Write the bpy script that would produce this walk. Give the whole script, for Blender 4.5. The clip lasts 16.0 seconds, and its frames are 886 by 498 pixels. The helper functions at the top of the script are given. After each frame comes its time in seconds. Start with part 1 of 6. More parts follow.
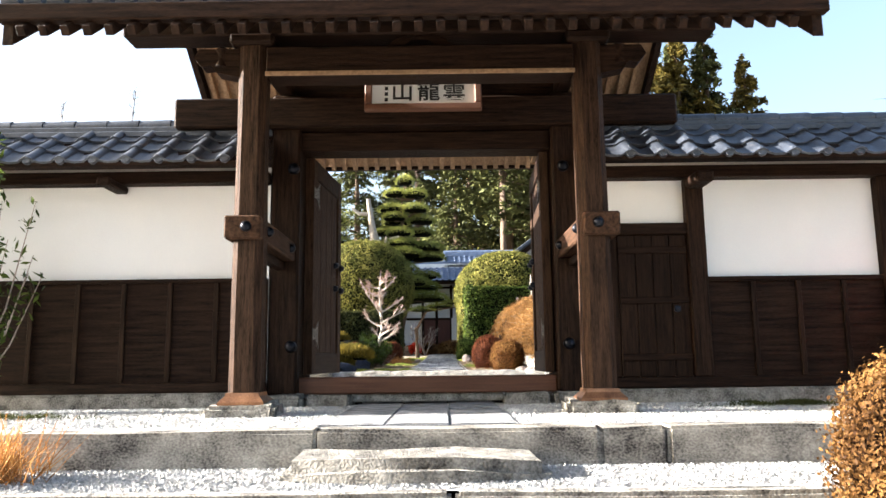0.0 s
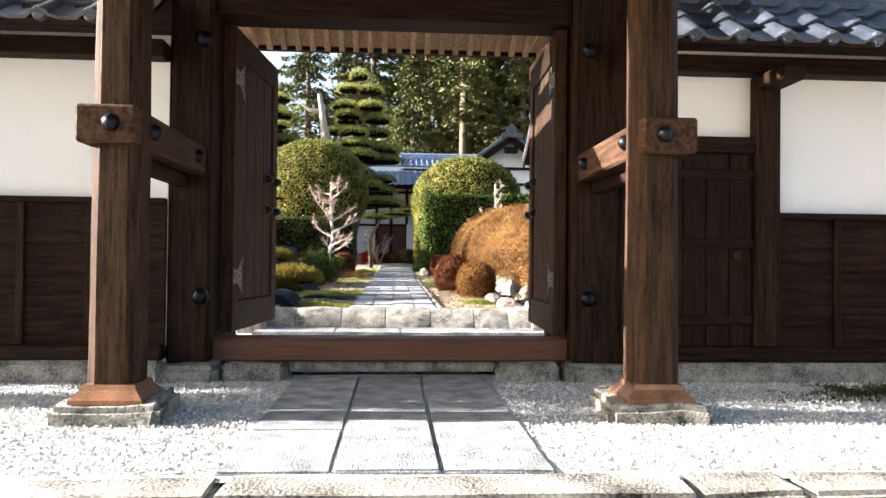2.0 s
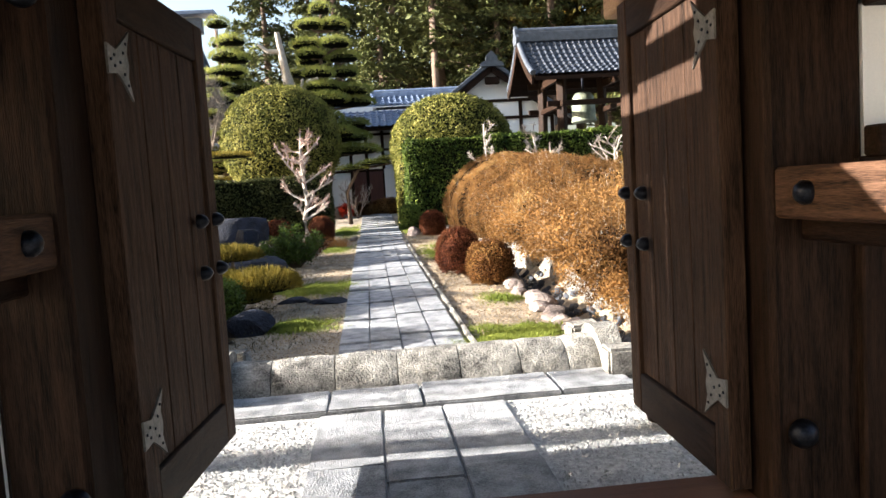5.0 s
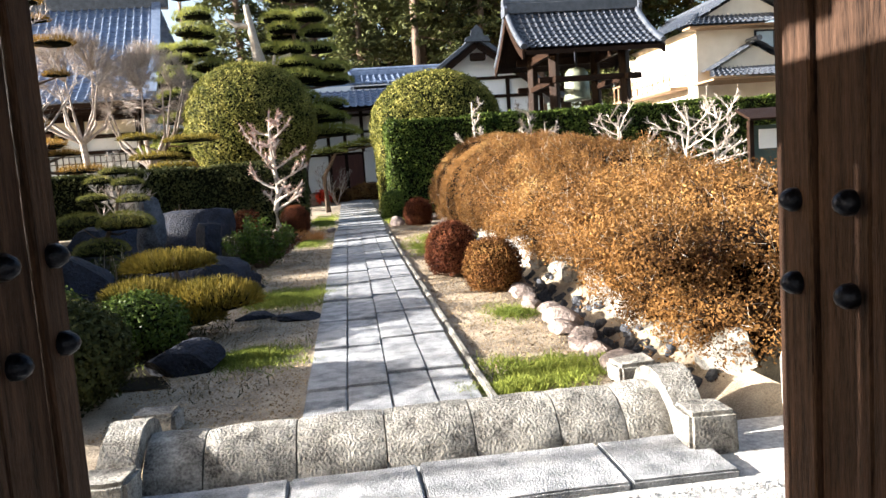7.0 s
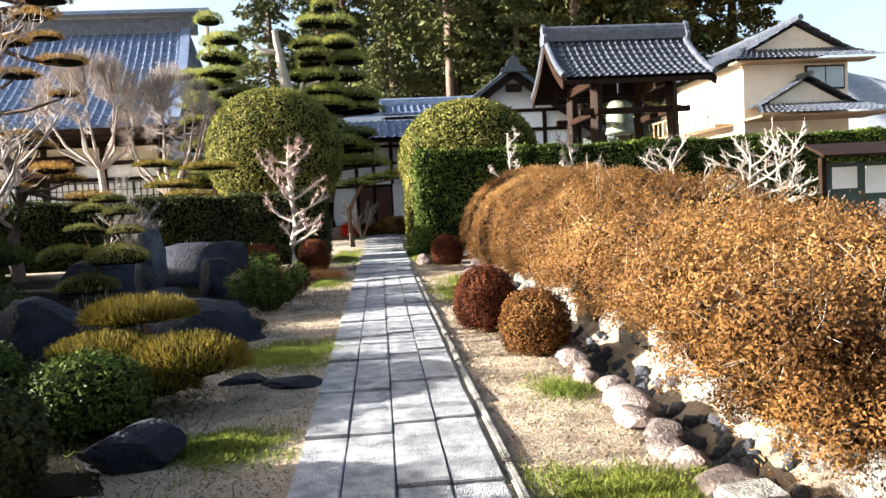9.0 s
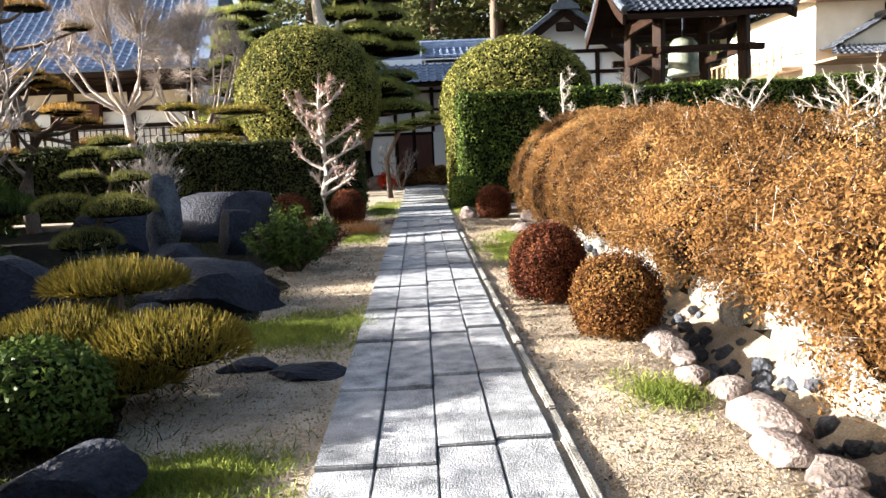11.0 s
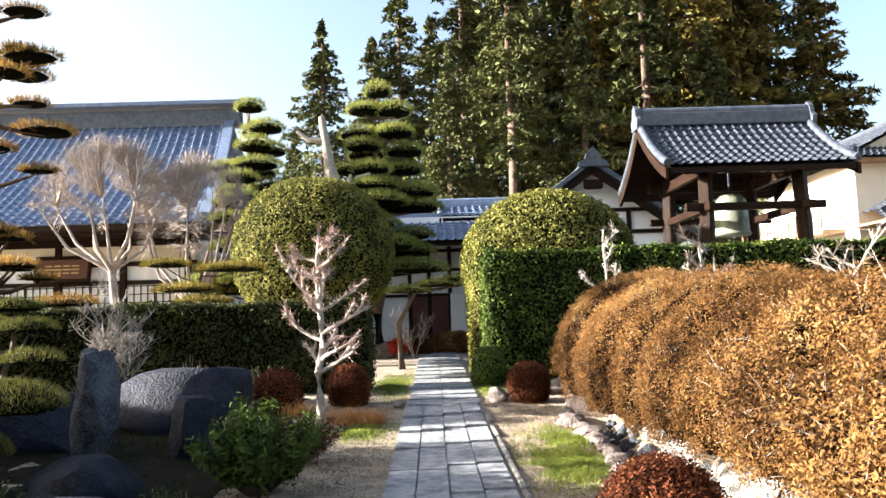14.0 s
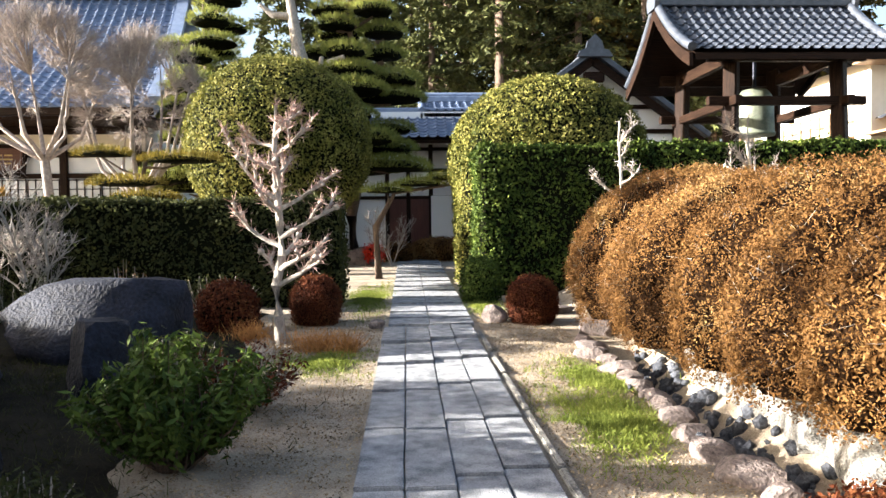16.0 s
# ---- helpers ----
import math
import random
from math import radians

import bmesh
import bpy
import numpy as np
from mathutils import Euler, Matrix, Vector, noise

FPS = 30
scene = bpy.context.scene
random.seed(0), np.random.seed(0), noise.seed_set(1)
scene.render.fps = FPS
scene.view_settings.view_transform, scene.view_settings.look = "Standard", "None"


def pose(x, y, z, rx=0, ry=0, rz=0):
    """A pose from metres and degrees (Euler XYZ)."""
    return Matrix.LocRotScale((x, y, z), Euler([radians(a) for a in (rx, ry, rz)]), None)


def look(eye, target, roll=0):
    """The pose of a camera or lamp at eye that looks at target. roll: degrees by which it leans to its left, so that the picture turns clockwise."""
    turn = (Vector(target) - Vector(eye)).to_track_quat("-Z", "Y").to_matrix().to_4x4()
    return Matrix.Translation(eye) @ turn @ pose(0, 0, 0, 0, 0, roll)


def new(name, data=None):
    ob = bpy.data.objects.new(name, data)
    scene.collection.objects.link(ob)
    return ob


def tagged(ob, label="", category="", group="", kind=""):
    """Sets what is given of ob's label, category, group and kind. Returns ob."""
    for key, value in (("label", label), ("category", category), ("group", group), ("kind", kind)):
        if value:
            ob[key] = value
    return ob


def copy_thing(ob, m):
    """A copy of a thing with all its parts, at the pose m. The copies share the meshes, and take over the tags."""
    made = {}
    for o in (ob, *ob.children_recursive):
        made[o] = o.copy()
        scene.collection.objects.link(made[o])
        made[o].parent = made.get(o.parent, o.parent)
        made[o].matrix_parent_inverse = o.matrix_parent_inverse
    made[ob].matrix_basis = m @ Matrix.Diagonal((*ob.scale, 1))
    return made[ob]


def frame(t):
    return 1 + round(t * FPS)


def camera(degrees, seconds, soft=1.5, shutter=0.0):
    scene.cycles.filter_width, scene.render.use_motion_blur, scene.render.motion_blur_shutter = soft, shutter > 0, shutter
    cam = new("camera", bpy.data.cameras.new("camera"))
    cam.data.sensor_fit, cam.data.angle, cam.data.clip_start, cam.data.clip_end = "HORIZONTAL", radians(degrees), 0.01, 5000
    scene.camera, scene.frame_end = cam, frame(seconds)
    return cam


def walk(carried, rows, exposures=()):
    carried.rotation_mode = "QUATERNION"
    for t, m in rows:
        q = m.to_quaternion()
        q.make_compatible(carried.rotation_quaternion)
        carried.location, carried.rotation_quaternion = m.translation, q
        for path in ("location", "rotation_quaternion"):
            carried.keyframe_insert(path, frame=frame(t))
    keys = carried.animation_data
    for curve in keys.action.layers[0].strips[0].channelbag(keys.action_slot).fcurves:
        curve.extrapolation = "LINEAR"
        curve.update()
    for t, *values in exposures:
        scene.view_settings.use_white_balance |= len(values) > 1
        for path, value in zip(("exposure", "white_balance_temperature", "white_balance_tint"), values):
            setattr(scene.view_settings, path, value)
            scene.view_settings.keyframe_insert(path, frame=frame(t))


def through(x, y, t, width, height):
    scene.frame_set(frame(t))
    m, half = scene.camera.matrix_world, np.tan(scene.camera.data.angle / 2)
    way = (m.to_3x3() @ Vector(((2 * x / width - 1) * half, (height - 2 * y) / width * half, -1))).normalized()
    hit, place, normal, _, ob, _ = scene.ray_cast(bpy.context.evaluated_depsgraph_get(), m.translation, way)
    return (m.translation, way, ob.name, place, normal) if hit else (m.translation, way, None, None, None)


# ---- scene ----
cam = camera(61.7, 16.0)
PATH = [
    (0, (0.026, 0.098, 1.517), (0.028, 2.075, 1.816), -0.7),
    (0.5, (-0.08, 0.606, 1.575), (-0.048, 2.585, 1.864), 0.7),
    (1, (-0.115, 1.003, 1.656), (-0.071, 2.986, 1.915), -1.2),
    (1.5, (-0.079, 1.448, 1.752), (0.018, 3.437, 1.936), 1.1),
    (2, (-0.114, 1.985, 1.891), (0.016, 3.981, 1.926), 0.6),
    (2.5, (-0.199, 2.322, 1.993), (-0.016, 4.313, 1.994), -2.7),
    (3, (-0.264, 2.806, 2.104), (-0.061, 4.795, 2.097), -1.2),
    (3.5, (-0.252, 3.269, 2.261), (-0.089, 5.262, 2.208), -0.1),
    (4, (-0.281, 3.622, 2.379), (-0.103, 5.612, 2.306), -3.4),
    (4.5, (-0.302, 3.978, 2.474), (-0.1, 5.965, 2.376), -1.9),
    (4.7, (-0.32, 4.092, 2.543), (-0.139, 6.08, 2.412), -3.5),
    (6.8, (-0.321, 5.876, 2.687), (-0.092, 7.852, 2.478), -3.2),
    (7, (-0.279, 5.972, 2.674), (-0.043, 7.947, 2.463), -4.1),
    (7.5, (-0.194, 6.389, 2.711), (-0.032, 8.373, 2.509), -1.1),
    (8, (-0.124, 6.778, 2.709), (0.012, 8.771, 2.612), 0.1),
    (8.2, (-0.176, 6.884, 2.684), (-0.04, 8.877, 2.59), -1.2),
    (10.3, (-0.054, 8.204, 2.695), (0.118, 10.19, 2.536), -3.3),
    (10.5, (-0.092, 8.305, 2.687), (0.077, 10.291, 2.527), -1.9),
    (11, (-0.143, 8.801, 2.626), (-0.091, 10.786, 2.385), -2.6),
    (11.5, (-0.122, 9.104, 2.671), (-0.074, 11.071, 2.315), -2.5),
    (12, (-0.08, 9.646, 2.729), (-0.081, 11.629, 2.473), -2.0),
    (12.5, (-0.136, 10.165, 2.821), (-0.108, 12.163, 2.74), 0.6),
    (13, (-0.237, 10.51, 2.825), (-0.197, 12.509, 2.872), -0.9),
    (13.5, (-0.269, 10.959, 2.758), (-0.272, 12.941, 3.023), -1.3),
    (14, (-0.23, 11.325, 2.778), (-0.195, 13.316, 2.966), -1.8),
    (14.5, (-0.262, 11.845, 2.734), (-0.182, 13.84, 2.85), -1.6),
    (15, (-0.325, 12.383, 2.729), (-0.232, 14.381, 2.726), -0.7),
    (15.5, (-0.363, 12.864, 2.75), (-0.265, 14.861, 2.726), -0.5),
    (16, (-0.371, 13.413, 2.757), (-0.274, 15.41, 2.69), -0.7),
]
walk(cam, [(t, look(eye, target, roll)) for t, eye, target, roll in PATH], [(0.0, 3.1), (3.0, 3.1), (4.5, 2.9), (7.0, 2.8), (11.5, 2.85), (13.5, 2.95), (15.0, 2.9), (16.0, 2.9)])

# ---- world, sun, exposure ----
SUN_EL, SUN_AZ = radians(17), radians(-88.0)      # azimuth from +y towards +x
world = bpy.data.worlds.new("sky_world")
scene.world = world
world.use_nodes = True
wn = world.node_tree
wn.nodes.clear()
sky = wn.nodes.new("ShaderNodeTexSky")
sky.sky_type, sky.sun_disc, sky.sun_elevation, sky.sun_rotation = "NISHITA", False, SUN_EL, SUN_AZ
sky.dust_density, sky.air_density = 4.5, 1.0
bg = wn.nodes.new("ShaderNodeBackground")
bg.inputs["Strength"].default_value = 0.068
wo = wn.nodes.new("ShaderNodeOutputWorld")
wn.links.new(sky.outputs[0], bg.inputs[0])
wn.links.new(bg.outputs[0], wo.inputs[0])
sun_dir = Vector((math.sin(SUN_AZ) * math.cos(SUN_EL), math.cos(SUN_AZ) * math.cos(SUN_EL), math.sin(SUN_EL)))
sun_data = bpy.data.lights.new("sun", "SUN")
sun_data.energy, sun_data.angle, sun_data.color = 5.0, radians(0.5), (1.0, 0.955, 0.895)
sun = new("sun", sun_data)
sun.matrix_world = look(sun_dir * 60, (0, 0, 0))


# ---- materials ----
def material(name, col_a, col_b, scale=8.0, rough=0.7, bump=0.2, grain=60.0, stretch=(1, 1, 1), metal=0.0, spread=0.0, spots=None, spec=0.4, depth=0.02):
    """Two-scale noise colour and relief in world-size coordinates. spread: brightness change from piece to piece."""
    m = bpy.data.materials.new(name)
    m.use_nodes = True
    t = m.node_tree
    n, l = t.nodes, t.links
    b = n["Principled BSDF"]
    b.inputs["Roughness"].default_value, b.inputs["Metallic"].default_value = rough, metal
    b.inputs["Specular IOR Level"].default_value = spec
    geo = n.new("ShaderNodeNewGeometry")
    mp = n.new("ShaderNodeMapping")
    mp.inputs["Scale"].default_value = stretch
    l.new(geo.outputs["Position"], mp.inputs["Vector"])
    big, small = n.new("ShaderNodeTexNoise"), n.new("ShaderNodeTexNoise")
    big.inputs["Scale"].default_value, big.inputs["Detail"].default_value = scale, 6
    small.inputs["Scale"].default_value, small.inputs["Detail"].default_value = grain, 4
    for q in (big, small):
        l.new(mp.outputs[0], q.inputs["Vector"])
    mix = n.new("ShaderNodeMath")
    mix.operation = "MULTIPLY_ADD"
    mix.inputs[1].default_value = 0.45
    l.new(small.outputs["Fac"], mix.inputs[0])
    half = n.new("ShaderNodeMath")
    half.operation = "MULTIPLY"
    half.inputs[1].default_value = 0.6
    l.new(big.outputs["Fac"], half.inputs[0])
    l.new(half.outputs[0], mix.inputs[2])
    ramp = n.new("ShaderNodeValToRGB")
    ramp.color_ramp.elements[0].position, ramp.color_ramp.elements[1].position = 0.36, 0.68
    ramp.color_ramp.elements[0].color, ramp.color_ramp.elements[1].color = (*col_a, 1), (*col_b, 1)
    if spots:
        e = ramp.color_ramp.elements.new(0.8)
        e.color = (*spots, 1)
    l.new(mix.outputs[0], ramp.inputs[0])
    out = ramp.outputs[0]
    if spread:
        info = n.new("ShaderNodeObjectInfo")
        add = n.new("ShaderNodeMath")
        add.operation = "ADD"
        l.new(geo.outputs["Random Per Island"], add.inputs[0])
        l.new(info.outputs["Random"], add.inputs[1])
        val = n.new("ShaderNodeMapRange")
        val.inputs["From Max"].default_value = 2.0
        val.inputs["To Min"].default_value, val.inputs["To Max"].default_value = 1 - spread, 1 + spread
        l.new(add.outputs[0], val.inputs["Value"])
        hsv = n.new("ShaderNodeHueSaturation")
        l.new(val.outputs[0], hsv.inputs["Value"])
        l.new(out, hsv.inputs["Color"])
        out = hsv.outputs[0]
    l.new(out, b.inputs["Base Color"])
    bp = n.new("ShaderNodeBump")
    bp.inputs["Strength"].default_value, bp.inputs["Distance"].default_value = bump, depth
    l.new(mix.outputs[0], bp.inputs["Height"])
    l.new(bp.outputs[0], b.inputs["Normal"])
    return m


WOOD_V = material("aged_wood_upright", (0.0015, 0.0008, 0.0006), (0.033, 0.0175, 0.0110), 5, 0.55, 0.5, 40, (9, 9, 0.6), spread=0.3, spec=0.06)
WOOD_X = material("aged_wood_along_x", (0.0015, 0.0008, 0.0006), (0.033, 0.0175, 0.0110), 5, 0.55, 0.5, 40, (0.6, 9, 9), spread=0.25, spec=0.06)
WOOD_Y = material("aged_wood_along_y", (0.0015, 0.0008, 0.0006), (0.033, 0.0175, 0.0110), 5, 0.55, 0.5, 40, (9, 0.6, 9), spread=0.25, spec=0.06)
# lighter copies of the aged wood, brightened for parts the sun strikes
WOOD_POST = material("sunlit_tone_post_wood", (0.003, 0.0016, 0.0011), (0.070, 0.039, 0.025), 5, 0.6, 0.6, 40, (9, 9, 0.6), spread=0.2, spec=0.06)
WOOD_TIE = material("sunlit_tone_tie_wood", (0.006, 0.003, 0.002), (0.090, 0.048, 0.029), 5, 0.6, 0.5, 40, (9, 0.6, 9), spread=0.2, spec=0.06)
WOOD_PALE = material("weathered_and_bounce_toned_wood", (0.17, 0.10, 0.052), (0.38, 0.245, 0.14), 5, 0.7, 0.4, 40, (9, 0.6, 9), spread=0.25)
SILL = material("red_brown_sill_wood", (0.07, 0.026, 0.013), (0.14, 0.058, 0.03), 4, 0.6, 0.3, 50, (0.5, 9, 9))
COPPER = material("aged_copper", (0.16, 0.075, 0.04), (0.34, 0.17, 0.09), 12, 0.45, 0.1, 90, metal=0.7)
PLASTER = material("white_lime_plaster", (0.76, 0.77, 0.77), (0.84, 0.84, 0.83), 1.4, 0.9, 0.06, 120)
STONE = material("weathered_granite", (0.035, 0.031, 0.027), (0.40, 0.38, 0.34), 9, 0.95, 1.0, 75, spread=0.18, spots=(0.5, 0.48, 0.43), depth=0.05)
STONE_DARK = material("stained_kerb_stone", (0.025, 0.022, 0.022), (0.40, 0.375, 0.33), 4, 0.95, 1.0, 70, (1, 1, 1.3), spread=0.12, spec=0.2)
SLAB = material("paving_slab_granite", (0.085, 0.09, 0.10), (0.36, 0.365, 0.375), 8, 0.9, 0.9, 110, spread=0.16, depth=0.03)
GRAVEL = material("pale_crushed_gravel", (0.26, 0.26, 0.255), (0.66, 0.65, 0.63), 30, 0.95, 1.0, 160, spread=0.3)
SAND = material("sandy_garden_soil", (0.13, 0.10, 0.07), (0.40, 0.33, 0.245), 3.5, 0.95, 1.0, 85, depth=0.04)
# soil kept near-black, the shade of the beds partly in its colour
SOIL = material("shade_toned_soil", (0.004, 0.0035, 0.0025), (0.022, 0.018, 0.012), 6, 0.95, 0.9, 60, spec=0.05)
ROCK = material("blue_grey_boulder", (0.0015, 0.0018, 0.003), (0.020, 0.023, 0.036), 4, 0.75, 1.0, 30, spread=0.15, spots=(0.055, 0.058, 0.072), spec=0.2, depth=0.06)
ROCK_GREY = material("grey_standing_rock", (0.015, 0.017, 0.022), (0.10, 0.105, 0.12), 5, 0.85, 1.0, 40, spec=0.2, depth=0.05)
ROCK_TAN = material("tan_edging_rock", (0.045, 0.035, 0.032), (0.26, 0.205, 0.18), 7, 0.9, 1.0, 45, spread=0.3, depth=0.05)
TILE = material("grey_clay_tile", (0.017, 0.021, 0.029), (0.075, 0.085, 0.106), 6, 0.42, 0.2, 70, spread=0.3, spec=0.6)
TILE_BLUE = material("blue_grey_clay_tile", (0.075, 0.105, 0.175), (0.19, 0.24, 0.34), 5, 0.35, 0.15, 70, spread=0.2, spec=0.6)
IRON = material("black_iron", (0.004, 0.005, 0.008), (0.018, 0.020, 0.028), 30, 0.35, 0.2, 120, metal=0.8)
PEWTER = material("greyed_metal_plate", (0.07, 0.067, 0.06), (0.20, 0.19, 0.175), 20, 0.5, 0.3, 120, metal=0.4)
BARK = material("pine_bark", (0.04, 0.028, 0.02), (0.15, 0.10, 0.07), 14, 0.9, 1.0, 60, (3, 3, 1))
BARK_PALE = material("pale_bare_bark", (0.17, 0.145, 0.12), (0.46, 0.41, 0.35), 14, 0.85, 0.6, 80, (3, 3, 1))
BARK_TWIG = material("grey_brown_twigs", (0.15, 0.12, 0.105), (0.42, 0.355, 0.31), 14, 0.85, 0.4, 80)


def leaf_material(name, col_a, col_b, scale=1.2, through=0.25, rough=0.6, accent=None, pick=0.34):
    """Leaves: colour by place and by leaf, with light coming through."""
    m = bpy.data.materials.new(name)
    m.use_nodes = True
    t = m.node_tree
    n, l = t.nodes, t.links
    b = n["Principled BSDF"]
    geo = n.new("ShaderNodeNewGeometry")
    tex = n.new("ShaderNodeTexNoise")
    tex.inputs["Scale"].default_value, tex.inputs["Detail"].default_value = scale, 5
    l.new(geo.outputs["Position"], tex.inputs["Vector"])
    mix = n.new("ShaderNodeMath")
    mix.operation = "MULTIPLY_ADD"
    mix.inputs[1].default_value, mix.inputs[2].default_value = pick, 0.23 - pick / 2
    l.new(geo.outputs["Random Per Island"], mix.inputs[0])
    add = n.new("ShaderNodeMath")
    add.operation = "ADD"
    l.new(mix.outputs[0], add.inputs[0])
    l.new(tex.outputs["Fac"], add.inputs[1])
    ramp = n.new("ShaderNodeValToRGB")
    ramp.color_ramp.elements[0].position, ramp.color_ramp.elements[1].position = 0.40, 0.98
    ramp.color_ramp.elements[0].color, ramp.color_ramp.elements[1].color = (*col_a, 1), (*col_b, 1)
    if accent:
        ramp.color_ramp.elements[0].position, ramp.color_ramp.elements[1].position = 0.48, 0.86
        ramp.color_ramp.elements.new(1.0).color = (*accent, 1)
    l.new(add.outputs[0], ramp.inputs[0])
    l.new(ramp.outputs[0], b.inputs["Base Color"])
    b.inputs["Roughness"].default_value, b.inputs["Specular IOR Level"].default_value = rough, 0.05
    if through:
        tr = n.new("ShaderNodeBsdfTranslucent")
        l.new(ramp.outputs[0], tr.inputs["Color"])
        ms = n.new("ShaderNodeMixShader")
        ms.inputs[0].default_value = through
        l.new(b.outputs[0], ms.inputs[1])
        l.new(tr.outputs[0], ms.inputs[2])
        l.new(ms.outputs[0], n["Material Output"].inputs["Surface"])
    return m


L_DOME = leaf_material("olive_clipped_leaves", (0.036, 0.046, 0.009), (0.19, 0.18, 0.045), 2.0, 0.2, 0.6, (0.30, 0.27, 0.085))
L_BALL = leaf_material("golden_russet_leaves", (0.020, 0.007, 0.003), (0.15, 0.065, 0.020), 2.5, 0.2, 0.6, (0.27, 0.15, 0.05))
L_HEDGE = leaf_material("deep_green_hedge_leaves", (0.008, 0.018, 0.004), (0.062, 0.090, 0.017), 2.0, 0.15, 0.6, (0.15, 0.185, 0.038))
L_HEDGE_L = leaf_material("dark_hedge_leaves", (0.010, 0.014, 0.005), (0.070, 0.075, 0.026), 2.0)
L_BROWN = leaf_material("winter_azalea_leaves", (0.016, 0.006, 0.003), (0.225, 0.115, 0.038), 1.6, 0.25, 0.6, (0.36, 0.24, 0.10), 0.16)
L_RED = leaf_material("russet_azalea_leaves", (0.022, 0.006, 0.004), (0.13, 0.040, 0.018), 2.5, 0.2, 0.6, (0.22, 0.09, 0.035))
L_PINE = leaf_material("pine_needles", (0.07, 0.09, 0.02), (0.30, 0.31, 0.08), 1.5)
L_PINE_Y = leaf_material("yellow_green_needles", (0.022, 0.026, 0.006), (0.23, 0.17, 0.030), 2.0)
L_PINE_O = leaf_material("orange_tinged_needles", (0.04, 0.035, 0.010), (0.34, 0.19, 0.045), 1.2)
L_CEDAR = leaf_material("cedar_foliage", (0.0022, 0.0045, 0.0028), (0.115, 0.125, 0.045), 0.35, 0.05)
L_CEDAR_Y = leaf_material("bronzed_cedar_foliage", (0.008, 0.010, 0.003), (0.22, 0.17, 0.045), 0.3, 0.1)
L_SHRUB = leaf_material("glossy_shrub_leaves", (0.012, 0.026, 0.006), (0.085, 0.12, 0.024), 3.0, 0.2, 0.4)
L_GRASS = leaf_material("tufted_grass", (0.05, 0.075, 0.014), (0.24, 0.27, 0.055), 1.5)
L_STRAW = leaf_material("dry_orange_blades", (0.22, 0.09, 0.03), (0.50, 0.26, 0.09), 3.0)
L_BERRY = leaf_material("red_leaves", (0.35, 0.02, 0.015), (0.6, 0.06, 0.03), 3.0)
# inner bodies near-black: the shade between leaves is put into their colour
CORE = material("shade_toned_leaf_mass", (0.002, 0.0025, 0.001), (0.010, 0.011, 0.005), 8, 0.95, 0.6, 60, spec=0.03)
CORE_BR = material("shade_toned_brown_leaf_mass", (0.004, 0.002, 0.001), (0.022, 0.011, 0.005), 8, 0.95, 0.6, 60, spec=0.03)
rng = np.random.default_rng(7)


# ---- building helpers ----
def thing(name, label, category, group="", kind="", at=(0, 0, 0)):
    ob = new(name)
    ob.location = at
    ob.empty_display_size = 0.1
    return tagged(ob, label, category, group, kind)


def finish(bm, name, mat, smooth=None):
    me = bpy.data.meshes.new(name)
    bmesh.ops.recalc_face_normals(bm, faces=bm.faces)
    bm.to_mesh(me)
    bm.free()
    if mat:
        me.materials.append(mat)
    if smooth is not None:
        me.polygons.foreach_set("use_smooth", [True] * len(me.polygons))
        me.set_sharp_from_angle(angle=radians(smooth))
    return me


def part(name, bm, mat, parent=None, label="", smooth=None):
    ob = new(name, finish(bm, name, mat, smooth))
    if parent:
        ob.parent = parent
        ob.location = -parent.matrix_basis.translation if not parent.parent else -(parent.parent.matrix_basis.translation + parent.matrix_basis.translation)
    if label:
        ob["label"] = label
    return ob


def solo(name, bm, mat, label, category, group="", kind="", smooth=None):
    return tagged(part(name, bm, mat, None, "", smooth), label, category, group, kind)


def box(bm, x0, x1, y0, y1, z0, z1, bevel=0.0, m=None):
    vs = [bm.verts.new((x, y, z)) for x in (x0, x1) for y in (y0, y1) for z in (z0, z1)]
    fs = [bm.faces.new([vs[i] for i in q]) for q in ((0, 1, 3, 2), (4, 6, 7, 5), (0, 4, 5, 1), (2, 3, 7, 6), (0, 2, 6, 4), (1, 5, 7, 3))]
    out = vs
    if bevel:
        es = list({e for f in fs for e in f.edges})
        r = bmesh.ops.bevel(bm, geom=es, offset=bevel, segments=1, affect="EDGES")
        out = list({v for f in r["faces"] for v in f.verts} | {v for v in vs if v.is_valid})
    if m is not None:
        bmesh.ops.transform(bm, matrix=m, verts=out)
    return out


def boxed(x0, x1, y0, y1, z0, z1, bevel=0.006, m=None):
    bm = bmesh.new()
    box(bm, x0, x1, y0, y1, z0, z1, bevel, m)
    return bm


def beam(bm, a, b, w, h, bevel=0.005):
    """A timber from a to b, w wide and h high about its axis."""
    a, b = Vector(a), Vector(b)
    d = b - a
    q = d.to_track_quat("Y", "Z").to_matrix().to_4x4()
    box(bm, -w / 2, w / 2, 0, d.length, -h / 2, h / 2, bevel, Matrix.Translation(a) @ q)
    return bm


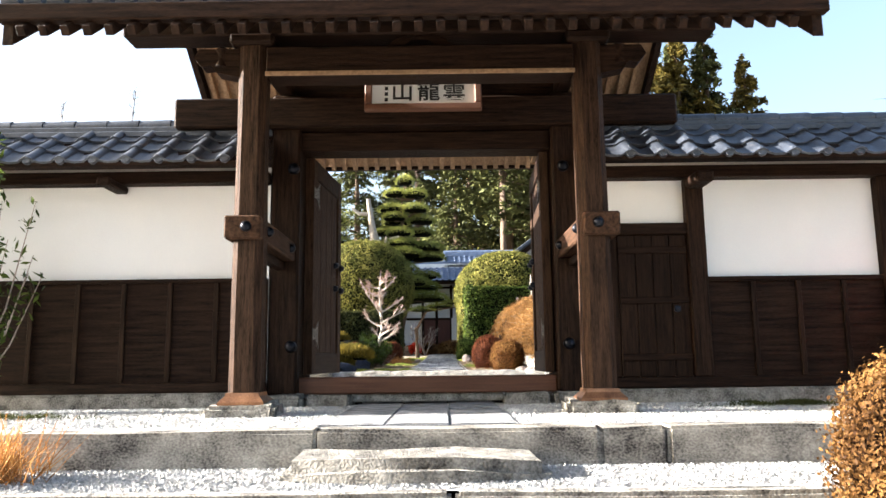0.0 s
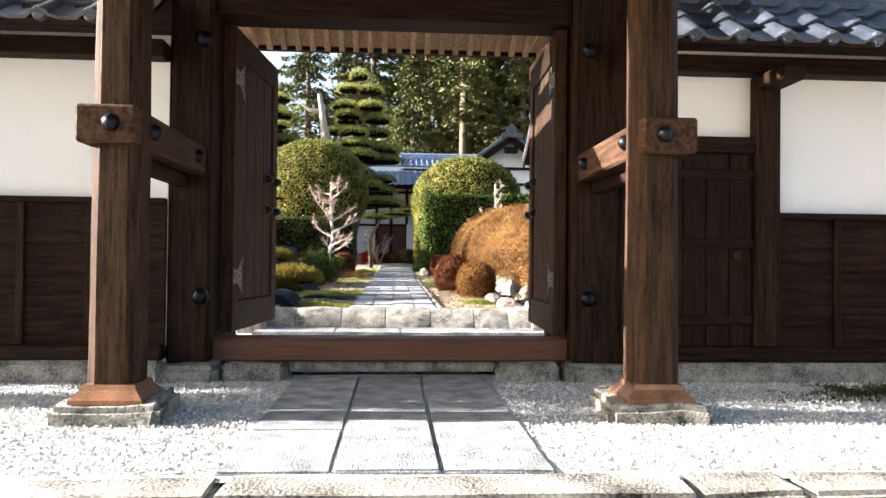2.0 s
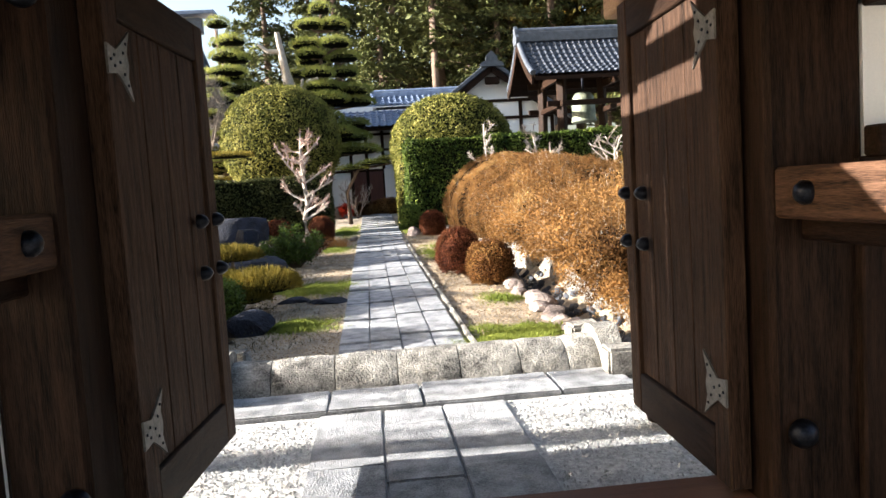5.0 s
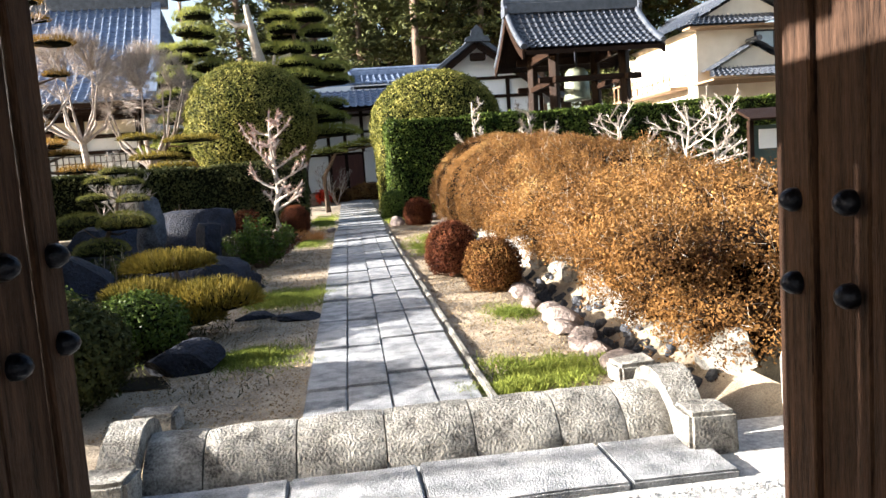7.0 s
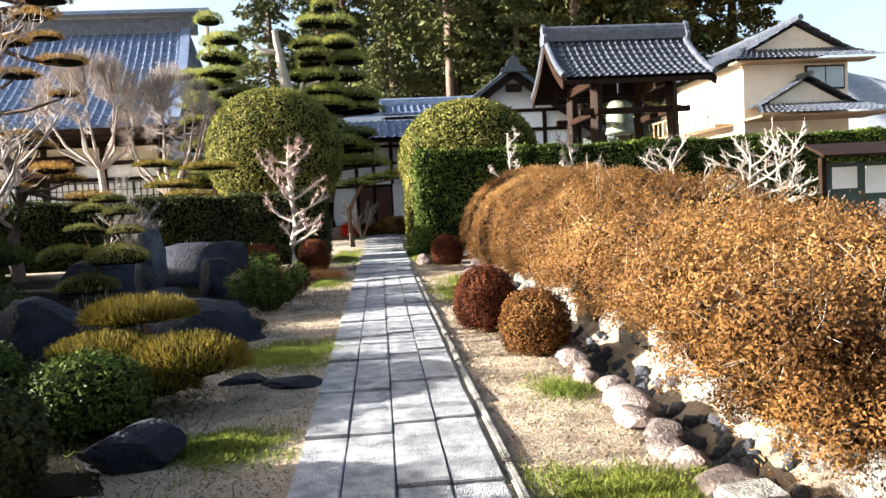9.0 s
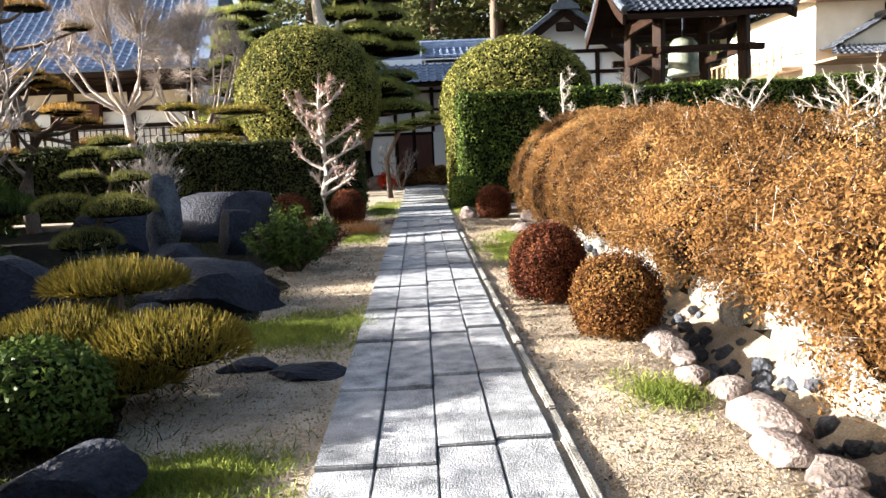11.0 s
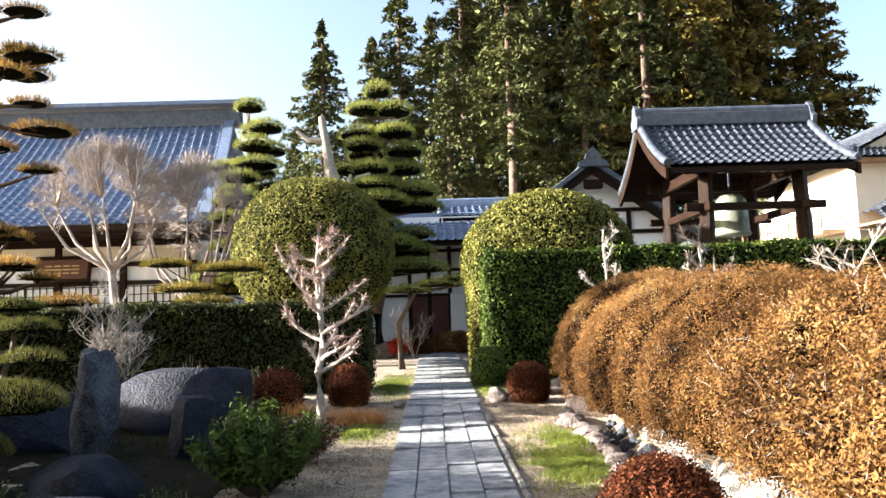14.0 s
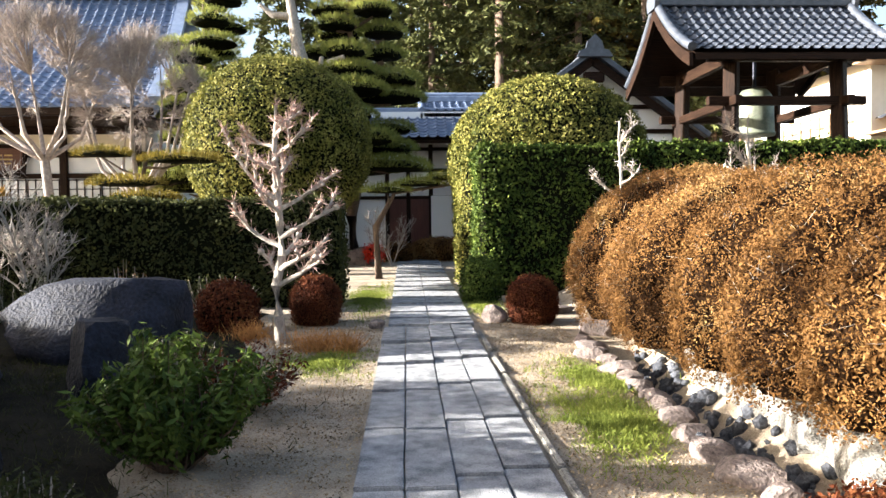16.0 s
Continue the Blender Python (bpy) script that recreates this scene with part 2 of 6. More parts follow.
def tube(bm, pts, radii, seg=6, cap=True):
    """A tapered limb through the points."""
    rings = []
    for i, (p, r) in enumerate(zip(pts, radii)):
        p = Vector(p)
        d = (Vector(pts[min(i + 1, len(pts) - 1)]) - Vector(pts[max(i - 1, 0)]))
        q = d.to_track_quat("Z", "Y")
        rings.append([bm.verts.new(p + q @ Vector((math.cos(2 * math.pi * k / seg) * r, math.sin(2 * math.pi * k / seg) * r, 0))) for k in range(seg)])
    for u, v in zip(rings, rings[1:]):
        for k in range(seg):
            bm.faces.new((u[k], u[(k + 1) % seg], v[(k + 1) % seg], v[k]))
    if cap:
        bm.faces.new(list(reversed(rings[0])))
        bm.faces.new(rings[-1])
    return bm


def ribbon(bm, pts, w, h, axis="x"):
    """A bent board through the points: w wide along the axis, h high."""
    rings = []
    for p in pts:
        o = Vector((w / 2, 0, 0)) if axis == "x" else Vector((0, w / 2, 0))
        rings.append([bm.verts.new(Vector(p) + sx * o + Vector((0, 0, sz * h / 2))) for sx, sz in ((-1, -1), (1, -1), (1, 1), (-1, 1))])
    for u, v in zip(rings, rings[1:]):
        for k in range(4):
            bm.faces.new((u[k], u[(k + 1) % 4], v[(k + 1) % 4], v[k]))
    bm.faces.new(list(reversed(rings[0])))
    bm.faces.new(rings[-1])
    return bm


def lathe(bm, profile, centre=(0, 0, 0), seg=24):
    """A turned form from (radius, height) pairs."""
    cx, cy, cz = centre
    return tube(bm, [(cx, cy, cz + z) for _, z in profile], [r for r, _ in profile], seg)


def quads_object(name, V, mat, parent=None, label=""):
    """One mesh of separate four-cornered leaves from an array (n, 4, 3)."""
    n = len(V)
    me = bpy.data.meshes.new(name)
    me.vertices.add(4 * n)
    me.vertices.foreach_set("co", np.asarray(V, dtype=np.float32).reshape(-1))
    me.loops.add(4 * n)
    me.loops.foreach_set("vertex_index", np.arange(4 * n, dtype=np.int32))
    me.polygons.add(n)
    me.polygons.foreach_set("loop_start", np.arange(0, 4 * n, 4, dtype=np.int32))
    me.polygons.foreach_set("loop_total", np.full(n, 4, dtype=np.int32))
    me.materials.append(mat)
    me.update(calc_edges=True)
    ob = new(name, me)
    if parent:
        ob.parent = parent
        ob.location = -parent.matrix_basis.translation
    if label:
        ob["label"] = label
    return ob


def unit(v):
    return v / np.maximum(np.linalg.norm(v, axis=-1, keepdims=True), 1e-9)


def leaves(P, N, size, lean=0.9, thin=0.5, lift=0.0):
    """Diamond leaves at points P whose faces turn round the normals N, lean being how wildly."""
    n = len(P)
    nn = unit(N + rng.normal(size=(n, 3)) * lean)
    a = unit(np.cross(nn, rng.normal(size=(n, 3))))
    b = np.cross(nn, a)
    s = size * rng.uniform(0.6, 1.35, (n, 1))
    c = P + N * lift
    return np.stack([c - a * s, c + b * s * thin, c + a * s, c - b * s * thin], axis=1)


def blades(P, D, length, width):
    """Narrow blades from points P along directions D."""
    n = len(P)
    d = unit(D)
    s = unit(np.cross(d, rng.normal(size=(n, 3))))
    ln = length * rng.uniform(0.6, 1.3, (n, 1))
    return np.stack([P - s * width, P + s * width, P + d * ln + s * width * 0.3, P + d * ln - s * width * 0.3], axis=1)


def ground_z(y):
    return 1.30 + 0.0143 * max(0, min(y, 20) - 10.5) + 0.03 * max(0, min(y, 40) - 20)


def mound_points(c, r, n, low=-0.4, power=2.0):
    """Points and normals over a rounded body with half-sizes r; power above 2 squares it off."""
    d = unit(rng.normal(size=(n * 2, 3)))
    k = (np.abs(d) ** power).sum(1, keepdims=True) ** (-1 / power)
    d = d * k
    d = d[d[:, 2] > low][:n]
    return np.array(c) + d * np.array(r), unit(np.sign(d) * np.abs(d) ** (power - 1) / np.array(r))


def rough_mound(bm, c, r, low=-0.4, power=2.0, amount=0.05, freq=2.0, sub=3):
    """A closed lumpy body for the shaded inside of a shrub, or for a boulder."""
    res = bmesh.ops.create_icosphere(bm, subdivisions=sub, radius=1)
    for v in res["verts"]:
        d = v.co.normalized()
        k = (abs(d.x) ** power + abs(d.y) ** power + abs(d.z) ** power) ** (-1 / power)
        p = d * k
        p.z = max(p.z, low)
        w = Vector((c[0] + p.x * r[0], c[1] + p.y * r[1], c[2] + p.z * r[2]))
        w += d * amount * noise.noise(w * freq) * 2
        v.co = w
    return bm


def clipped_shrub(name, label, lumps, leaf, core, density, size, group="", low=-0.5, lean=0.7, thin=0.55, fuzz=0.03, category="shrub", stem=None, uneven=0.02, keep=None):
    """A shrub of one or more mounds: a dark inside and a skin of small leaves. lumps: centre, half-sizes, power."""
    c0 = lumps[0][0]
    root = thing(name, label, category, group, "", (c0[0], c0[1], ground_z(c0[1])))
    bm = bmesh.new()
    V = []
    for c, r, power in lumps:
        rough_mound(bm, c, [max(0.02, q - size * 0.8 - uneven * 0.9) for q in r], low, power, size * 0.6, 2.2 / max(r))
        area = 4 * math.pi * (((r[0] * r[1]) ** 1.6 + (r[0] * r[2]) ** 1.6 + (r[1] * r[2]) ** 1.6) / 3) ** (1 / 1.6)
        P, N = mound_points(c, r, int(area * density), low, power)
        f = 1 / max(0.12, uneven * 2.2)
        wob = np.sin(P[:, 0] * 2.7 * f + 1.3 * np.sin(P[:, 1] * 1.9 * f)) * np.sin(P[:, 1] * 2.3 * f + P[:, 2] * 1.7 * f) + 0.6 * np.sin(P[:, 0] * 5.1 * f + P[:, 2] * 6.3 * f) * np.sin(P[:, 1] * 6.7 * f)
        P = P + N * (wob[:, None] * uneven)
        if keep:
            sel = P[:, 0] < keep
            P, N = P[sel], N[sel]
        P = P + N * (rng.normal(size=(len(P), 1)) * fuzz)
        V.append(leaves(P, N, size, lean, thin))
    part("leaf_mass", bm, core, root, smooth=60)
    quads_object("foliage", np.concatenate(V), leaf, root)
    if stem:
        b2 = bmesh.new()
        z0 = ground_z(c0[1])
        tube(b2, [(c0[0], c0[1], z0 - 0.05), (c0[0] + 0.05, c0[1], (z0 + c0[2]) / 2), (c0[0], c0[1], c0[2])], [stem, stem * 0.85, stem * 0.7], 10)
        part("trunk", b2, BARK, root, smooth=50)
    return root


def box_hedge(name, label, x0, x1, y0, y1, z0, z1, leaf, core, density, size, fuzz=0.03, slope=0.0):
    """A clipped straight hedge; slope lifts its top along x."""
    root = thing(name, label, "hedge", "", "", ((x0 + x1) / 2, y0, z0))
    i = size
    bm = boxed(x0 + i, x1 - i, y0 + i, y1 - i, z0 - 0.05, z1 - i, 0.05)
    for v in bm.verts:
        if v.co.z > (z0 + z1) / 2:
            v.co.z += slope * (v.co.x - x0)
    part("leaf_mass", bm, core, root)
    P, N = [], []
    for n, axis, sign in ((abs(x1 - x0) * (z1 - z0), 1, -1), (abs(x1 - x0) * (z1 - z0) * 0.3, 1, 1), ((y1 - y0) * (z1 - z0), 0, -1), ((y1 - y0) * (z1 - z0), 0, 1), (abs(x1 - x0) * (y1 - y0) * 1.3, 2, 1)):
        k = int(n * density)
        p = rng.uniform((x0, y0, z0), (x1, y1, z1), (k, 3))
        p[:, axis] = ((x0, y0, z0), (x1, y1, z1))[sign > 0][axis]
        nv = np.zeros((k, 3))
        nv[:, axis] = sign
        P.append(p)
        N.append(nv)
    P, N = np.concatenate(P), np.concatenate(N)
    f = (P[:, 2] - z0) / (z1 - z0)
    P[:, 2] += slope * (P[:, 0] - x0) * f
    # rounded shoulders and an uneven face
    e = np.clip((P[:, 2] - (z1 - 0.12)) / 0.12, 0, 1) * (f <= 1.01)
    P[:, 1] += np.where(N[:, 1] < 0, 0.06 * e ** 2, 0)
    und = np.sin(P[:, 0] * 2.1) * 0.03 + np.sin(P[:, 0] * 5.3 + P[:, 2] * 4) * 0.02
    P = P + N * (und[:, None] + rng.normal(size=(len(P), 1)) * fuzz)
    quads_object("foliage", leaves(P, N, size, 0.8, 0.55), leaf, root)
    return root


# ---- ground, steps, paving ----
def sheet(name, x0, x1, y0, y1, nx, ny, fz, mat, label, category):
    bm = bmesh.new()
    g = [[bm.verts.new((x0 + (x1 - x0) * i / nx, y0 + (y1 - y0) * j / ny, fz(x0 + (x1 - x0) * i / nx, y0 + (y1 - y0) * j / ny))) for j in range(ny + 1)] for i in range(nx + 1)]
    for i in range(nx):
        for j in range(ny):
            bm.faces.new((g[i][j], g[i + 1][j], g[i + 1][j + 1], g[i][j + 1]))
    return solo(name, bm, mat, label, category, kind="structure", smooth=60)


def garden_height(x, y):
    if y < 9.9:
        return 1.06
    h = ground_z(y) - 0.035
    if 1.45 < x < 2.05 and y < 21:
        h -= 0.22 * math.sin(math.pi * (x - 1.45) / 0.6)
    if x > 2.1:
        h += 0.25 * min(1, (x - 2.1) / 0.3)
    if x < -2.2:
        h += 0.12 * min(1, (-2.2 - x) / 2)
    return h + 0.012 * noise.noise(Vector((x * 2, y * 2, 0)))


bm = bmesh.new()
for x0, x1, y0, y1, z in ((-400, 400, -400, 0.3, 0.02),):
    box(bm, x0, x1, y0, y1, z - 0.5, z)
solo("ground", bm, SAND, "bare pale soil in front of the steps", "ground", kind="structure")
bm = bmesh.new()
xs = np.unique(np.concatenate([np.linspace(-9, 9, 91), np.array([-400, -150, -60, -30, -20, -14, -11, 11, 14, 20, 30, 60, 150, 400])]))
ys = np.unique(np.concatenate([np.linspace(9.7, 26, 82), np.array([27, 28, 30, 32, 34, 36, 40, 45, 60, 90, 150, 400])]))
grid = [[bm.verts.new((x, y, garden_height(x, y))) for y in ys] for x in xs]
for i in range(len(xs) - 1):
    for j in range(len(ys) - 1):
        bm.faces.new((grid[i][j], grid[i + 1][j], grid[i + 1][j + 1], grid[i][j + 1]))
solo("garden_ground", bm, SAND, "sandy trodden garden soil beside the stone path", "ground", kind="structure", smooth=60)

# bed sheet over the sand, darkened to carry part of the shade
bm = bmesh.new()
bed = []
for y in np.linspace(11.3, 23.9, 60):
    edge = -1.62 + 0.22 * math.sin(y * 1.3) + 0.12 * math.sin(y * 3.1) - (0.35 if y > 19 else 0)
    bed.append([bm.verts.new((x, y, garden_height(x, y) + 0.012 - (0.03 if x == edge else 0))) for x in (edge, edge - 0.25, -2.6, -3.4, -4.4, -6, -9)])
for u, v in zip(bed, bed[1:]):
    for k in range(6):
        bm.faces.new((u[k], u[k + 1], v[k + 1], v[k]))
solo("planting_bed", bm, SOIL, "mossy soil sheet under the shrubs, its dark tone partly shade", "soil", kind="structure", smooth=60)

# bank below the hedge in the same soil with shade in its tone
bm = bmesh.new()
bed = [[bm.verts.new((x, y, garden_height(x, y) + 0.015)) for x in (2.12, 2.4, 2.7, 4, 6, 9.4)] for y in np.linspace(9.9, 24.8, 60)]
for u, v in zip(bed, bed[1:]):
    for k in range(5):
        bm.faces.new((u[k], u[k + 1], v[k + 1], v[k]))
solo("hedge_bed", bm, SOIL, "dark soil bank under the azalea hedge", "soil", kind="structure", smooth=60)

# gravel forecourt of the gate and the gravel behind its sill
sheet("gravel_forecourt", -9, 9, 4.55, 7.0, 60, 24, lambda x, y: 1.135 + 0.008 * noise.noise(Vector((x * 4, y * 4, 0))), GRAVEL, "pale crushed gravel round the gate posts", "gravel")
sheet("gravel_court", -9, 9, 7.0, 9.75, 60, 24, lambda x, y: 1.175 + 0.008 * noise.noise(Vector((x * 4, y * 4, 0))), GRAVEL, "pale crushed gravel behind the gate sill", "gravel")


def stone_block(x0, x1, y0, y1, z0, z1, rough=0.008, bevel=0.015, seed=0.0):
    """A hewn block with slightly uneven faces."""
    bm = bmesh.new()
    box(bm, x0, x1, y0, y1, z0, z1)
    bmesh.ops.subdivide_edges(bm, edges=[e for e in bm.edges if e.calc_length() > 0.25], cuts=2, use_grid_fill=True)
    bmesh.ops.bevel(bm, geom=[e for e in bm.edges if e.calc_face_angle(0) > 0.5], offset=bevel, segments=2, affect="EDGES")
    for v in bm.verts:
        v.co += Vector((noise.noise(v.co * 3 + Vector((seed, 0, 0))), noise.noise(v.co * 3 + Vector((0, seed, 5))), noise.noise(v.co * 3 + Vector((9, 0, seed))))) * rough * 2
    return bm


def kerb(name, label, y0, y1, z0, z1, cuts, mat=STONE_DARK):
    root = thing(name, label, "step", "stone steps", "structure", (0, y0, z0))
    for a, b in zip(cuts, cuts[1:]):
        part("kerb_stone", stone_block(a + 0.004, b - 0.004, y0, y1, z0, z1, 0.008, 0.02, a), mat, root, smooth=40)
    return root


kerb("step_upper", "stained granite kerb along the gate forecourt", 4.36, 4.62, 0.80, 1.14, (-9, -6.2, -4.1, -2.4, -0.69, 0.9, 1.27, 2.9, 5, 9))
kerb("step_second", "pale granite kerb under the gravel tread", 3.5, 3.62, 0.6, 0.94, (-9, -5, -2.8, 0.06, 2.2, 4.6, 9), STONE)
for k, (y, z) in enumerate(((2.7, 0.76), (1.9, 0.58), (1.1, 0.40), (0.3, 0.22))):
    kerb("step_lower", "granite kerb of a gravelled step", y, y + 0.12, z - 0.34, z, (-9, -3.4, -0.9 + 0.2 * k, 1.6, 5, 9), STONE)
for y0, y1, z in ((3.6, 4.4, 0.935), (2.8, 3.52, 0.755), (2.0, 2.72, 0.575), (1.2, 1.92, 0.395), (0.4, 1.12, 0.215)):
    sheet("gravel_tread", -9, 9, y0, y1, 40, 6, lambda x, y, z=z: z + 0.006 * noise.noise(Vector((x * 4, y * 4, z))), GRAVEL, "white gravel tread of a broad step", "gravel")
# bearing mass under the forecourt and treads
bm = bmesh.new()
for y0, y1, z in ((4.5, 9.8, 1.10), (3.55, 4.45, 0.9), (2.75, 3.55, 0.72), (1.95, 2.75, 0.54), (1.15, 1.95, 0.36), (0.35, 1.15, 0.18)):
    box(bm, -400, 400, y0, y1, -0.5, z)
solo("terrace_fill", bm, SOIL, "packed earth under the terraces", "ground", kind="structure")
# the rounded step stone
bm = stone_block(-0.80, 0.56, 3.76, 4.38, 0.86, 1.04, 0.02, 0.06, 3.0)
for v in bm.verts:
    if v.co.y < 3.95 and abs(v.co.x + 0.12) > 0.5:
        v.co.y += 0.10
solo("step_stone", bm, STONE, "worn rounded step stone below the kerb", "step stone", smooth=50)

# paving through the gate
paving = thing("pavement", "pale granite slabs leading through the gate", "pavement", "", "structure", (-0.13, 4.6, 1.1))
cols = (-0.74, -0.33, 0.06, 0.48)
pr = random.Random(4)
for y_a, y_b, z in ((4.63, 6.84, 1.15), (7.12, 9.06, 1.195)):
    for c0, c1 in zip(cols, cols[1:]):
        y = y_a
        while y < y_b - 0.05:
            y2 = min(y_b, y + pr.uniform(0.55, 1.05))
            if y_b - y2 < 0.3:
                y2 = y_b
            part("slab", stone_block(c0 + 0.004, c1 - 0.004, y + 0.004, y2 - 0.004, z - 0.08, z + pr.uniform(-0.004, 0.004), 0.003, 0.008, y), SLAB, paving, smooth=40)
            y = y2
x = -1.45
while x < 1.3:
    w = pr.uniform(0.6, 0.95)
    part("slab", stone_block(x + 0.004, min(x + w, 1.4) - 0.004, 9.07, 9.58, 1.13, 1.215, 0.004, 0.01, x), SLAB, paving, smooth=40)
    x += w

# garden path of four columns of slabs
path = thing("path", "straight path of long grey granite slabs", "path", "", "structure", (-0.12, 10.2, 1.2))
edges = (-0.67, -0.40, -0.125, 0.15, 0.42)
for k, (c0, c1) in enumerate(zip(edges, edges[1:])):
    rows_y = [9.72 + 1.07 * q + (0, 0.01, 0.2, 0.26)[k] + pr.uniform(-0.035, 0.035) for q in range(13)]
    for y, y2 in zip(rows_y, rows_y[1:]):
        zz = ground_z((y + y2) / 2) + pr.uniform(-0.004, 0.004)
        b = stone_block(c0 + 0.004, c1 - 0.004, max(10.14, y) + 0.004, y2 - 0.004, zz - 0.1, zz, 0.0025, 0.006, y + k)
        part("slab", b, SLAB, path, smooth=40)
y = 22.62
while y < 34:
    y2 = y + pr.uniform(0.5, 0.9)
    for c0, c1 in ((-0.62, -0.1), (-0.1, 0.46)):
        zz = ground_z((y + y2) / 2)
        part("slab", stone_block(c0 + 0.004, c1 - 0.004, y + 0.004, y2 - 0.004, zz - 0.1, zz, 0.003, 0.006, y), SLAB, path, smooth=40)
    y = y2
kb = thing("path_edging", "narrow dark stone edging beside the path", "edging", "", "structure", (0.47, 10.2, 1.2))
y = 10.2
while y < 22:
    y2 = y + pr.uniform(0.9, 1.4)
    zz = ground_z(y) - 0.004
    part("edging_stone", stone_block(0.455, 0.505, y, y2 - 0.01, zz - 0.1, zz + 0.01, 0.003, 0.01, y), STONE_DARK, kb, smooth=40)
    y = y2

# ---- the half-round stone ridge across the path ----
ridge = thing("stone_ridge", "half-round granite ridge stones over a ditch", "ridge stone", "", "", (-0.1, 9.92, 1.1))
cuts = (-1.42, -1.125, -0.66, -0.20, 0.265, 0.72, 1.08, 1.34)
for a, b in zip(cuts, cuts[1:]):
    bm = bmesh.new()
    n = 14
    rings = []
    for x in np.linspace(a + 0.004, b - 0.004, 6):
        e = 0.008 if x in (a + 0.004, b - 0.004) else 0
        rings.append([bm.verts.new((x, 9.92 - (0.30 - e) * math.cos(math.pi * k / n), 1.09 + (0.31 - e) * math.sin(math.pi * k / n))) for k in range(n + 1)])
    for u, v in zip(rings, rings[1:]):
        for k in range(n):
            bm.faces.new((u[k], u[k + 1], v[k + 1], v[k]))
        bm.faces.new((u[n], u[0], v[0], v[n]))
    bm.faces.new(rings[0])
    bm.faces.new(list(reversed(rings[-1])))
    for v in bm.verts:
        v.co += Vector((0, noise.noise(v.co * 6), noise.noise(v.co * 6 + Vector((4, 4, 4))))) * 0.012
    part("ridge_stone", bm, STONE, ridge, smooth=50)
for xc, s in ((1.42, 1), (-1.52, -1)):
    arch = thing("end_arch", "hewn arched end stone of the ridge", "end stone", "ends of the stone ridge", "", (xc, 9.92, 1.1))
    bm = bmesh.new()
    n = 12
    prof = [[(9.92 - r * math.cos(math.pi * k / n), 1.06 + r * 1.08 * math.sin(math.pi * k / n)) for k in range(n + 1)] for r in (0.39, 0.27)]
    vv = [[[bm.verts.new((x, y, z)) for y, z in p] for p in prof] for x in (xc - 0.09, xc + 0.09)]
    for k in range(n):
        bm.faces.new((vv[0][0][k], vv[0][0][k + 1], vv[1][0][k + 1], vv[1][0][k]))
        bm.faces.new((vv[0][1][k], vv[0][1][k + 1], vv[1][1][k + 1], vv[1][1][k]))
        for q in (0, 1):
            bm.faces.new((vv[q][0][k], vv[q][0][k + 1], vv[q][1][k + 1], vv[q][1][k]))
    for k in (0, n):
        bm.faces.new((vv[0][0][k], vv[1][0][k], vv[1][1][k], vv[0][1][k]))
    for v in bm.verts:
        v.co += Vector((noise.noise(v.co * 5), noise.noise(v.co * 5 + Vector((3, 0, 0))), 0)) * 0.02
    part("arch_stone", bm, STONE, arch, smooth=40)
    for yy in (9.46, 10.42):
        part("end_block", stone_block(xc - 0.13, xc + 0.13, yy - 0.11, yy + 0.11, 1.08, 1.39, 0.012, 0.02, yy + xc), STONE, arch, smooth=40)


# ---- the gate ----
CX = -0.13
gate = thing("temple_gate", "dark weathered timber gate with a heavy roof", "gate", "", "", (CX, 6.9, 1.14))
for xp in (-1.42, 1.165):
    bm = bmesh.new()
    rings = []
    for z in np.linspace(1.27, 3.95, 12):
        w = 0.115 - 0.003 * (z - 1.27)
        c = w - 0.048
        rings.append([bm.verts.new((xp + a, 5.62 + b, z)) for a, b in ((-w, -c), (-c, -w), (c, -w), (w, -c), (w, c), (c, w), (-c, w), (-w, c))])
    for u, v in zip(rings, rings[1:]):
        for k in range(8):
            bm.faces.new((u[k], u[(k + 1) % 8], v[(k + 1) % 8], v[k]))
    bm.faces.new(rings[-1])
    bm.faces.new(list(reversed(rings[0])))
    for v in bm.verts:
        v.co.x += 0.006 * noise.noise(Vector((v.co.x * 9, v.co.y * 9, v.co.z * 2)))
    part("front_post", bm, WOOD_POST, gate, "chamfered square post, weathered and checked", smooth=20)
    bm = bmesh.new()
    a = [bm.verts.new((xp + sx * w, 5.62 + sy * w, z)) for w, z in ((0.165, 1.225), (0.165, 1.245), (0.125, 1.285), (0.119, 1.31)) for sx, sy in ((-1, -1), (1, -1), (1, 1), (-1, 1))]
    for k in range(3):
        for q in range(4):
            bm.faces.new((a[4 * k + q], a[4 * k + (q + 1) % 4], a[4 * k + 4 + (q + 1) % 4], a[4 * k + 4 + q]))
    bm.faces.new(a[12:16])
    bm.faces.new(a[0:4])
    part("post_shoe", bm, COPPER, gate, "flared copper shoe")
    part("base_stone", stone_block(xp - 0.25, xp + 0.23, 5.40, 5.88, 1.08, 1.228, 0.018, 0.03, xp), STONE, gate, smooth=40)
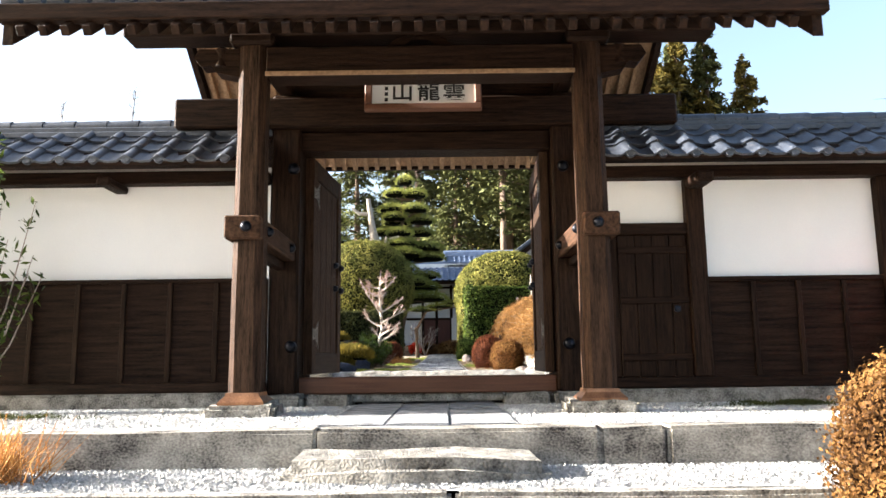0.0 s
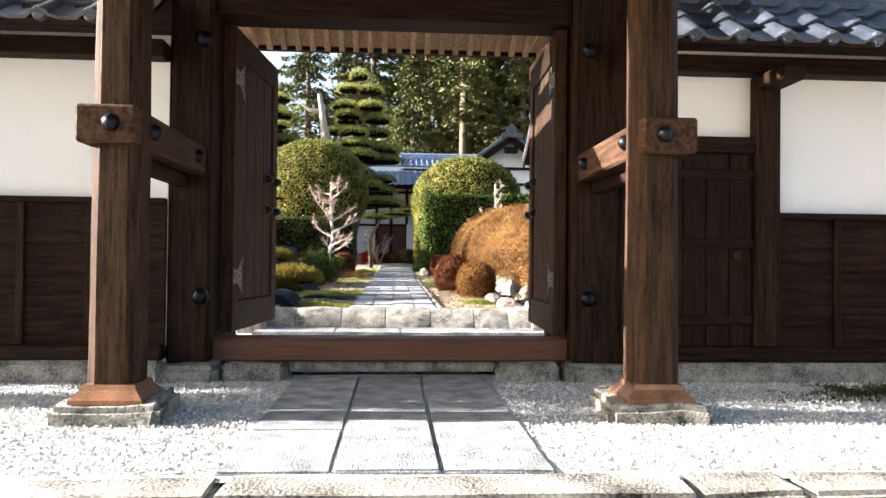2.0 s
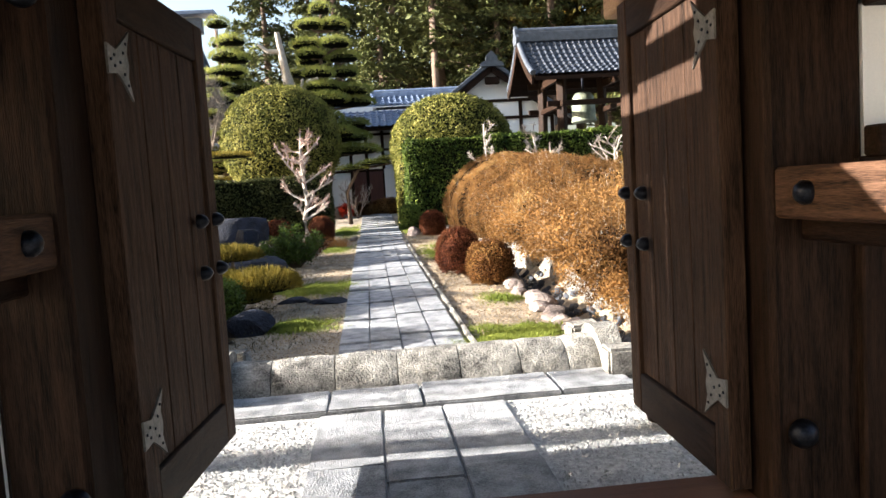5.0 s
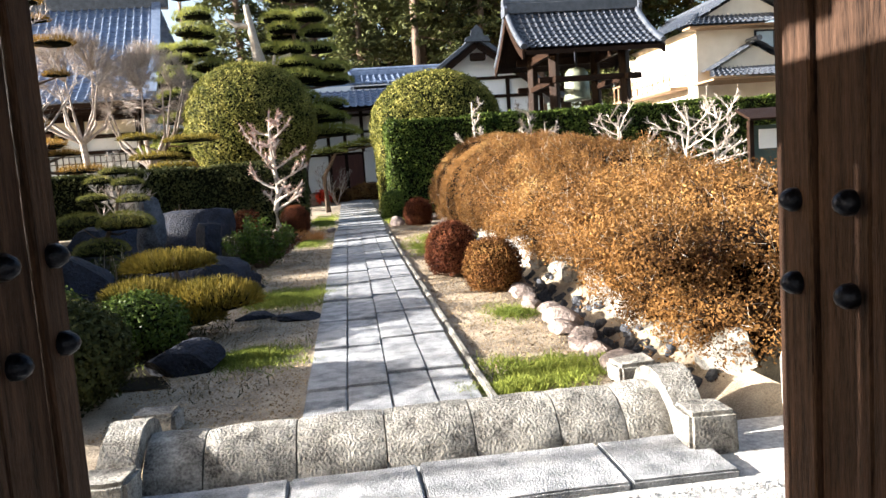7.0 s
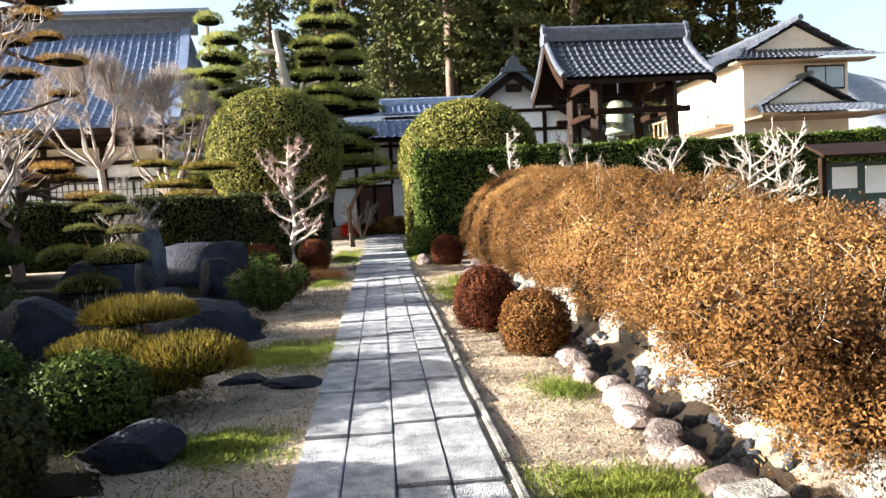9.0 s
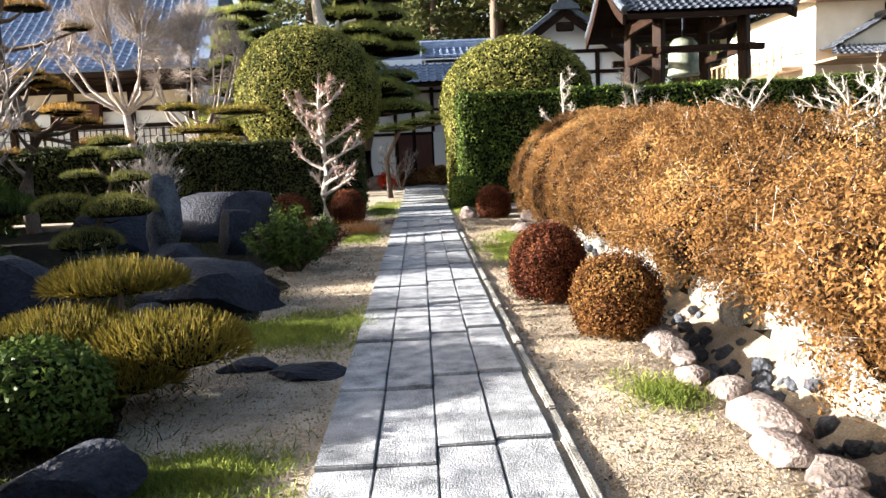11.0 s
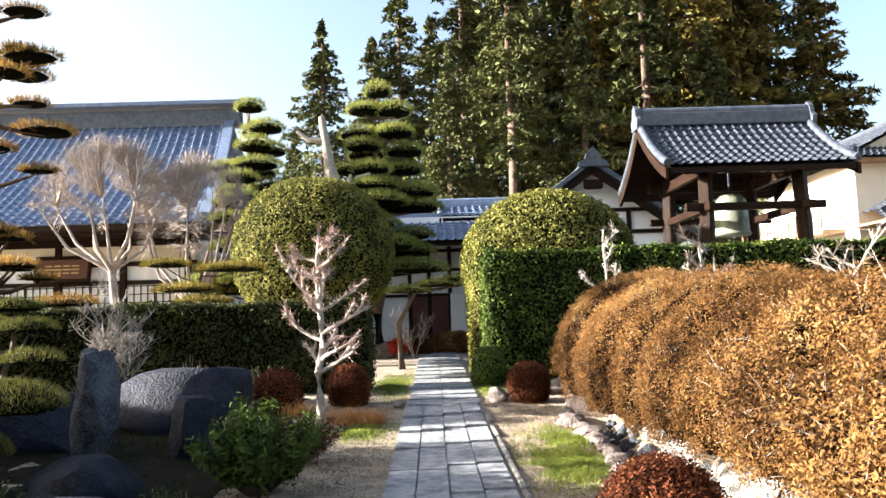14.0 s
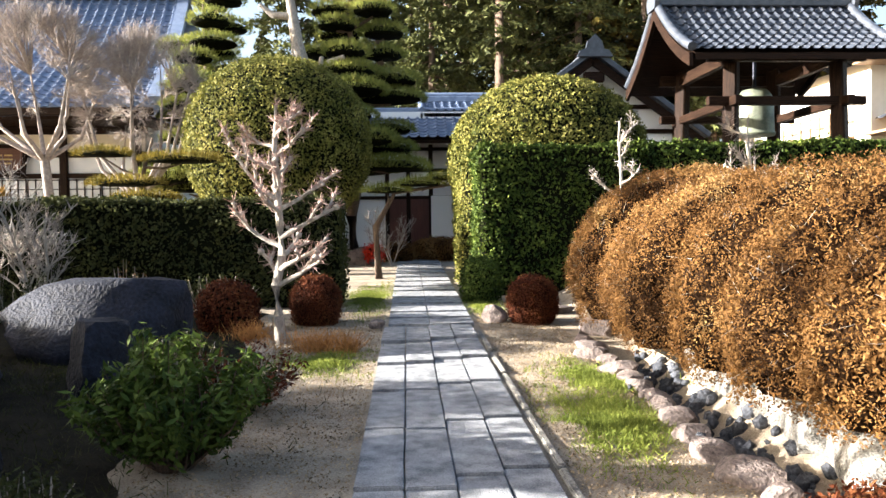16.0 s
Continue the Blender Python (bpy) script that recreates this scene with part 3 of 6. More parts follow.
for x0, x1, xi in ((-1.54, -1.275, -1), (1.045, 1.40, 1)):
    part("main_post", boxed(x0, x1, 6.74, 7.10, 1.235, 4.0, 0.02), WOOD_V, gate)
    part("base_stone", stone_block(x0 - 0.05, x1 + 0.07, 6.62, 7.2, 1.08, 1.238, 0.015, 0.03, x0), STONE, gate, smooth=40)
    bx = -1.445 if xi < 0 else 1.205
    br = part("tie_beam", boxed(bx - 0.135, bx + 0.135, 5.46, 6.76, 2.425, 2.60, 0.012), WOOD_TIE, gate)
    part("tie_beam", boxed(bx - 0.04, bx + 0.04, 5.7, 6.76, 2.345, 2.42, 0.008), WOOD_Y, gate)
    for pos, ax in (((bx - 0.03 * xi, 5.455, 2.515), (0, -1, 0)), ((bx - 0.14 * xi, 5.72, 2.515), (-xi, 0, 0)), ((bx - 0.14 * xi, 6.55, 2.515), (-xi, 0, 0))):
        bm = bmesh.new()
        p, d = Vector(pos), Vector(ax)
        tube(bm, [p - d * 0.01, p + d * 0.012, p + d * 0.03, p + d * 0.04], [0.04, 0.04, 0.028, 0.008], 14)
        part("stud", bm, IRON, gate, "black iron dome stud", smooth=40)
    for zz in (1.66, 3.28):
        bm = bmesh.new()
        p = Vector(((x0 + x1) / 2 - 0.08 * xi, 6.735, zz))
        tube(bm, [p, p + Vector((0, -0.02, 0)), p + Vector((0, -0.045, 0)), p + Vector((0, -0.055, 0))], [0.052, 0.052, 0.036, 0.01], 16)
        part("stud", bm, IRON, gate, "black iron dome stud", smooth=40)
# sill and its stones
part("sill", boxed(-1.29, 1.045, 6.86, 7.1, 1.235, 1.385, 0.012), SILL, gate, "red-brown timber sill")
part("base_stone", stone_block(-1.18, -0.80, 6.70, 7.08, 1.08, 1.235, 0.01, 0.02, 1), STONE, gate, smooth=40)
part("base_stone", stone_block(0.56, 0.96, 6.70, 7.08, 1.08, 1.235, 0.01, 0.02, 2), STONE, gate, smooth=40)
part("sill_wedge", stone_block(-0.8, 0.56, 6.9, 7.06, 1.16, 1.236, 0.004, 0.01, 5), STONE, gate, smooth=40)
# lintels and cross beams
part("lintel", boxed(-1.29, 1.045, 6.80, 7.08, 3.47, 3.65, 0.012), WOOD_X, gate)
part("crown_beam", boxed(-2.43, 2.21, 6.66, 7.14, 3.66, 3.945, 0.02), WOOD_X, gate)
part("upper_board", boxed(-1.5, 1.25, 6.88, 6.93, 3.95, 4.95, 0.004), WOOD_X, gate)
part("front_beam", boxed(-1.31, 1.055, 5.50, 5.74, 3.69, 3.93, 0.015), WOOD_X, gate)
part("front_purlin", boxed(-2.42, 2.16, 5.5, 5.74, 4.02, 4.2, 0.012), WOOD_X, gate)
part("beam_trim", boxed(-1.31, 1.055, 5.485, 5.5, 3.685, 3.72, 0.003), WOOD_PALE, gate, "pale worn edge strip")
for xp, s in ((-1.42, -1), (1.165, 1)):
    # carved nose beside each front post, with a bearing block on its head
    bm = bmesh.new()
    prof = [(0.1, 3.93), (0.42, 3.93), (0.46, 3.86), (0.40, 3.79), (0.32, 3.80), (0.28, 3.74), (0.1, 3.70)]
    vv = [[bm.verts.new((xp + s * a, y, z)) for a, z in prof] for y in (5.55, 5.69)]
    bm.faces.new(vv[0])
    bm.faces.new(list(reversed(vv[1])))
    for k in range(len(prof)):
        q = (k + 1) % len(prof)
        bm.faces.new((vv[0][k], vv[0][q], vv[1][q], vv[1][k]))
    part("carved_nose", bm, WOOD_X, gate)
    part("bearing_block", boxed(xp - 0.17, xp + 0.17, 5.47, 5.77, 3.945, 4.03, 0.02), WOOD_X, gate)
    bm = bmesh.new()
    beam(bm, (xp, 5.6, 3.96), (xp, 6.9, 4.1), 0.12, 0.16)
    part("side_tie", bm, WOOD_Y, gate)
    bm = bmesh.new()
    lathe(bm, [(0.02, 0), (0.07, 0.03), (0.05, 0.1), (0.07, 0.17), (0.02, 0.2)], (xp + 0.25 * s, 5.6, 3.76), 10)
    part("carved_boss", bm, WOOD_V, gate, smooth=50)
# frog-leg strut in the middle
bm = bmesh.new()
prof = [(-0.27, 0), (-0.2, 0.06), (-0.1, 0.1), (-0.06, 0.17), (0.06, 0.17), (0.1, 0.1), (0.2, 0.06), (0.27, 0), (0.14, 0), (0.06, 0.06), (-0.06, 0.06), (-0.14, 0)]
vv = [[bm.verts.new((CX + a, y, 3.935 + z)) for a, z in prof] for y in (5.56, 5.66)]
for k in range(len(prof)):
    q = (k + 1) % len(prof)
    bm.faces.new((vv[0][k], vv[0][q], vv[1][q], vv[1][k]))
for f in vv:
    for quad in ((0, 1, 10, 11), (1, 2, 3, 10), (3, 4, 9, 10), (4, 5, 9, 9), (5, 6, 8, 9), (6, 7, 8, 8)):
        ids = list(dict.fromkeys(quad))
        bm.faces.new([f[i] for i in ids])
part("frog_leg_strut", bm, WOOD_X, gate)

# roof of the gate: boards, rafters and tiled skin
RIDGE_Y, RIDGE_Z = 6.5, 5.25


def roof_z(y, front):
    """Underside of the boards; slightly hollow slope."""
    if front:
        u = (RIDGE_Y - y) / (RIDGE_Y - 4.2)
        return RIDGE_Z - 1.74 * u + 0.30 * u * (u - 1) * -0.5
    u = (y - RIDGE_Y) / (8.75 - RIDGE_Y)
    return RIDGE_Z - 1.46 * u


for front, y_e in ((True, 4.2), (False, 8.75)):
    bm = bmesh.new()
    n = 10
    lo = [[bm.verts.new((x, RIDGE_Y + (y_e - RIDGE_Y) * k / n, roof_z(RIDGE_Y + (y_e - RIDGE_Y) * k / n, front) + dz)) for k in range(n + 1)] for x, dz in ((-2.52, 0), (2.26, 0), (-2.52, 0.05), (2.26, 0.05))]
    for k in range(n):
        bm.faces.new((lo[0][k], lo[1][k], lo[1][k + 1], lo[0][k + 1]))
        bm.faces.new((lo[2][k], lo[3][k], lo[3][k + 1], lo[2][k + 1]))
        bm.faces.new((lo[0][k], lo[0][k + 1], lo[2][k + 1], lo[2][k]))
        bm.faces.new((lo[1][k], lo[1][k + 1], lo[3][k + 1], lo[3][k]))
    bm.faces.new((lo[0][n], lo[1][n], lo[3][n], lo[2][n]))
    # rear deck and rafters paler than the front: bounced light in their colour
    part("roof_deck", bm, WOOD_PALE if not front else WOOD_X, gate)
    for x in np.arange(-2.40, 2.2, 0.128):
        bm = bmesh.new()
        ys_ = (RIDGE_Y, (RIDGE_Y + y_e) / 2, y_e + (-0.05 if front else -0.06))
        for a, b in zip(ys_, ys_[1:]):
            beam(bm, (x, a, roof_z(a, front) - 0.034), (x, b, roof_z(b, front) - 0.034), 0.05, 0.062, 0.004)
        part("rafter", bm, WOOD_Y if front else WOOD_PALE, gate)
    bm = bmesh.new()
    zz = roof_z(y_e, front)
    box(bm, -2.56, 2.30, y_e - 0.05, y_e + 0.03, zz - 0.005, zz + 0.10, 0.01)
    part("eave_board", bm, WOOD_X, gate)
    # tile courses along the eave
    for x in np.arange(-2.5, 2.25, 0.135):
        bm = bmesh.new()
        tube(bm, [(x, RIDGE_Y + (y_e - RIDGE_Y) * u, roof_z(RIDGE_Y + (y_e - RIDGE_Y) * u, front) + 0.11) for u in (0, 0.5, 1.0)], [0.06, 0.06, 0.06], 8)
        part("ridge_tile_row", bm, TILE, gate, smooth=50)
    bm = bmesh.new()
    s = 0.09 / 1.0
    vv = [[bm.verts.new((x, RIDGE_Y + (y_e - RIDGE_Y) * u, roof_z(RIDGE_Y + (y_e - RIDGE_Y) * u, front) + 0.09)) for u in (0, 0.5, 1.02)] for x in (-2.56, 2.30)]
    for k in (0, 1):
        bm.faces.new((vv[0][k], vv[1][k], vv[1][k + 1], vv[0][k + 1]))
    part("tile_bed", bm, TILE, gate)
    for xb in (-2.50, 2.24):
        bm = bmesh.new()
        ribbon(bm, [(xb, a, roof_z(a, front) - 0.03) for a in np.linspace(RIDGE_Y, y_e, 6)], 0.06, 0.22)
        part("barge_board", bm, WOOD_Y, gate)
part("ridge_beam", boxed(-2.5, 2.24, RIDGE_Y - 0.1, RIDGE_Y + 0.1, RIDGE_Z - 0.2, RIDGE_Z - 0.04, 0.01), WOOD_X, gate)
bm = bmesh.new()
box(bm, -2.55, 2.29, RIDGE_Y - 0.16, RIDGE_Y + 0.16, RIDGE_Z + 0.05, RIDGE_Z + 0.4, 0.04)
part("roof_ridge", bm, TILE, gate)
for y_p, zp in ((8.0, roof_z(8.0, False)),):
    part("rear_purlin", boxed(-2.42, 2.16, y_p - 0.09, y_p + 0.09, zp - 0.24, zp - 0.068, 0.012), WOOD_X, gate)
for xp in (-1.42, 1.165):
    bm = bmesh.new()
    lathe(bm, [(0.10, 0), (0.10, 2.86)], (xp - 0.12 * (1 if xp < 0 else -1), 8.35, 1.2), 16)
    part("rear_post", bm, WOOD_V, gate, smooth=40)

# ties from the main posts to the rear posts, in two heights
for xt in (-1.36, 1.11):
    for z0, z1 in ((3.48, 3.61), (3.77, 3.90)):
        part("rear_tie", boxed(xt - 0.06, xt + 0.06, 7.10, 8.42, z0, z1, 0.01), WOOD_PALE, gate, "pale weathered tie")

# door leaves, swung inwards
for s, hinge, angle, L in ((-1, (-1.228, 7.0), -5.2, 1.14), (1, (0.985, 6.87), -2.0, 1.14)):
    leaf_m = pose(hinge[0], hinge[1], 0, 0, 0, angle)
    root = thing("gate_door", "open dark plank gate leaf with iron fittings", "door", "gate leaves", "", (hinge[0], hinge[1], 1.42))
    z0, z1 = 1.41, 3.46
    t0, t1 = (-0.03, 0.03)

    def put_box(name, a, b, c, d, e, f, mat, bev=0.006, lab=""):
        bmx = boxed(a, b, c, d, e, f, bev, leaf_m)
        return part(name, bmx, mat, root, lab)
    for a, b in ((0.0, 0.13), (L - 0.13, L)):
        put_box("stile", t0 - 0.012, t1 + 0.012, a, b, z0, z1, WOOD_POST)
    for a, b in ((z0, z0 + 0.2), (z1 - 0.18, z1)):
        put_box("rail", t0 - 0.01, t1 + 0.01, 0.13, L - 0.13, a, b, WOOD_Y)
    for k in range(4):
        w = (L - 0.26) / 4
        put_box("plank", t0 + 0.008, t1 - 0.008, 0.13 + k * w + 0.002, 0.13 + (k + 1) * w - 0.002, z0 + 0.2, z1 - 0.18, WOOD_POST, 0.006)
    inner = -1 if s > 0 else 1
    for zz in (1.78, 3.12):
        bm = bmesh.new()
        prof = [(0.0, -0.053), (0.075, -0.041), (0.13, -0.075), (0.20, -0.128), (0.165, -0.045), (0.18, 0.0), (0.165, 0.045), (0.20, 0.128), (0.13, 0.075), (0.075, 0.041), (0.0, 0.053)]
        vv = [[bm.verts.new((inner * (t1 + 0.013 + d), a, zz + b)) for a, b in prof] for d in (0, 0.008)]
        bm.faces.new(vv[0])
        bm.faces.new(vv[1])
        for k in range(len(prof)):
            q = (k + 1) % len(prof)
            bm.faces.new((vv[0][k], vv[0][q], vv[1][q], vv[1][k]))
        bmesh.ops.transform(bm, matrix=leaf_m, verts=bm.verts)
        plate = part("hinge_plate", bm, PEWTER, root, "pierced fishtail hinge plate")
        bm = bmesh.new()
        for a, b in ((0.022, 0), (0.052, 0.019), (0.052, -0.019), (0.10, 0), (0.13, 0.038), (0.13, -0.038), (0.158, 0.075), (0.158, -0.075)):
            p = Vector((inner * (t1 + 0.02), a, zz + b))
            tube(bm, [p, p + Vector((inner * 0.006, 0, 0))], [0.007, 0.005], 8)
        bmesh.ops.transform(bm, matrix=leaf_m, verts=bm.verts)
        part("nail_row", bm, IRON, root, "dark nail heads")
    for zz in (2.28, 2.52):
        for a in (L - 0.31, L - 0.06):
            bm = bmesh.new()
            p = Vector((inner * (t1 + 0.012), a, zz))
            d = Vector((inner, 0, 0))
            tube(bm, [p, p + d * 0.02, p + d * 0.04, p + d * 0.05], [0.034, 0.034, 0.022, 0.006], 12)
            bmesh.ops.transform(bm, matrix=leaf_m, verts=bm.verts)
            part("stud", bm, IRON, root, "black iron dome stud", smooth=40)

# name plaque under the roof
plaque = thing("name_plaque", "white framed plaque with brushed black characters", "plaque", "", "", (CX, 6.52, 3.8))
pm = pose(CX, 6.52, 3.78, -14, 0, 0)
bm = bmesh.new()
box(bm, -0.47, 0.47, 0.0, 0.03, 0.03, 0.42, 0.004, pm)
part("panel", bm, PLASTER, plaque, "white painted panel")
for a, b, c, d in ((-0.53, 0.53, -0.03, 0.035), (-0.53, 0.53, 0.415, 0.48), (-0.53, -0.465, 0.035, 0.415), (0.465, 0.53, 0.035, 0.415)):
    bm = bmesh.new()
    box(bm, a, b, -0.03, 0.035, c, d, 0.01, pm)
    part("frame", bm, SILL, plaque, "brown carved frame")
INK = material("black_ink", (0.01, 0.01, 0.01), (0.02, 0.02, 0.02), 20, 0.6, 0.0)


def lettering(text, size, m, mat, parent, name="lettering", offset=0.003):
    cu = bpy.data.curves.new(name, "FONT")
    cu.body, cu.size, cu.align_x, cu.align_y, cu.extrude, cu.offset = text, size, "CENTER", "CENTER", 0.002, offset
    tmp = new(name, cu)
    bpy.context.view_layer.update()
    me = bpy.data.meshes.new_from_object(tmp.evaluated_get(bpy.context.evaluated_depsgraph_get()))
    bpy.data.objects.remove(tmp)
    me.materials.clear()
    me.materials.append(mat)
    me.transform(m)
    ob = new(name, me)
    ob.parent = parent
    ob.location = -parent.matrix_basis.translation
    return ob


for dx, ch in ((-0.19, "\u5c71"), (0.05, "\u9f8d"), (0.28, "\u96f2")):
    lettering(ch, 0.21, pm @ pose(dx, -0.004, 0.155, 90, 0, 0), INK, plaque)
for k in range(4):
    bm = bmesh.new()
    box(bm, -0.35, -0.32, -0.006, 0.0, 0.07 + 0.06 * k, 0.105 + 0.06 * k, 0, pm)
    part("small_character", bm, INK, plaque)


# ---- the boundary wall with its tiled coping ----
def tile_mesh():
    """One pan-and-roll tile, 0.28 wide and 0.30 long, its lower edge at y = 0."""
    bm = bmesh.new()
    prof = [(-0.14, 0.0), (-0.06, -0.02), (0.02, -0.015), (0.06, 0.015), (0.10, 0.034), (0.14, 0.02), (0.155, 0.0)]
    vv = [[bm.verts.new((x, y, z + dz)) for x, z in prof] for y, dz in ((0, 0.02), (0.30, -0.012), (0, 0), (0.30, -0.03))]
    n = len(prof)
    for k in range(n - 1):
        bm.faces.new((vv[0][k], vv[0][k + 1], vv[1][k + 1], vv[1][k]))
        bm.faces.new((vv[2][k], vv[2][k + 1], vv[3][k + 1], vv[3][k]))
        bm.faces.new((vv[0][k], vv[0][k + 1], vv[2][k + 1], vv[2][k]))
    for k in (0, n - 1):
        bm.faces.new((vv[0][k], vv[1][k], vv[3][k], vv[2][k]))
    return finish(bm, "tile", TILE, 50)


TILE_ME = tile_mesh()
bm = bmesh.new()
tube(bm, [(0, -0.012, 0), (0, 0.0, 0), (0, 0.03, 0)], [0.036, 0.045, 0.045], 12)
END_ME = finish(bm, "round_tile_end", TILE, 40)


def wall_run(x0, x1, side):
    w = thing("wall_" + side, "white plastered boundary wall with dark boarding", "wall", "", "structure", ((x0 + x1) / 2, 6.7, 1.14))
    part("wall_core", boxed(x0, x1, 6.74, 6.92, 1.14, 3.3, 0), PLASTER, w)
    part("foundation_stone", stone_block(x0, x1, 6.58, 6.98, 1.08, 1.265, 0.012, 0.02, x0), STONE, w, "granite footing", smooth=40)
    part("ground_beam", boxed(x0, x1, 6.64, 6.95, 1.266, 1.36, 0.008), WOOD_X, w)
    part("eave_beam", boxed(x0, x1, 6.60, 7.0, 3.13, 3.24, 0.008), WOOD_X, w)
    # coping
    sl = math.atan2(0.40, 0.52)
    for sgn in (1, -1):
        bm = bmesh.new()
        a = pose(0, 6.84 - sgn * 0.60, 3.19, 0, 0, 0)
        beam(bm, (0, 6.84 - sgn * 0.60, 3.215), (0, 6.84, 3.64), 1.0, 0.03, 0)
        for v in bm.verts:
            v.co.x = x0 if v.co.x < 0 else x1
        part("coping_deck", bm, WOOD_X, w)
    n = int((x1 - x0) / 0.28)
    for k in range(n):
        for row in range(3):
            o = new("tile", TILE_ME)
            o.parent = w
            o.matrix_basis = Matrix.Translation(-w.matrix_basis.translation) @ Matrix.Translation((x0 + 0.14 + k * 0.28, 6.22 + row * 0.195, 3.235 + row * 0.145)) @ Matrix.Rotation(sl + random.Random(k * 7 + row).uniform(-0.03, 0.03), 4, "X")
        o = new("round_tile_end", END_ME)
        o.parent = w
        o.matrix_basis = Matrix.Translation(-w.matrix_basis.translation) @ Matrix.Translation((x0 + 0.24 + k * 0.28, 6.22, 3.255))
    bm = bmesh.new()
    for k in range(n):
        for row in range(3):
            beam(bm, (x0 + 0.22 + k * 0.28, 7.46 - row * 0.195, 3.24 + row * 0.145), (x0 + 0.22 + k * 0.28, 7.22 - row * 0.195, 3.40 + row * 0.145), 0.24, 0.03, 0)
    tagged(part("rear_tile_course", bm, TILE, w), kind="stuff")
    bm = bmesh.new()
    box(bm, x0, x1, 6.72, 6.96, 3.60, 3.66, 0.01)
    box(bm, x0, x1, 6.75, 6.93, 3.66, 3.71, 0.01)
    part("ridge_course", bm, TILE, w)
    k = 0
    x = x0
    while x < x1 - 0.05:
        bm = bmesh.new()
        tube(bm, [(x + 0.004, 6.84, 3.73), (min(x1, x + 0.3) - 0.004, 6.84, 3.735)], [0.06, 0.063], 10)
        part("ridge_tile", bm, TILE, w, smooth=50)
        x += 0.3
    return w


wl = wall_run(-8.5, -1.54, "left")
part("boarding", boxed(-8.5, -1.54, 6.70, 6.74, 1.36, 2.24, 0), WOOD_X, wl)
part("boarding_cap", boxed(-8.5, -1.54, 6.67, 6.74, 2.235, 2.27, 0.004), WOOD_X, wl)
for x in np.arange(-1.99, -8.4, -0.41):
    part("batten", boxed(x - 0.022, x + 0.022, 6.675, 6.70, 1.36, 2.235, 0.004), WOOD_V, wl)
for x in (-2.9, -5.0, -7.1):
    part("eave_bracket", boxed(x - 0.06, x + 0.06, 6.34, 6.74, 3.06, 3.13, 0.015), WOOD_Y, wl)
    part("wall_post", boxed(x - 0.06, x + 0.06, 6.715, 6.74, 2.27, 3.13, 0.006), PLASTER, wl) if x < -4 else None
wr = wall_run(1.40, 9.0, "right")
part("boarding", boxed(2.39, 9.0, 6.70, 6.74, 1.36, 2.20, 0), WOOD_X, wr)
part("boarding_cap", boxed(2.39, 9.0, 6.67, 6.74, 2.195, 2.235, 0.004), WOOD_X, wr)
for x in np.arange(2.79, 8.9, 0.405):
    part("batten", boxed(x - 0.022, x + 0.022, 6.675, 6.70, 1.36, 2.195, 0.004), WOOD_V, wr)
part("wall_post", boxed(2.225, 2.385, 6.64, 6.75, 1.36, 3.13, 0.01), WOOD_V, wr)
part("eave_bracket", boxed(2.23, 2.39, 6.34, 6.74, 3.03, 3.13, 0.02), WOOD_Y, wr)
part("wall_post", boxed(3.96, 4.12, 6.64, 6.75, 1.36, 3.13, 0.01), WOOD_V, wr)
part("door_header", boxed(1.40, 2.225, 6.66, 6.75, 2.62, 2.725, 0.008), WOOD_X, wr)
side_door = thing("door_1", "small closed dark plank wicket door", "door", "", "structure", (1.9, 6.7, 1.36))
for k in range(4):
    part("plank", boxed(1.60 + k * 0.155, 1.752 + k * 0.155, 6.69, 6.735, 1.36, 2.62, 0.006), WOOD_V, side_door)
for zz in (1.5, 2.0, 2.45):
    part("ledge", boxed(1.60, 2.22, 6.672, 6.69, zz, zz + 0.06, 0.005), WOOD_X, side_door)
part("jamb", boxed(1.36, 1.60, 6.70, 6.76, 1.36, 2.62, 0.008), WOOD_V, side_door)
bm = bmesh.new()
tube(bm, [(2.10, 6.67, 1.95), (2.10, 6.655, 1.95), (2.10, 6.65, 1.95)], [0.03, 0.03, 0.015], 12)
part("pull", bm, IRON, side_door, smooth=40)


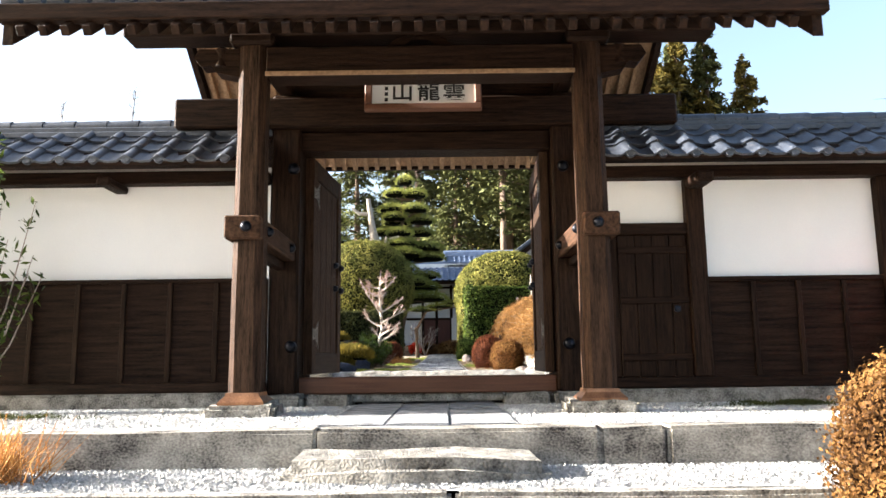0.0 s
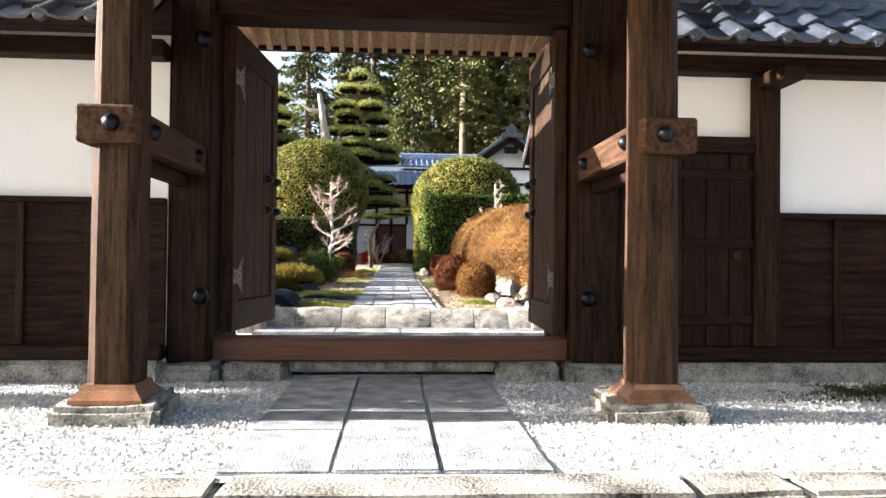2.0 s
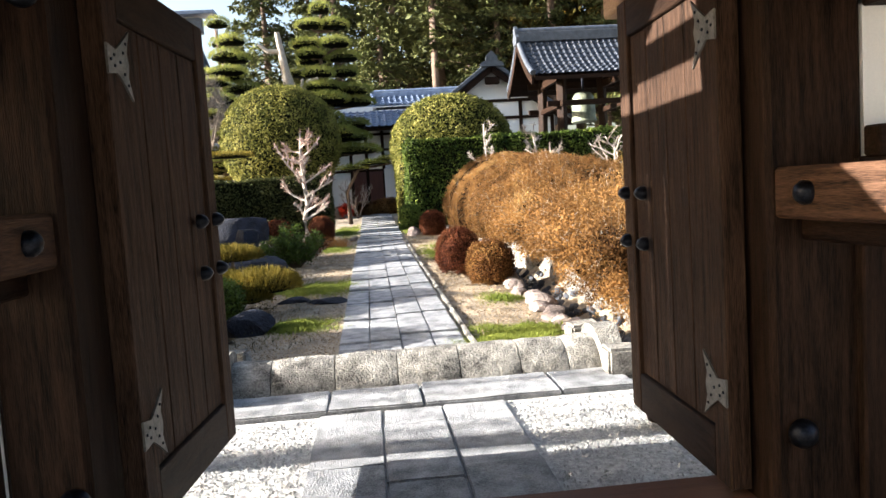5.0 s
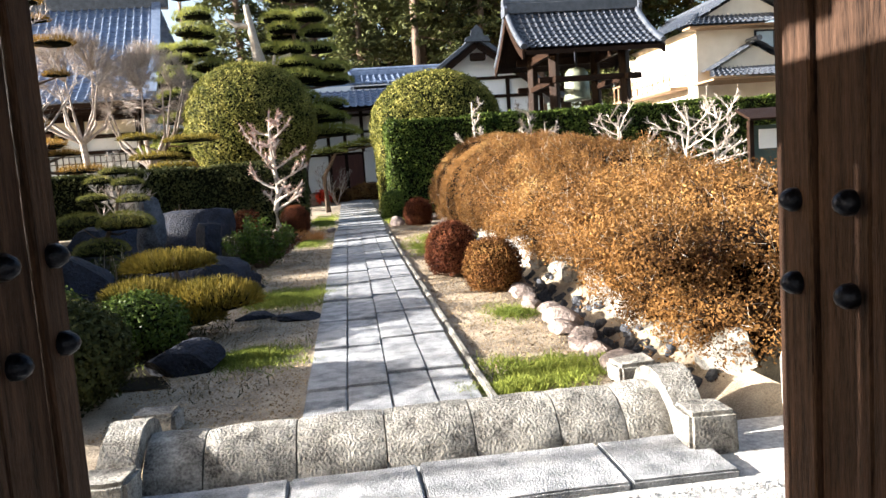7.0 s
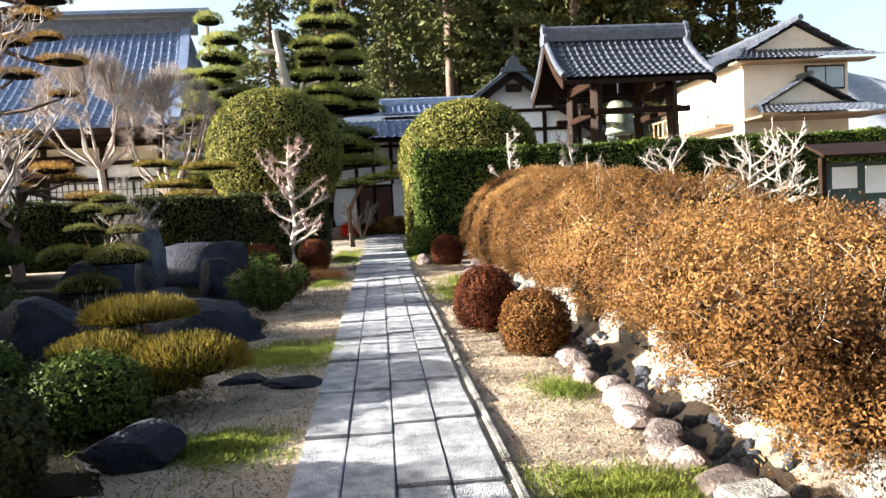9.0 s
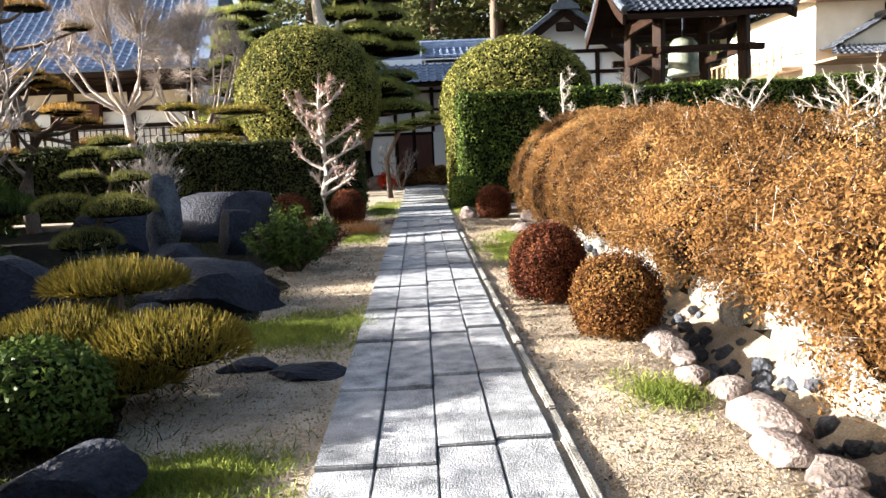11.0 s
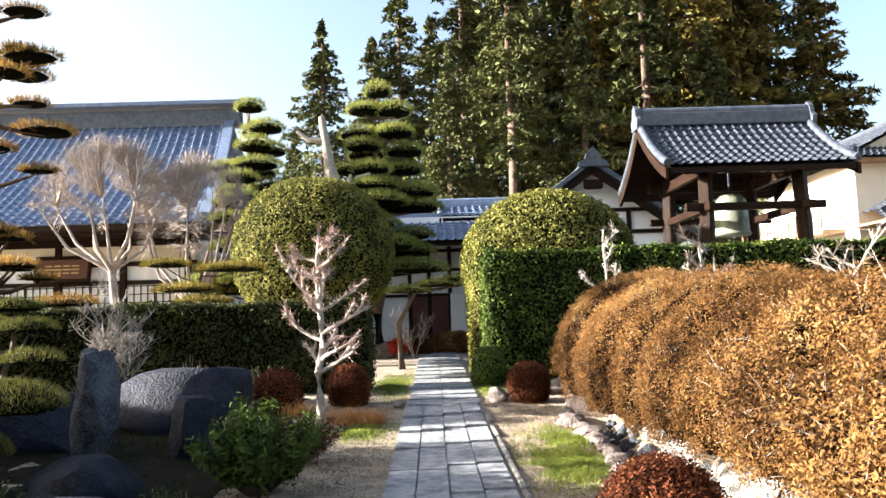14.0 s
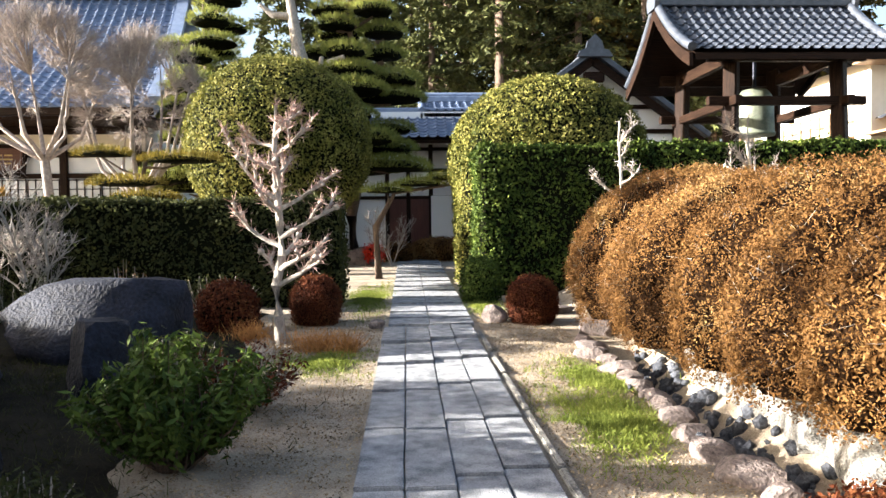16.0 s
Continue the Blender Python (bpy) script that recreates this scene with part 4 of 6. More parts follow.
# ---- garden shrubs ----
gz = ground_z
def sprig_hedge(name, label, lumps, leaf, core, clusters, per, size, twigs, west=3.9):
    """A clipped bank of mounds: rosettes of small leaves over a dark inside, with bare twigs showing through."""
    c0 = lumps[0][0]
    root = thing(name, label, "hedge", "", "", (c0[0], c0[1], ground_z(c0[1])))
    bm = bmesh.new()
    V, T = [], []
    for c, r, loose in lumps:
        rough_mound(bm, c, [max(0.02, q - 0.07 - 0.05 * loose) for q in r], -0.45, 2.0, 0.03, 2.0, 3)
        area = 4 * math.pi * (((r[0] * r[1]) ** 1.6 + (r[0] * r[2]) ** 1.6 + (r[1] * r[2]) ** 1.6) / 3) ** (1 / 1.6)
        P, N = mound_points(c, r, int(area * clusters), -0.45)
        inside = np.zeros(len(P), bool)
        for c2, r2, _ in lumps:
            if c2 is not c and abs(c2[1] - c[1]) < 2.5:
                inside |= (((P - np.array(c2)) / np.array(r2)) ** 2).sum(1) < 0.80
        sel = (P[:, 0] < west) & ~inside & (P[:, 2] > 1.25)
        P, N = P[sel], N[sel]
        wob = np.sin(P[:, 0] * 11 + 2 * np.sin(P[:, 1] * 7)) * np.sin(P[:, 1] * 10 + P[:, 2] * 9) + 0.9 * np.sin(P[:, 0] * 26 + P[:, 2] * 29) * np.sin(P[:, 1] * 27)
        P = P + N * (wob[:, None] * (0.022 + 0.055 * loose) + rng.normal(size=(len(P), 1)) * (0.012 + 0.035 * loose))
        Q = np.repeat(P, per, 0) + rng.normal(size=(len(P) * per, 3)) * (0.018 + 0.012 * loose)
        D = unit(np.repeat(N + rng.normal(size=N.shape) * 0.45, per, 0))
        V.append(leaves(Q, D, size * (1 + 0.25 * loose), 0.55, 0.42))
        k = int(len(P) * twigs * (0.3 + loose))
        t = rng.integers(0, len(P), k)
        T.append(blades(P[t] - N[t] * 0.14, N[t] + rng.normal(size=(k, 3)) * 0.7, 0.20, 0.0026))
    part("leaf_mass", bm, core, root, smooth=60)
    quads_object("foliage", np.concatenate(V), leaf, root)
    tagged(quads_object("twig_spray", np.concatenate(T), BARK_PALE, root), kind="stuff")
    return root


lumps = []
hr = random.Random(11)
y = 10.9
while y < 22.3:
    far = min(1, max(0, (y - 14.5) / 1.5))
    ry = hr.uniform(0.72, 0.85) * (1 - far) + hr.uniform(0.50, 0.60) * far
    top = float(np.interp(y, (10.9, 12, 13.5, 16, 22), (2.22, 2.46, 2.55, 2.98, 3.34))) + hr.uniform(-0.05, 0.05)
    zc = gz(y) + 0.70
    lumps.append(((3.0 - (0.14 if y > 17 else 0) + hr.uniform(-0.08, 0.08), y, zc), (1.36 + hr.uniform(-0.1, 0.08), ry, top - zc), 1 - far * 0.85))
    lumps.append(((3.5, y + ry * 0.8, zc - 0.05), (1.1, 0.40, (top - zc) * 0.55), 0.6))
    y += ry * (1.62 if far > 0.5 else 1.75)
for c, r in (((2.95, 10.75, 1.55), (1.12, 0.72, 0.55)), ((2.62, 12.0, 1.72), (0.95, 0.55, 0.5)), ((2.5, 11.3, 1.6), (0.8, 0.5, 0.48)), ((2.75, 13.3, 1.95), (1.05, 0.5, 0.52)), ((2.55, 14.6, 1.8), (0.85, 0.5, 0.5))):
    lumps.append((c, r, 1.0))
for k in range(46):
    yy = hr.uniform(10.6, 16.5)
    a = hr.uniform(-0.25, 1.25)
    tt = float(np.interp(yy, (10.9, 12, 13.5, 16, 22), (2.22, 2.46, 2.55, 2.98, 3.34)))
    w = hr.uniform(0.22, 0.40)
    lumps.append(((3.0 - 1.22 * math.cos(a), yy, gz(yy) + 0.70 + (tt - gz(yy) - 0.74) * math.sin(a) - 0.6 * w * max(0, math.sin(a))), (w, w * 1.1, w * 0.72), 1.0))
sprig_hedge("azalea_hedge", "billowing clipped azalea hedge in brown winter leaf", lumps, L_BROWN, CORE_BR, 520, 8, 0.0112, 0.12)
for c, r, lab, leaf in (((0.95, 15.3, gz(15) + 0.28), (0.32, 0.32, 0.36), "round russet azalea ball beside the path", L_RED),
                        ((1.22, 14.0, gz(14) + 0.22), (0.30, 0.29, 0.31), "round golden-brown azalea ball beside the path", L_BALL),
                        ((1.22, 22.8, gz(22.8) + 0.22), (0.31, 0.3, 0.34), "small round rust-red azalea beside the path", L_RED),
                        ((-1.55, 23.0, gz(23) + 0.22), (0.31, 0.3, 0.36), "small round dark red azalea under the bare tree", L_RED)):
    clipped_shrub("round_azalea", lab, [(c, r, 2.2)], leaf, CORE_BR, 15000, 0.0105, "clipped azalea balls", low=-0.75, fuzz=0.02, uneven=0.012)
clipped_shrub("dome_shrub", "huge clipped dome evergreen with olive leaves", [((2.38, 27.7, 3.9), (1.90, 1.5, 1.64), 2.1), ((2.0, 27.65, 2.75), (1.40, 1.4, 2.1), 4.0)], L_DOME, CORE, 1000, 0.032, low=-0.8, category="clipped tree")
box_hedge("green_hedge", "long straight clipped dark green hedge", 0.84, 14.0, 25.5, 26.7, gz(25.5), 4.02, L_HEDGE, CORE, 1000, 0.036, slope=0.005)
box_hedge("dark_hedge", "straight clipped dark evergreen hedge with sunlit top", -10.5, -1.35, 24.5, 25.3, gz(24.5), 3.15, L_HEDGE_L, CORE, 1000, 0.034)
clipped_shrub("egg_tree", "egg-shaped clipped evergreen tree with olive leaves", [((-3.08, 29.6, 4.48), (1.93, 1.85, 1.84), 2.15)], L_DOME, CORE, 1000, 0.032, low=-0.85, category="clipped tree", stem=0.13)
clipped_shrub("low_azalea", "low wide brown azalea mound at the path's end", [((0.55, 33.2, gz(33.2) + 0.2), (0.85, 0.5, 0.35), 2.3)], L_BROWN, CORE_BR, 2500, 0.025, low=-0.7)
clipped_shrub("low_azalea", "small brown azalea mound at the path's end", [((-0.55, 33.0, gz(33) + 0.15), (0.4, 0.4, 0.3), 2.2)], L_BROWN, CORE_BR, 2500, 0.025, low=-0.7)
clipped_shrub("red_bush", "small bush with bright red leaves", [((-1.2, 32.0, gz(32) + 0.25), (0.22, 0.2, 0.22), 2)], L_BERRY, CORE_BR, 2500, 0.03, low=-0.8, fuzz=0.06)
clipped_shrub("low_evergreen", "small clipped evergreen at the foot of the hedge", [((0.78, 25.0, gz(25) + 0.2), (0.28, 0.35, 0.42), 3)], L_HEDGE, CORE, 3500, 0.025, low=-0.8)
# dark clipped shrubs of the shaded bed
for c, r, lab, leaf, sz in (((-2.12, 12.4, gz(12) + 0.22), (0.36, 0.34, 0.26), "small clipped box ball with sunlit crown", L_SHRUB, 0.018),
                            ((-3.3, 12.6, gz(12) + 0.30), (0.62, 0.55, 0.34), "broad clipped evergreen shrub in shade", L_SHRUB, 0.02),
                            ((-2.75, 11.0, gz(12) + 0.3), (0.9, 0.65, 0.42), "broad dark evergreen shrub in shade", L_HEDGE_L, 0.02),
                            ((-4.6, 15.6, gz(15) + 0.3), (0.7, 0.6, 0.42), "dark rounded evergreen shrub among boulders", L_HEDGE_L, 0.022),
                            ((-2.55, 22.5, gz(22) + 0.25), (0.35, 0.3, 0.34), "dark red azalea ball beside the boulders", L_RED, 0.02)):
    clipped_shrub("clipped_shrub", lab, [(c, r, 2.2)], leaf, CORE, 5000, sz, low=-0.7, fuzz=0.025)
clipped_shrub("azalea_bush", "sunlit orange-brown azalea bush beside the steps", [((2.02, 3.05, 1.12), (0.42, 0.42, 0.42), 2.1), ((2.2, 2.7, 1.0), (0.4, 0.4, 0.36), 2.1)], L_BROWN, CORE_BR, 12000, 0.011, low=-0.9, fuzz=0.03)


# ---- loose shrubs, grass and ferns ----
def loose_shrub(name, label, c, r, stems, leaf, count, size, category="shrub", bark=BARK_TWIG):
    """Upright stems with leaves in whorls towards their tips."""
    root = thing(name, label, category, "", "", c)
    bm = bmesh.new()
    P = []
    for k in range(stems):
        a = rng.uniform(0, 2 * math.pi)
        q = math.sqrt(rng.uniform(0, 1))
        tip = np.array([c[0] + r[0] * q * math.cos(a), c[1] + r[1] * q * math.sin(a), c[2] + r[2] * (1 - 0.45 * q * q) * rng.uniform(0.75, 1.1)])
        base = np.array([c[0] + 0.15 * r[0] * math.cos(a), c[1] + 0.15 * r[1] * math.sin(a), c[2] - 0.03])
        mid = base * 0.5 + tip * 0.5 + np.array([0.1 * r[0] * math.cos(a), 0.1 * r[1] * math.sin(a), 0])
        tube(bm, [base, mid, tip], [0.010, 0.007, 0.003], 4, False)
        u = rng.uniform(0.25, 1.03, (count, 1))
        P.append(base * (1 - u) ** 2 + 2 * mid * u * (1 - u) + tip * u ** 2 + rng.normal(size=(count, 3)) * size * 0.7)
    part("stem", bm, bark, root, smooth=60)
    P = np.concatenate(P)
    N = unit((P - np.array(c)) / np.array(r) + np.array([0, 0, 0.6]))
    quads_object("foliage", leaves(P, N, size, 0.8, 0.32), leaf, root)
    return root


loose_shrub("evergreen_shrub", "loose glossy green shrub beside the path", (-1.72, 17.7, gz(17.7)), (0.60, 0.48, 0.74), 64, L_SHRUB, 120, 0.036, bark=BARK)
loose_shrub("russet_shrub", "low russet-leaved shrub behind the green one", (-1.62, 18.9, gz(18.9)), (0.5, 0.4, 0.5), 40, L_RED, 40, 0.026)
loose_shrub("dry_shrub", "dry brown upright twigs before the hedge", (-4.1, 23.6, gz(23.6)), (0.35, 0.3, 0.75), 40, L_STRAW, 12, 0.02)
loose_shrub("overhanging_shrub", "sparse green-leaved branches beside the steps", (-3.95, 6.1, 1.14), (0.72, 0.35, 2.3), 44, L_SHRUB, 40, 0.05)


def tuft_patch(name, label, c, r, count, length, leaf, category="grass", flat=0.35):
    """A patch of short arching blades on the ground."""
    q = np.minimum(1.5, np.abs(rng.normal(size=count)) * 0.55 + 0.25 * rng.uniform(0, 1, count))
    a = rng.uniform(0, 2 * math.pi, count)
    edge = 1 + 0.28 * np.sin(3 * a + c[0]) + 0.15 * np.sin(7 * a + c[1])
    x, y = c[0] + r[0] * q * edge * np.cos(a), c[1] + r[1] * q * edge * np.sin(a)
    z = np.array([garden_height(u, v) for u, v in zip(x, y)]) + 0.03 * np.abs(np.sin(x * 7) * np.cos(y * 6)) + (c[2] if len(c) > 2 else 0)
    D = np.stack([rng.normal(size=count) * flat, rng.normal(size=count) * flat, np.full(count, 0.4)], 1)
    V = blades(np.stack([x, y, z - 0.01], 1), D, length, 0.0035)
    return tagged(quads_object(name, V, leaf), label, category, kind="stuff")


for c, r, n, lab in (((-1.22, 14.6), (0.6, 0.5), 14000, "flat patch of green grass beside the path"), ((-1.25, 11.9), (0.5, 0.3), 6000, "mossy sunlit grass beside the path"),
                     ((0.95, 10.75), (0.42, 0.35), 7000, "bright tufted grass beside the ridge stones"), ((0.65, 10.45), (0.3, 0.15), 2500, "thin grass at the path's edge"),
                     ((1.02, 18.4), (0.35, 0.75), 9000, "yellow-green grass strip beside the path"), ((1.3, 19.7), (0.4, 0.6), 7000, "green grass beside the ditch stones"),
                     ((-1.0, 25.4), (0.35, 1.6), 8000, "mossy grass strip beside the path"), ((-1.2, 20.6), (0.4, 0.5), 4000, "dry grass under the bare tree"),
                     ((0.75, 24.2), (0.25, 0.6), 3000, "thin grass at the hedge foot"), ((1.15, 12.7), (0.25, 0.3), 2000, "dry yellow grass beside the stones")):
    tuft_patch("grass_patch", lab, c, r, n, 0.05, L_GRASS)
for c, r, n in (((-1.35, 21.3), (0.35, 0.25), 500), ((-2.15, 22.0), (0.3, 0.25), 350), ((-1.0, 21.2), (0.15, 0.15), 250)):
    tuft_patch("dry_clump", "arching dry orange blades under the tree", c, r, n, 0.22, L_STRAW, "grass", 0.25)
q = tuft_patch("dry_clump", "dry orange grass tuft beside the steps", (-2.3, 4.0, 0.94 - garden_height(-2.3, 4.0)), (0.22, 0.2), 500, 0.28, L_STRAW, "grass", 0.3)


for c, r, n in (((-2.6, 13.0), (1.0, 1.4), 9000), ((-2.8, 16.6), (1.1, 1.6), 9000), ((-3.0, 20.5), (1.3, 2.0), 9000), ((-5.0, 14), (1.2, 3), 7000)):
    tuft_patch("bed_moss", "dark moss and small ferns under the shrubs", c, r, n, 0.06, L_HEDGE_L, "moss", 0.4)
for c, r, n, sz in (((-2.9, 14.2), (0.35, 0.3, 0.32), 26, 0.03), ((-3.5, 16.4), (0.5, 0.4, 0.5), 34, 0.035), ((-2.2, 17.0), (0.3, 0.25, 0.25), 22, 0.025), ((-2.4, 20.3), (0.4, 0.35, 0.35), 28, 0.03), ((-3.0, 23.7), (0.7, 0.3, 0.55), 40, 0.03), ((-5.2, 22.8), (0.8, 0.5, 0.6), 44, 0.03), ((-1.75, 24.1), (0.3, 0.25, 0.5), 26, 0.028)):
    loose_shrub("bed_shrub", "dark small-leaved shrub in the shaded bed", (c[0], c[1], garden_height(*c)), r, n, L_HEDGE_L, 40, sz)


# ---- low tiered pines ----
def needle_pad(c, r, n, length):
    """Points and directions of needles over the top of a flat pad."""
    P, N = mound_points(c, r, n, -0.15)
    D = N + np.array([0, 0, 0.7]) + rng.normal(size=P.shape) * 0.45
    return blades(P - N * 0.02, D, length, length * 0.055)


def cloud_pine(name, label, base, trunk, pads, length=0.09, density=900, leaf=None, bark=None, r0=0.12, category="pine tree"):
    """A trained pine: a bent trunk, limbs and flat needle pads. pads: centre and half-sizes."""
    root = thing(name, label, category, "", "", base)
    bm = bmesh.new()
    n = len(trunk)
    tube(bm, trunk, [r0 * (1 - 0.75 * k / (n - 1)) for k in range(n)], 10)
    part("trunk", bm, bark or BARK, root, smooth=60)
    tv = [Vector(p) for p in trunk]
    for c, r in pads:
        cv = Vector(c)
        near = min((a.lerp(b, f) for a, b in zip(tv, tv[1:]) for f in (0, 0.25, 0.5, 0.75, 1)), key=lambda p: (p - cv + Vector((0, 0, 0.25))).length)
        bm = bmesh.new()
        mid = near.lerp(cv, 0.5) + Vector((0, 0, -0.08))
        tube(bm, [near, mid, cv + Vector((0, 0, -r[2] * 0.4))], [r0 * 0.35, r0 * 0.26, r0 * 0.12], 6)
        part("limb", bm, bark or BARK, root, smooth=60)
        # dark body under the needles, with their shade in its colour
        bm = bmesh.new()
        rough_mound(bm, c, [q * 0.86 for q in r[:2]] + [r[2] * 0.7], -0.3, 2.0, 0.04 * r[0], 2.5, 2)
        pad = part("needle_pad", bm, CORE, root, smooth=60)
        o = quads_object("needle_tuft", needle_pad(c, r, int(4.5 * r[0] * r[1] * density) + 250, length), leaf or L_PINE)
        o.parent = pad
        pad["label"] = "flat pad of needles"
    return root


def tiers(x, y, z0, z1, r_low, r_top, n, seed, rz=0.16):
    """Pads of a layered crown."""
    g = random.Random(seed)
    out = []
    for k in range(n):
        u = k / (n - 1)
        rr = r_low + (r_top - r_low) * u
        z = z0 + (z1 - z0) * u
        for q in range(3 if u < 0.75 else (2 if u < 0.95 else 1)):
            a = g.uniform(0, 2 * math.pi) if q == 0 else a + 2.1 + g.uniform(-0.4, 0.4)
            d = rr * (0.62 if u < 0.95 else 0.0) * g.uniform(0.8, 1.15)
            s = rr * g.uniform(0.5, 0.68)
            out.append(((x + d * math.cos(a), y + d * math.sin(a), z + g.uniform(-0.12, 0.12)), (s, s * 0.9, rz * g.uniform(0.8, 1.2))))
    return out


def bent(x, y, z0, z1, seed, sway=0.25, n=6):
    g = random.Random(seed)
    return [(x + (g.uniform(-sway, sway) if 0 < k < n else 0), y + (g.uniform(-sway, sway) if 0 < k < n else 0), z0 + (z1 - z0) * k / n) for k in range(n + 1)]


cloud_pine("layered_pine", "tall layered garden pine with flat sunlit pads", (-1.65, 33, gz(33)), bent(-1.65, 33, gz(33) - 0.1, 9.4, 1), tiers(-1.65, 33, 4.2, 9.5, 1.65, 0.8, 10, 3, 0.3), 0.13, 520, r0=0.17)
cloud_pine("layered_pine", "layered garden pine with yellow-green pads before the hall", (-5.5, 32.8, gz(32)), bent(-5.5, 32.8, gz(32) - 0.1, 9.0, 2), tiers(-5.4, 32.7, 3.8, 9.1, 1.6, 0.75, 10, 5, 0.28), 0.13, 520, r0=0.14)
cloud_pine("trained_pine", "low pine limb trained flat over the path", (-0.95, 28.6, gz(28)), [(-0.95, 28.6, gz(28) - 0.1), (-1.0, 28.5, 2.7), (-0.6, 28.3, 3.4), (0.6, 28.2, 3.55)], [((-0.75, 28.3, 3.42), (0.5, 0.35, 0.13)), ((-0.1, 28.2, 3.55), (0.5, 0.3, 0.12)), ((0.45, 28.2, 3.66), (0.42, 0.3, 0.12))], 0.1, 700, r0=0.09)
cloud_pine("low_pine", "spreading yellow-green pine boughs before the hall", (-5.0, 27.3, gz(27)), bent(-5.0, 27.3, gz(27) - 0.1, 4.4, 9, 0.2, 4), [((-5.4, 27.1, 3.55), (0.7, 0.4, 0.13)), ((-4.4, 27.0, 3.95), (0.75, 0.4, 0.14)), ((-4.9, 26.6, 3.25), (0.6, 0.4, 0.13)), ((-5.9, 27.3, 4.1), (0.5, 0.4, 0.12))], 0.1, 700, leaf=L_PINE_Y, r0=0.09)
tp = random.Random(21)
pads = []
for k in range(34):
    u = tp.random()
    a, d = tp.uniform(0, 6.28), (1.65 - 0.75 * u) * math.sqrt(tp.random())
    w = tp.uniform(0.22, 0.48)
    pads.append(((-7.25 + d * math.cos(a), 22.6 + d * math.sin(a), 3.2 + 5.1 * u - 0.1 * d), (w, w * tp.uniform(0.7, 1.0), w * 0.26)))
cloud_pine("tall_pine", "old open pine with orange-tinged pads beside the hall", (-7.25, 22.6, gz(22.6)), bent(-7.25, 22.6, gz(22.6) - 0.1, 8.3, 13, 0.3, 7), pads, 0.11, 420, leaf=L_PINE_O, r0=0.15)
# pines added at the edge of view to keep sun off the bed
for k, (x, y) in enumerate(((-6.6, 13.9), (-6.9, 15.6), (-7.0, 17.4), (-7.6, 19.3), (-9.6, 22.2))):
    top = (3.0, 3.0, 3.1, 3.5, 4.2)[k]
    cloud_pine("shade_pine", "broad pine added to block the sun from the garden bed", (x, y, gz(y)), bent(x, y, gz(y) - 0.1, top + 0.3, 17 + k, 0.3), tiers(x, y, 1.75, top, 1.6, 1.2, 4 if k < 3 else 6, 31 + k, 0.28), 0.14, 300, leaf=L_HEDGE, r0=0.18)
cloud_pine("dwarf_pine", "miniature cloud-pruned pine beside the standing stone", (-3.85, 17.5, gz(17.5)), [(-3.85, 17.5, gz(17.5) - 0.02), (-3.9, 17.45, 2.0), (-3.72, 17.45, 2.4), (-3.62, 17.45, 2.75)],
           [((-3.5, 17.42, 2.80), (0.24, 0.22, 0.10)), ((-3.92, 17.5, 2.85), (0.22, 0.2, 0.10)), ((-3.45, 17.4, 2.55), (0.24, 0.22, 0.11)), ((-4.03, 17.5, 2.60), (0.24, 0.2, 0.09)), ((-3.72, 17.6, 2.98), (0.24, 0.2, 0.09)), ((-3.55, 17.3, 2.2), (0.42, 0.36, 0.22)), ((-4.2, 17.4, 2.26), (0.38, 0.34, 0.17)), ((-3.9, 17.2, 1.85), (0.4, 0.3, 0.2))], 0.04, 3600, leaf=L_DOME, r0=0.05)
cloud_pine("spreading_pine", "low spreading pine with yellow-green tiers by the path", (-1.95, 13.3, gz(13)), [(-2.0, 13.3, gz(13) - 0.02), (-1.95, 13.2, gz(13) + 0.3), (-2.0, 13.3, gz(13) + 0.7)],
           [((-2.1, 13.5, gz(13) + 0.58), (0.42, 0.34, 0.13)), ((-2.25, 13.1, gz(13) + 0.36), (0.36, 0.32, 0.13)), ((-1.65, 13.0, gz(13) + 0.26), (0.46, 0.36, 0.2)), ((-1.95, 12.8, gz(13) + 0.16), (0.45, 0.3, 0.14))], 0.085, 4200, leaf=L_PINE_Y, r0=0.05)


# ---- boulders ----
def boulder(name, label, c, r, mat, group="", power=2.6, amount=0.34, sub=3, cuts=13):
    """A broken rock: a round body cut by flat planes, roughened."""
    g = random.Random(str(c))
    bm = bmesh.new()
    bmesh.ops.create_icosphere(bm, subdivisions=sub, radius=1)
    planes = [(Vector((g.gauss(0, 1), g.gauss(0, 1), g.gauss(0.2, 0.8))).normalized(), g.uniform(0.58, 0.88)) for _ in range(cuts)] + [(Vector((0, 0, 1)), 0.78)]
    for v in bm.verts:
        for n, d in planes:
            q = v.co.dot(n)
            if q > d:
                v.co -= n * (q - d)
        v.co *= 1.12
        v.co += v.co.normalized() * amount * 0.22 * (noise.noise(v.co * 3.1 + Vector(c)) + 0.5 * noise.noise(v.co * 7 + Vector(c)))
        v.co.z = max(v.co.z, -0.8)
        v.co = Vector(c) + Vector((v.co.x * r[0], v.co.y * r[1], v.co.z * r[2]))
    return solo(name, bm, mat, label, "rock", group, smooth=32)


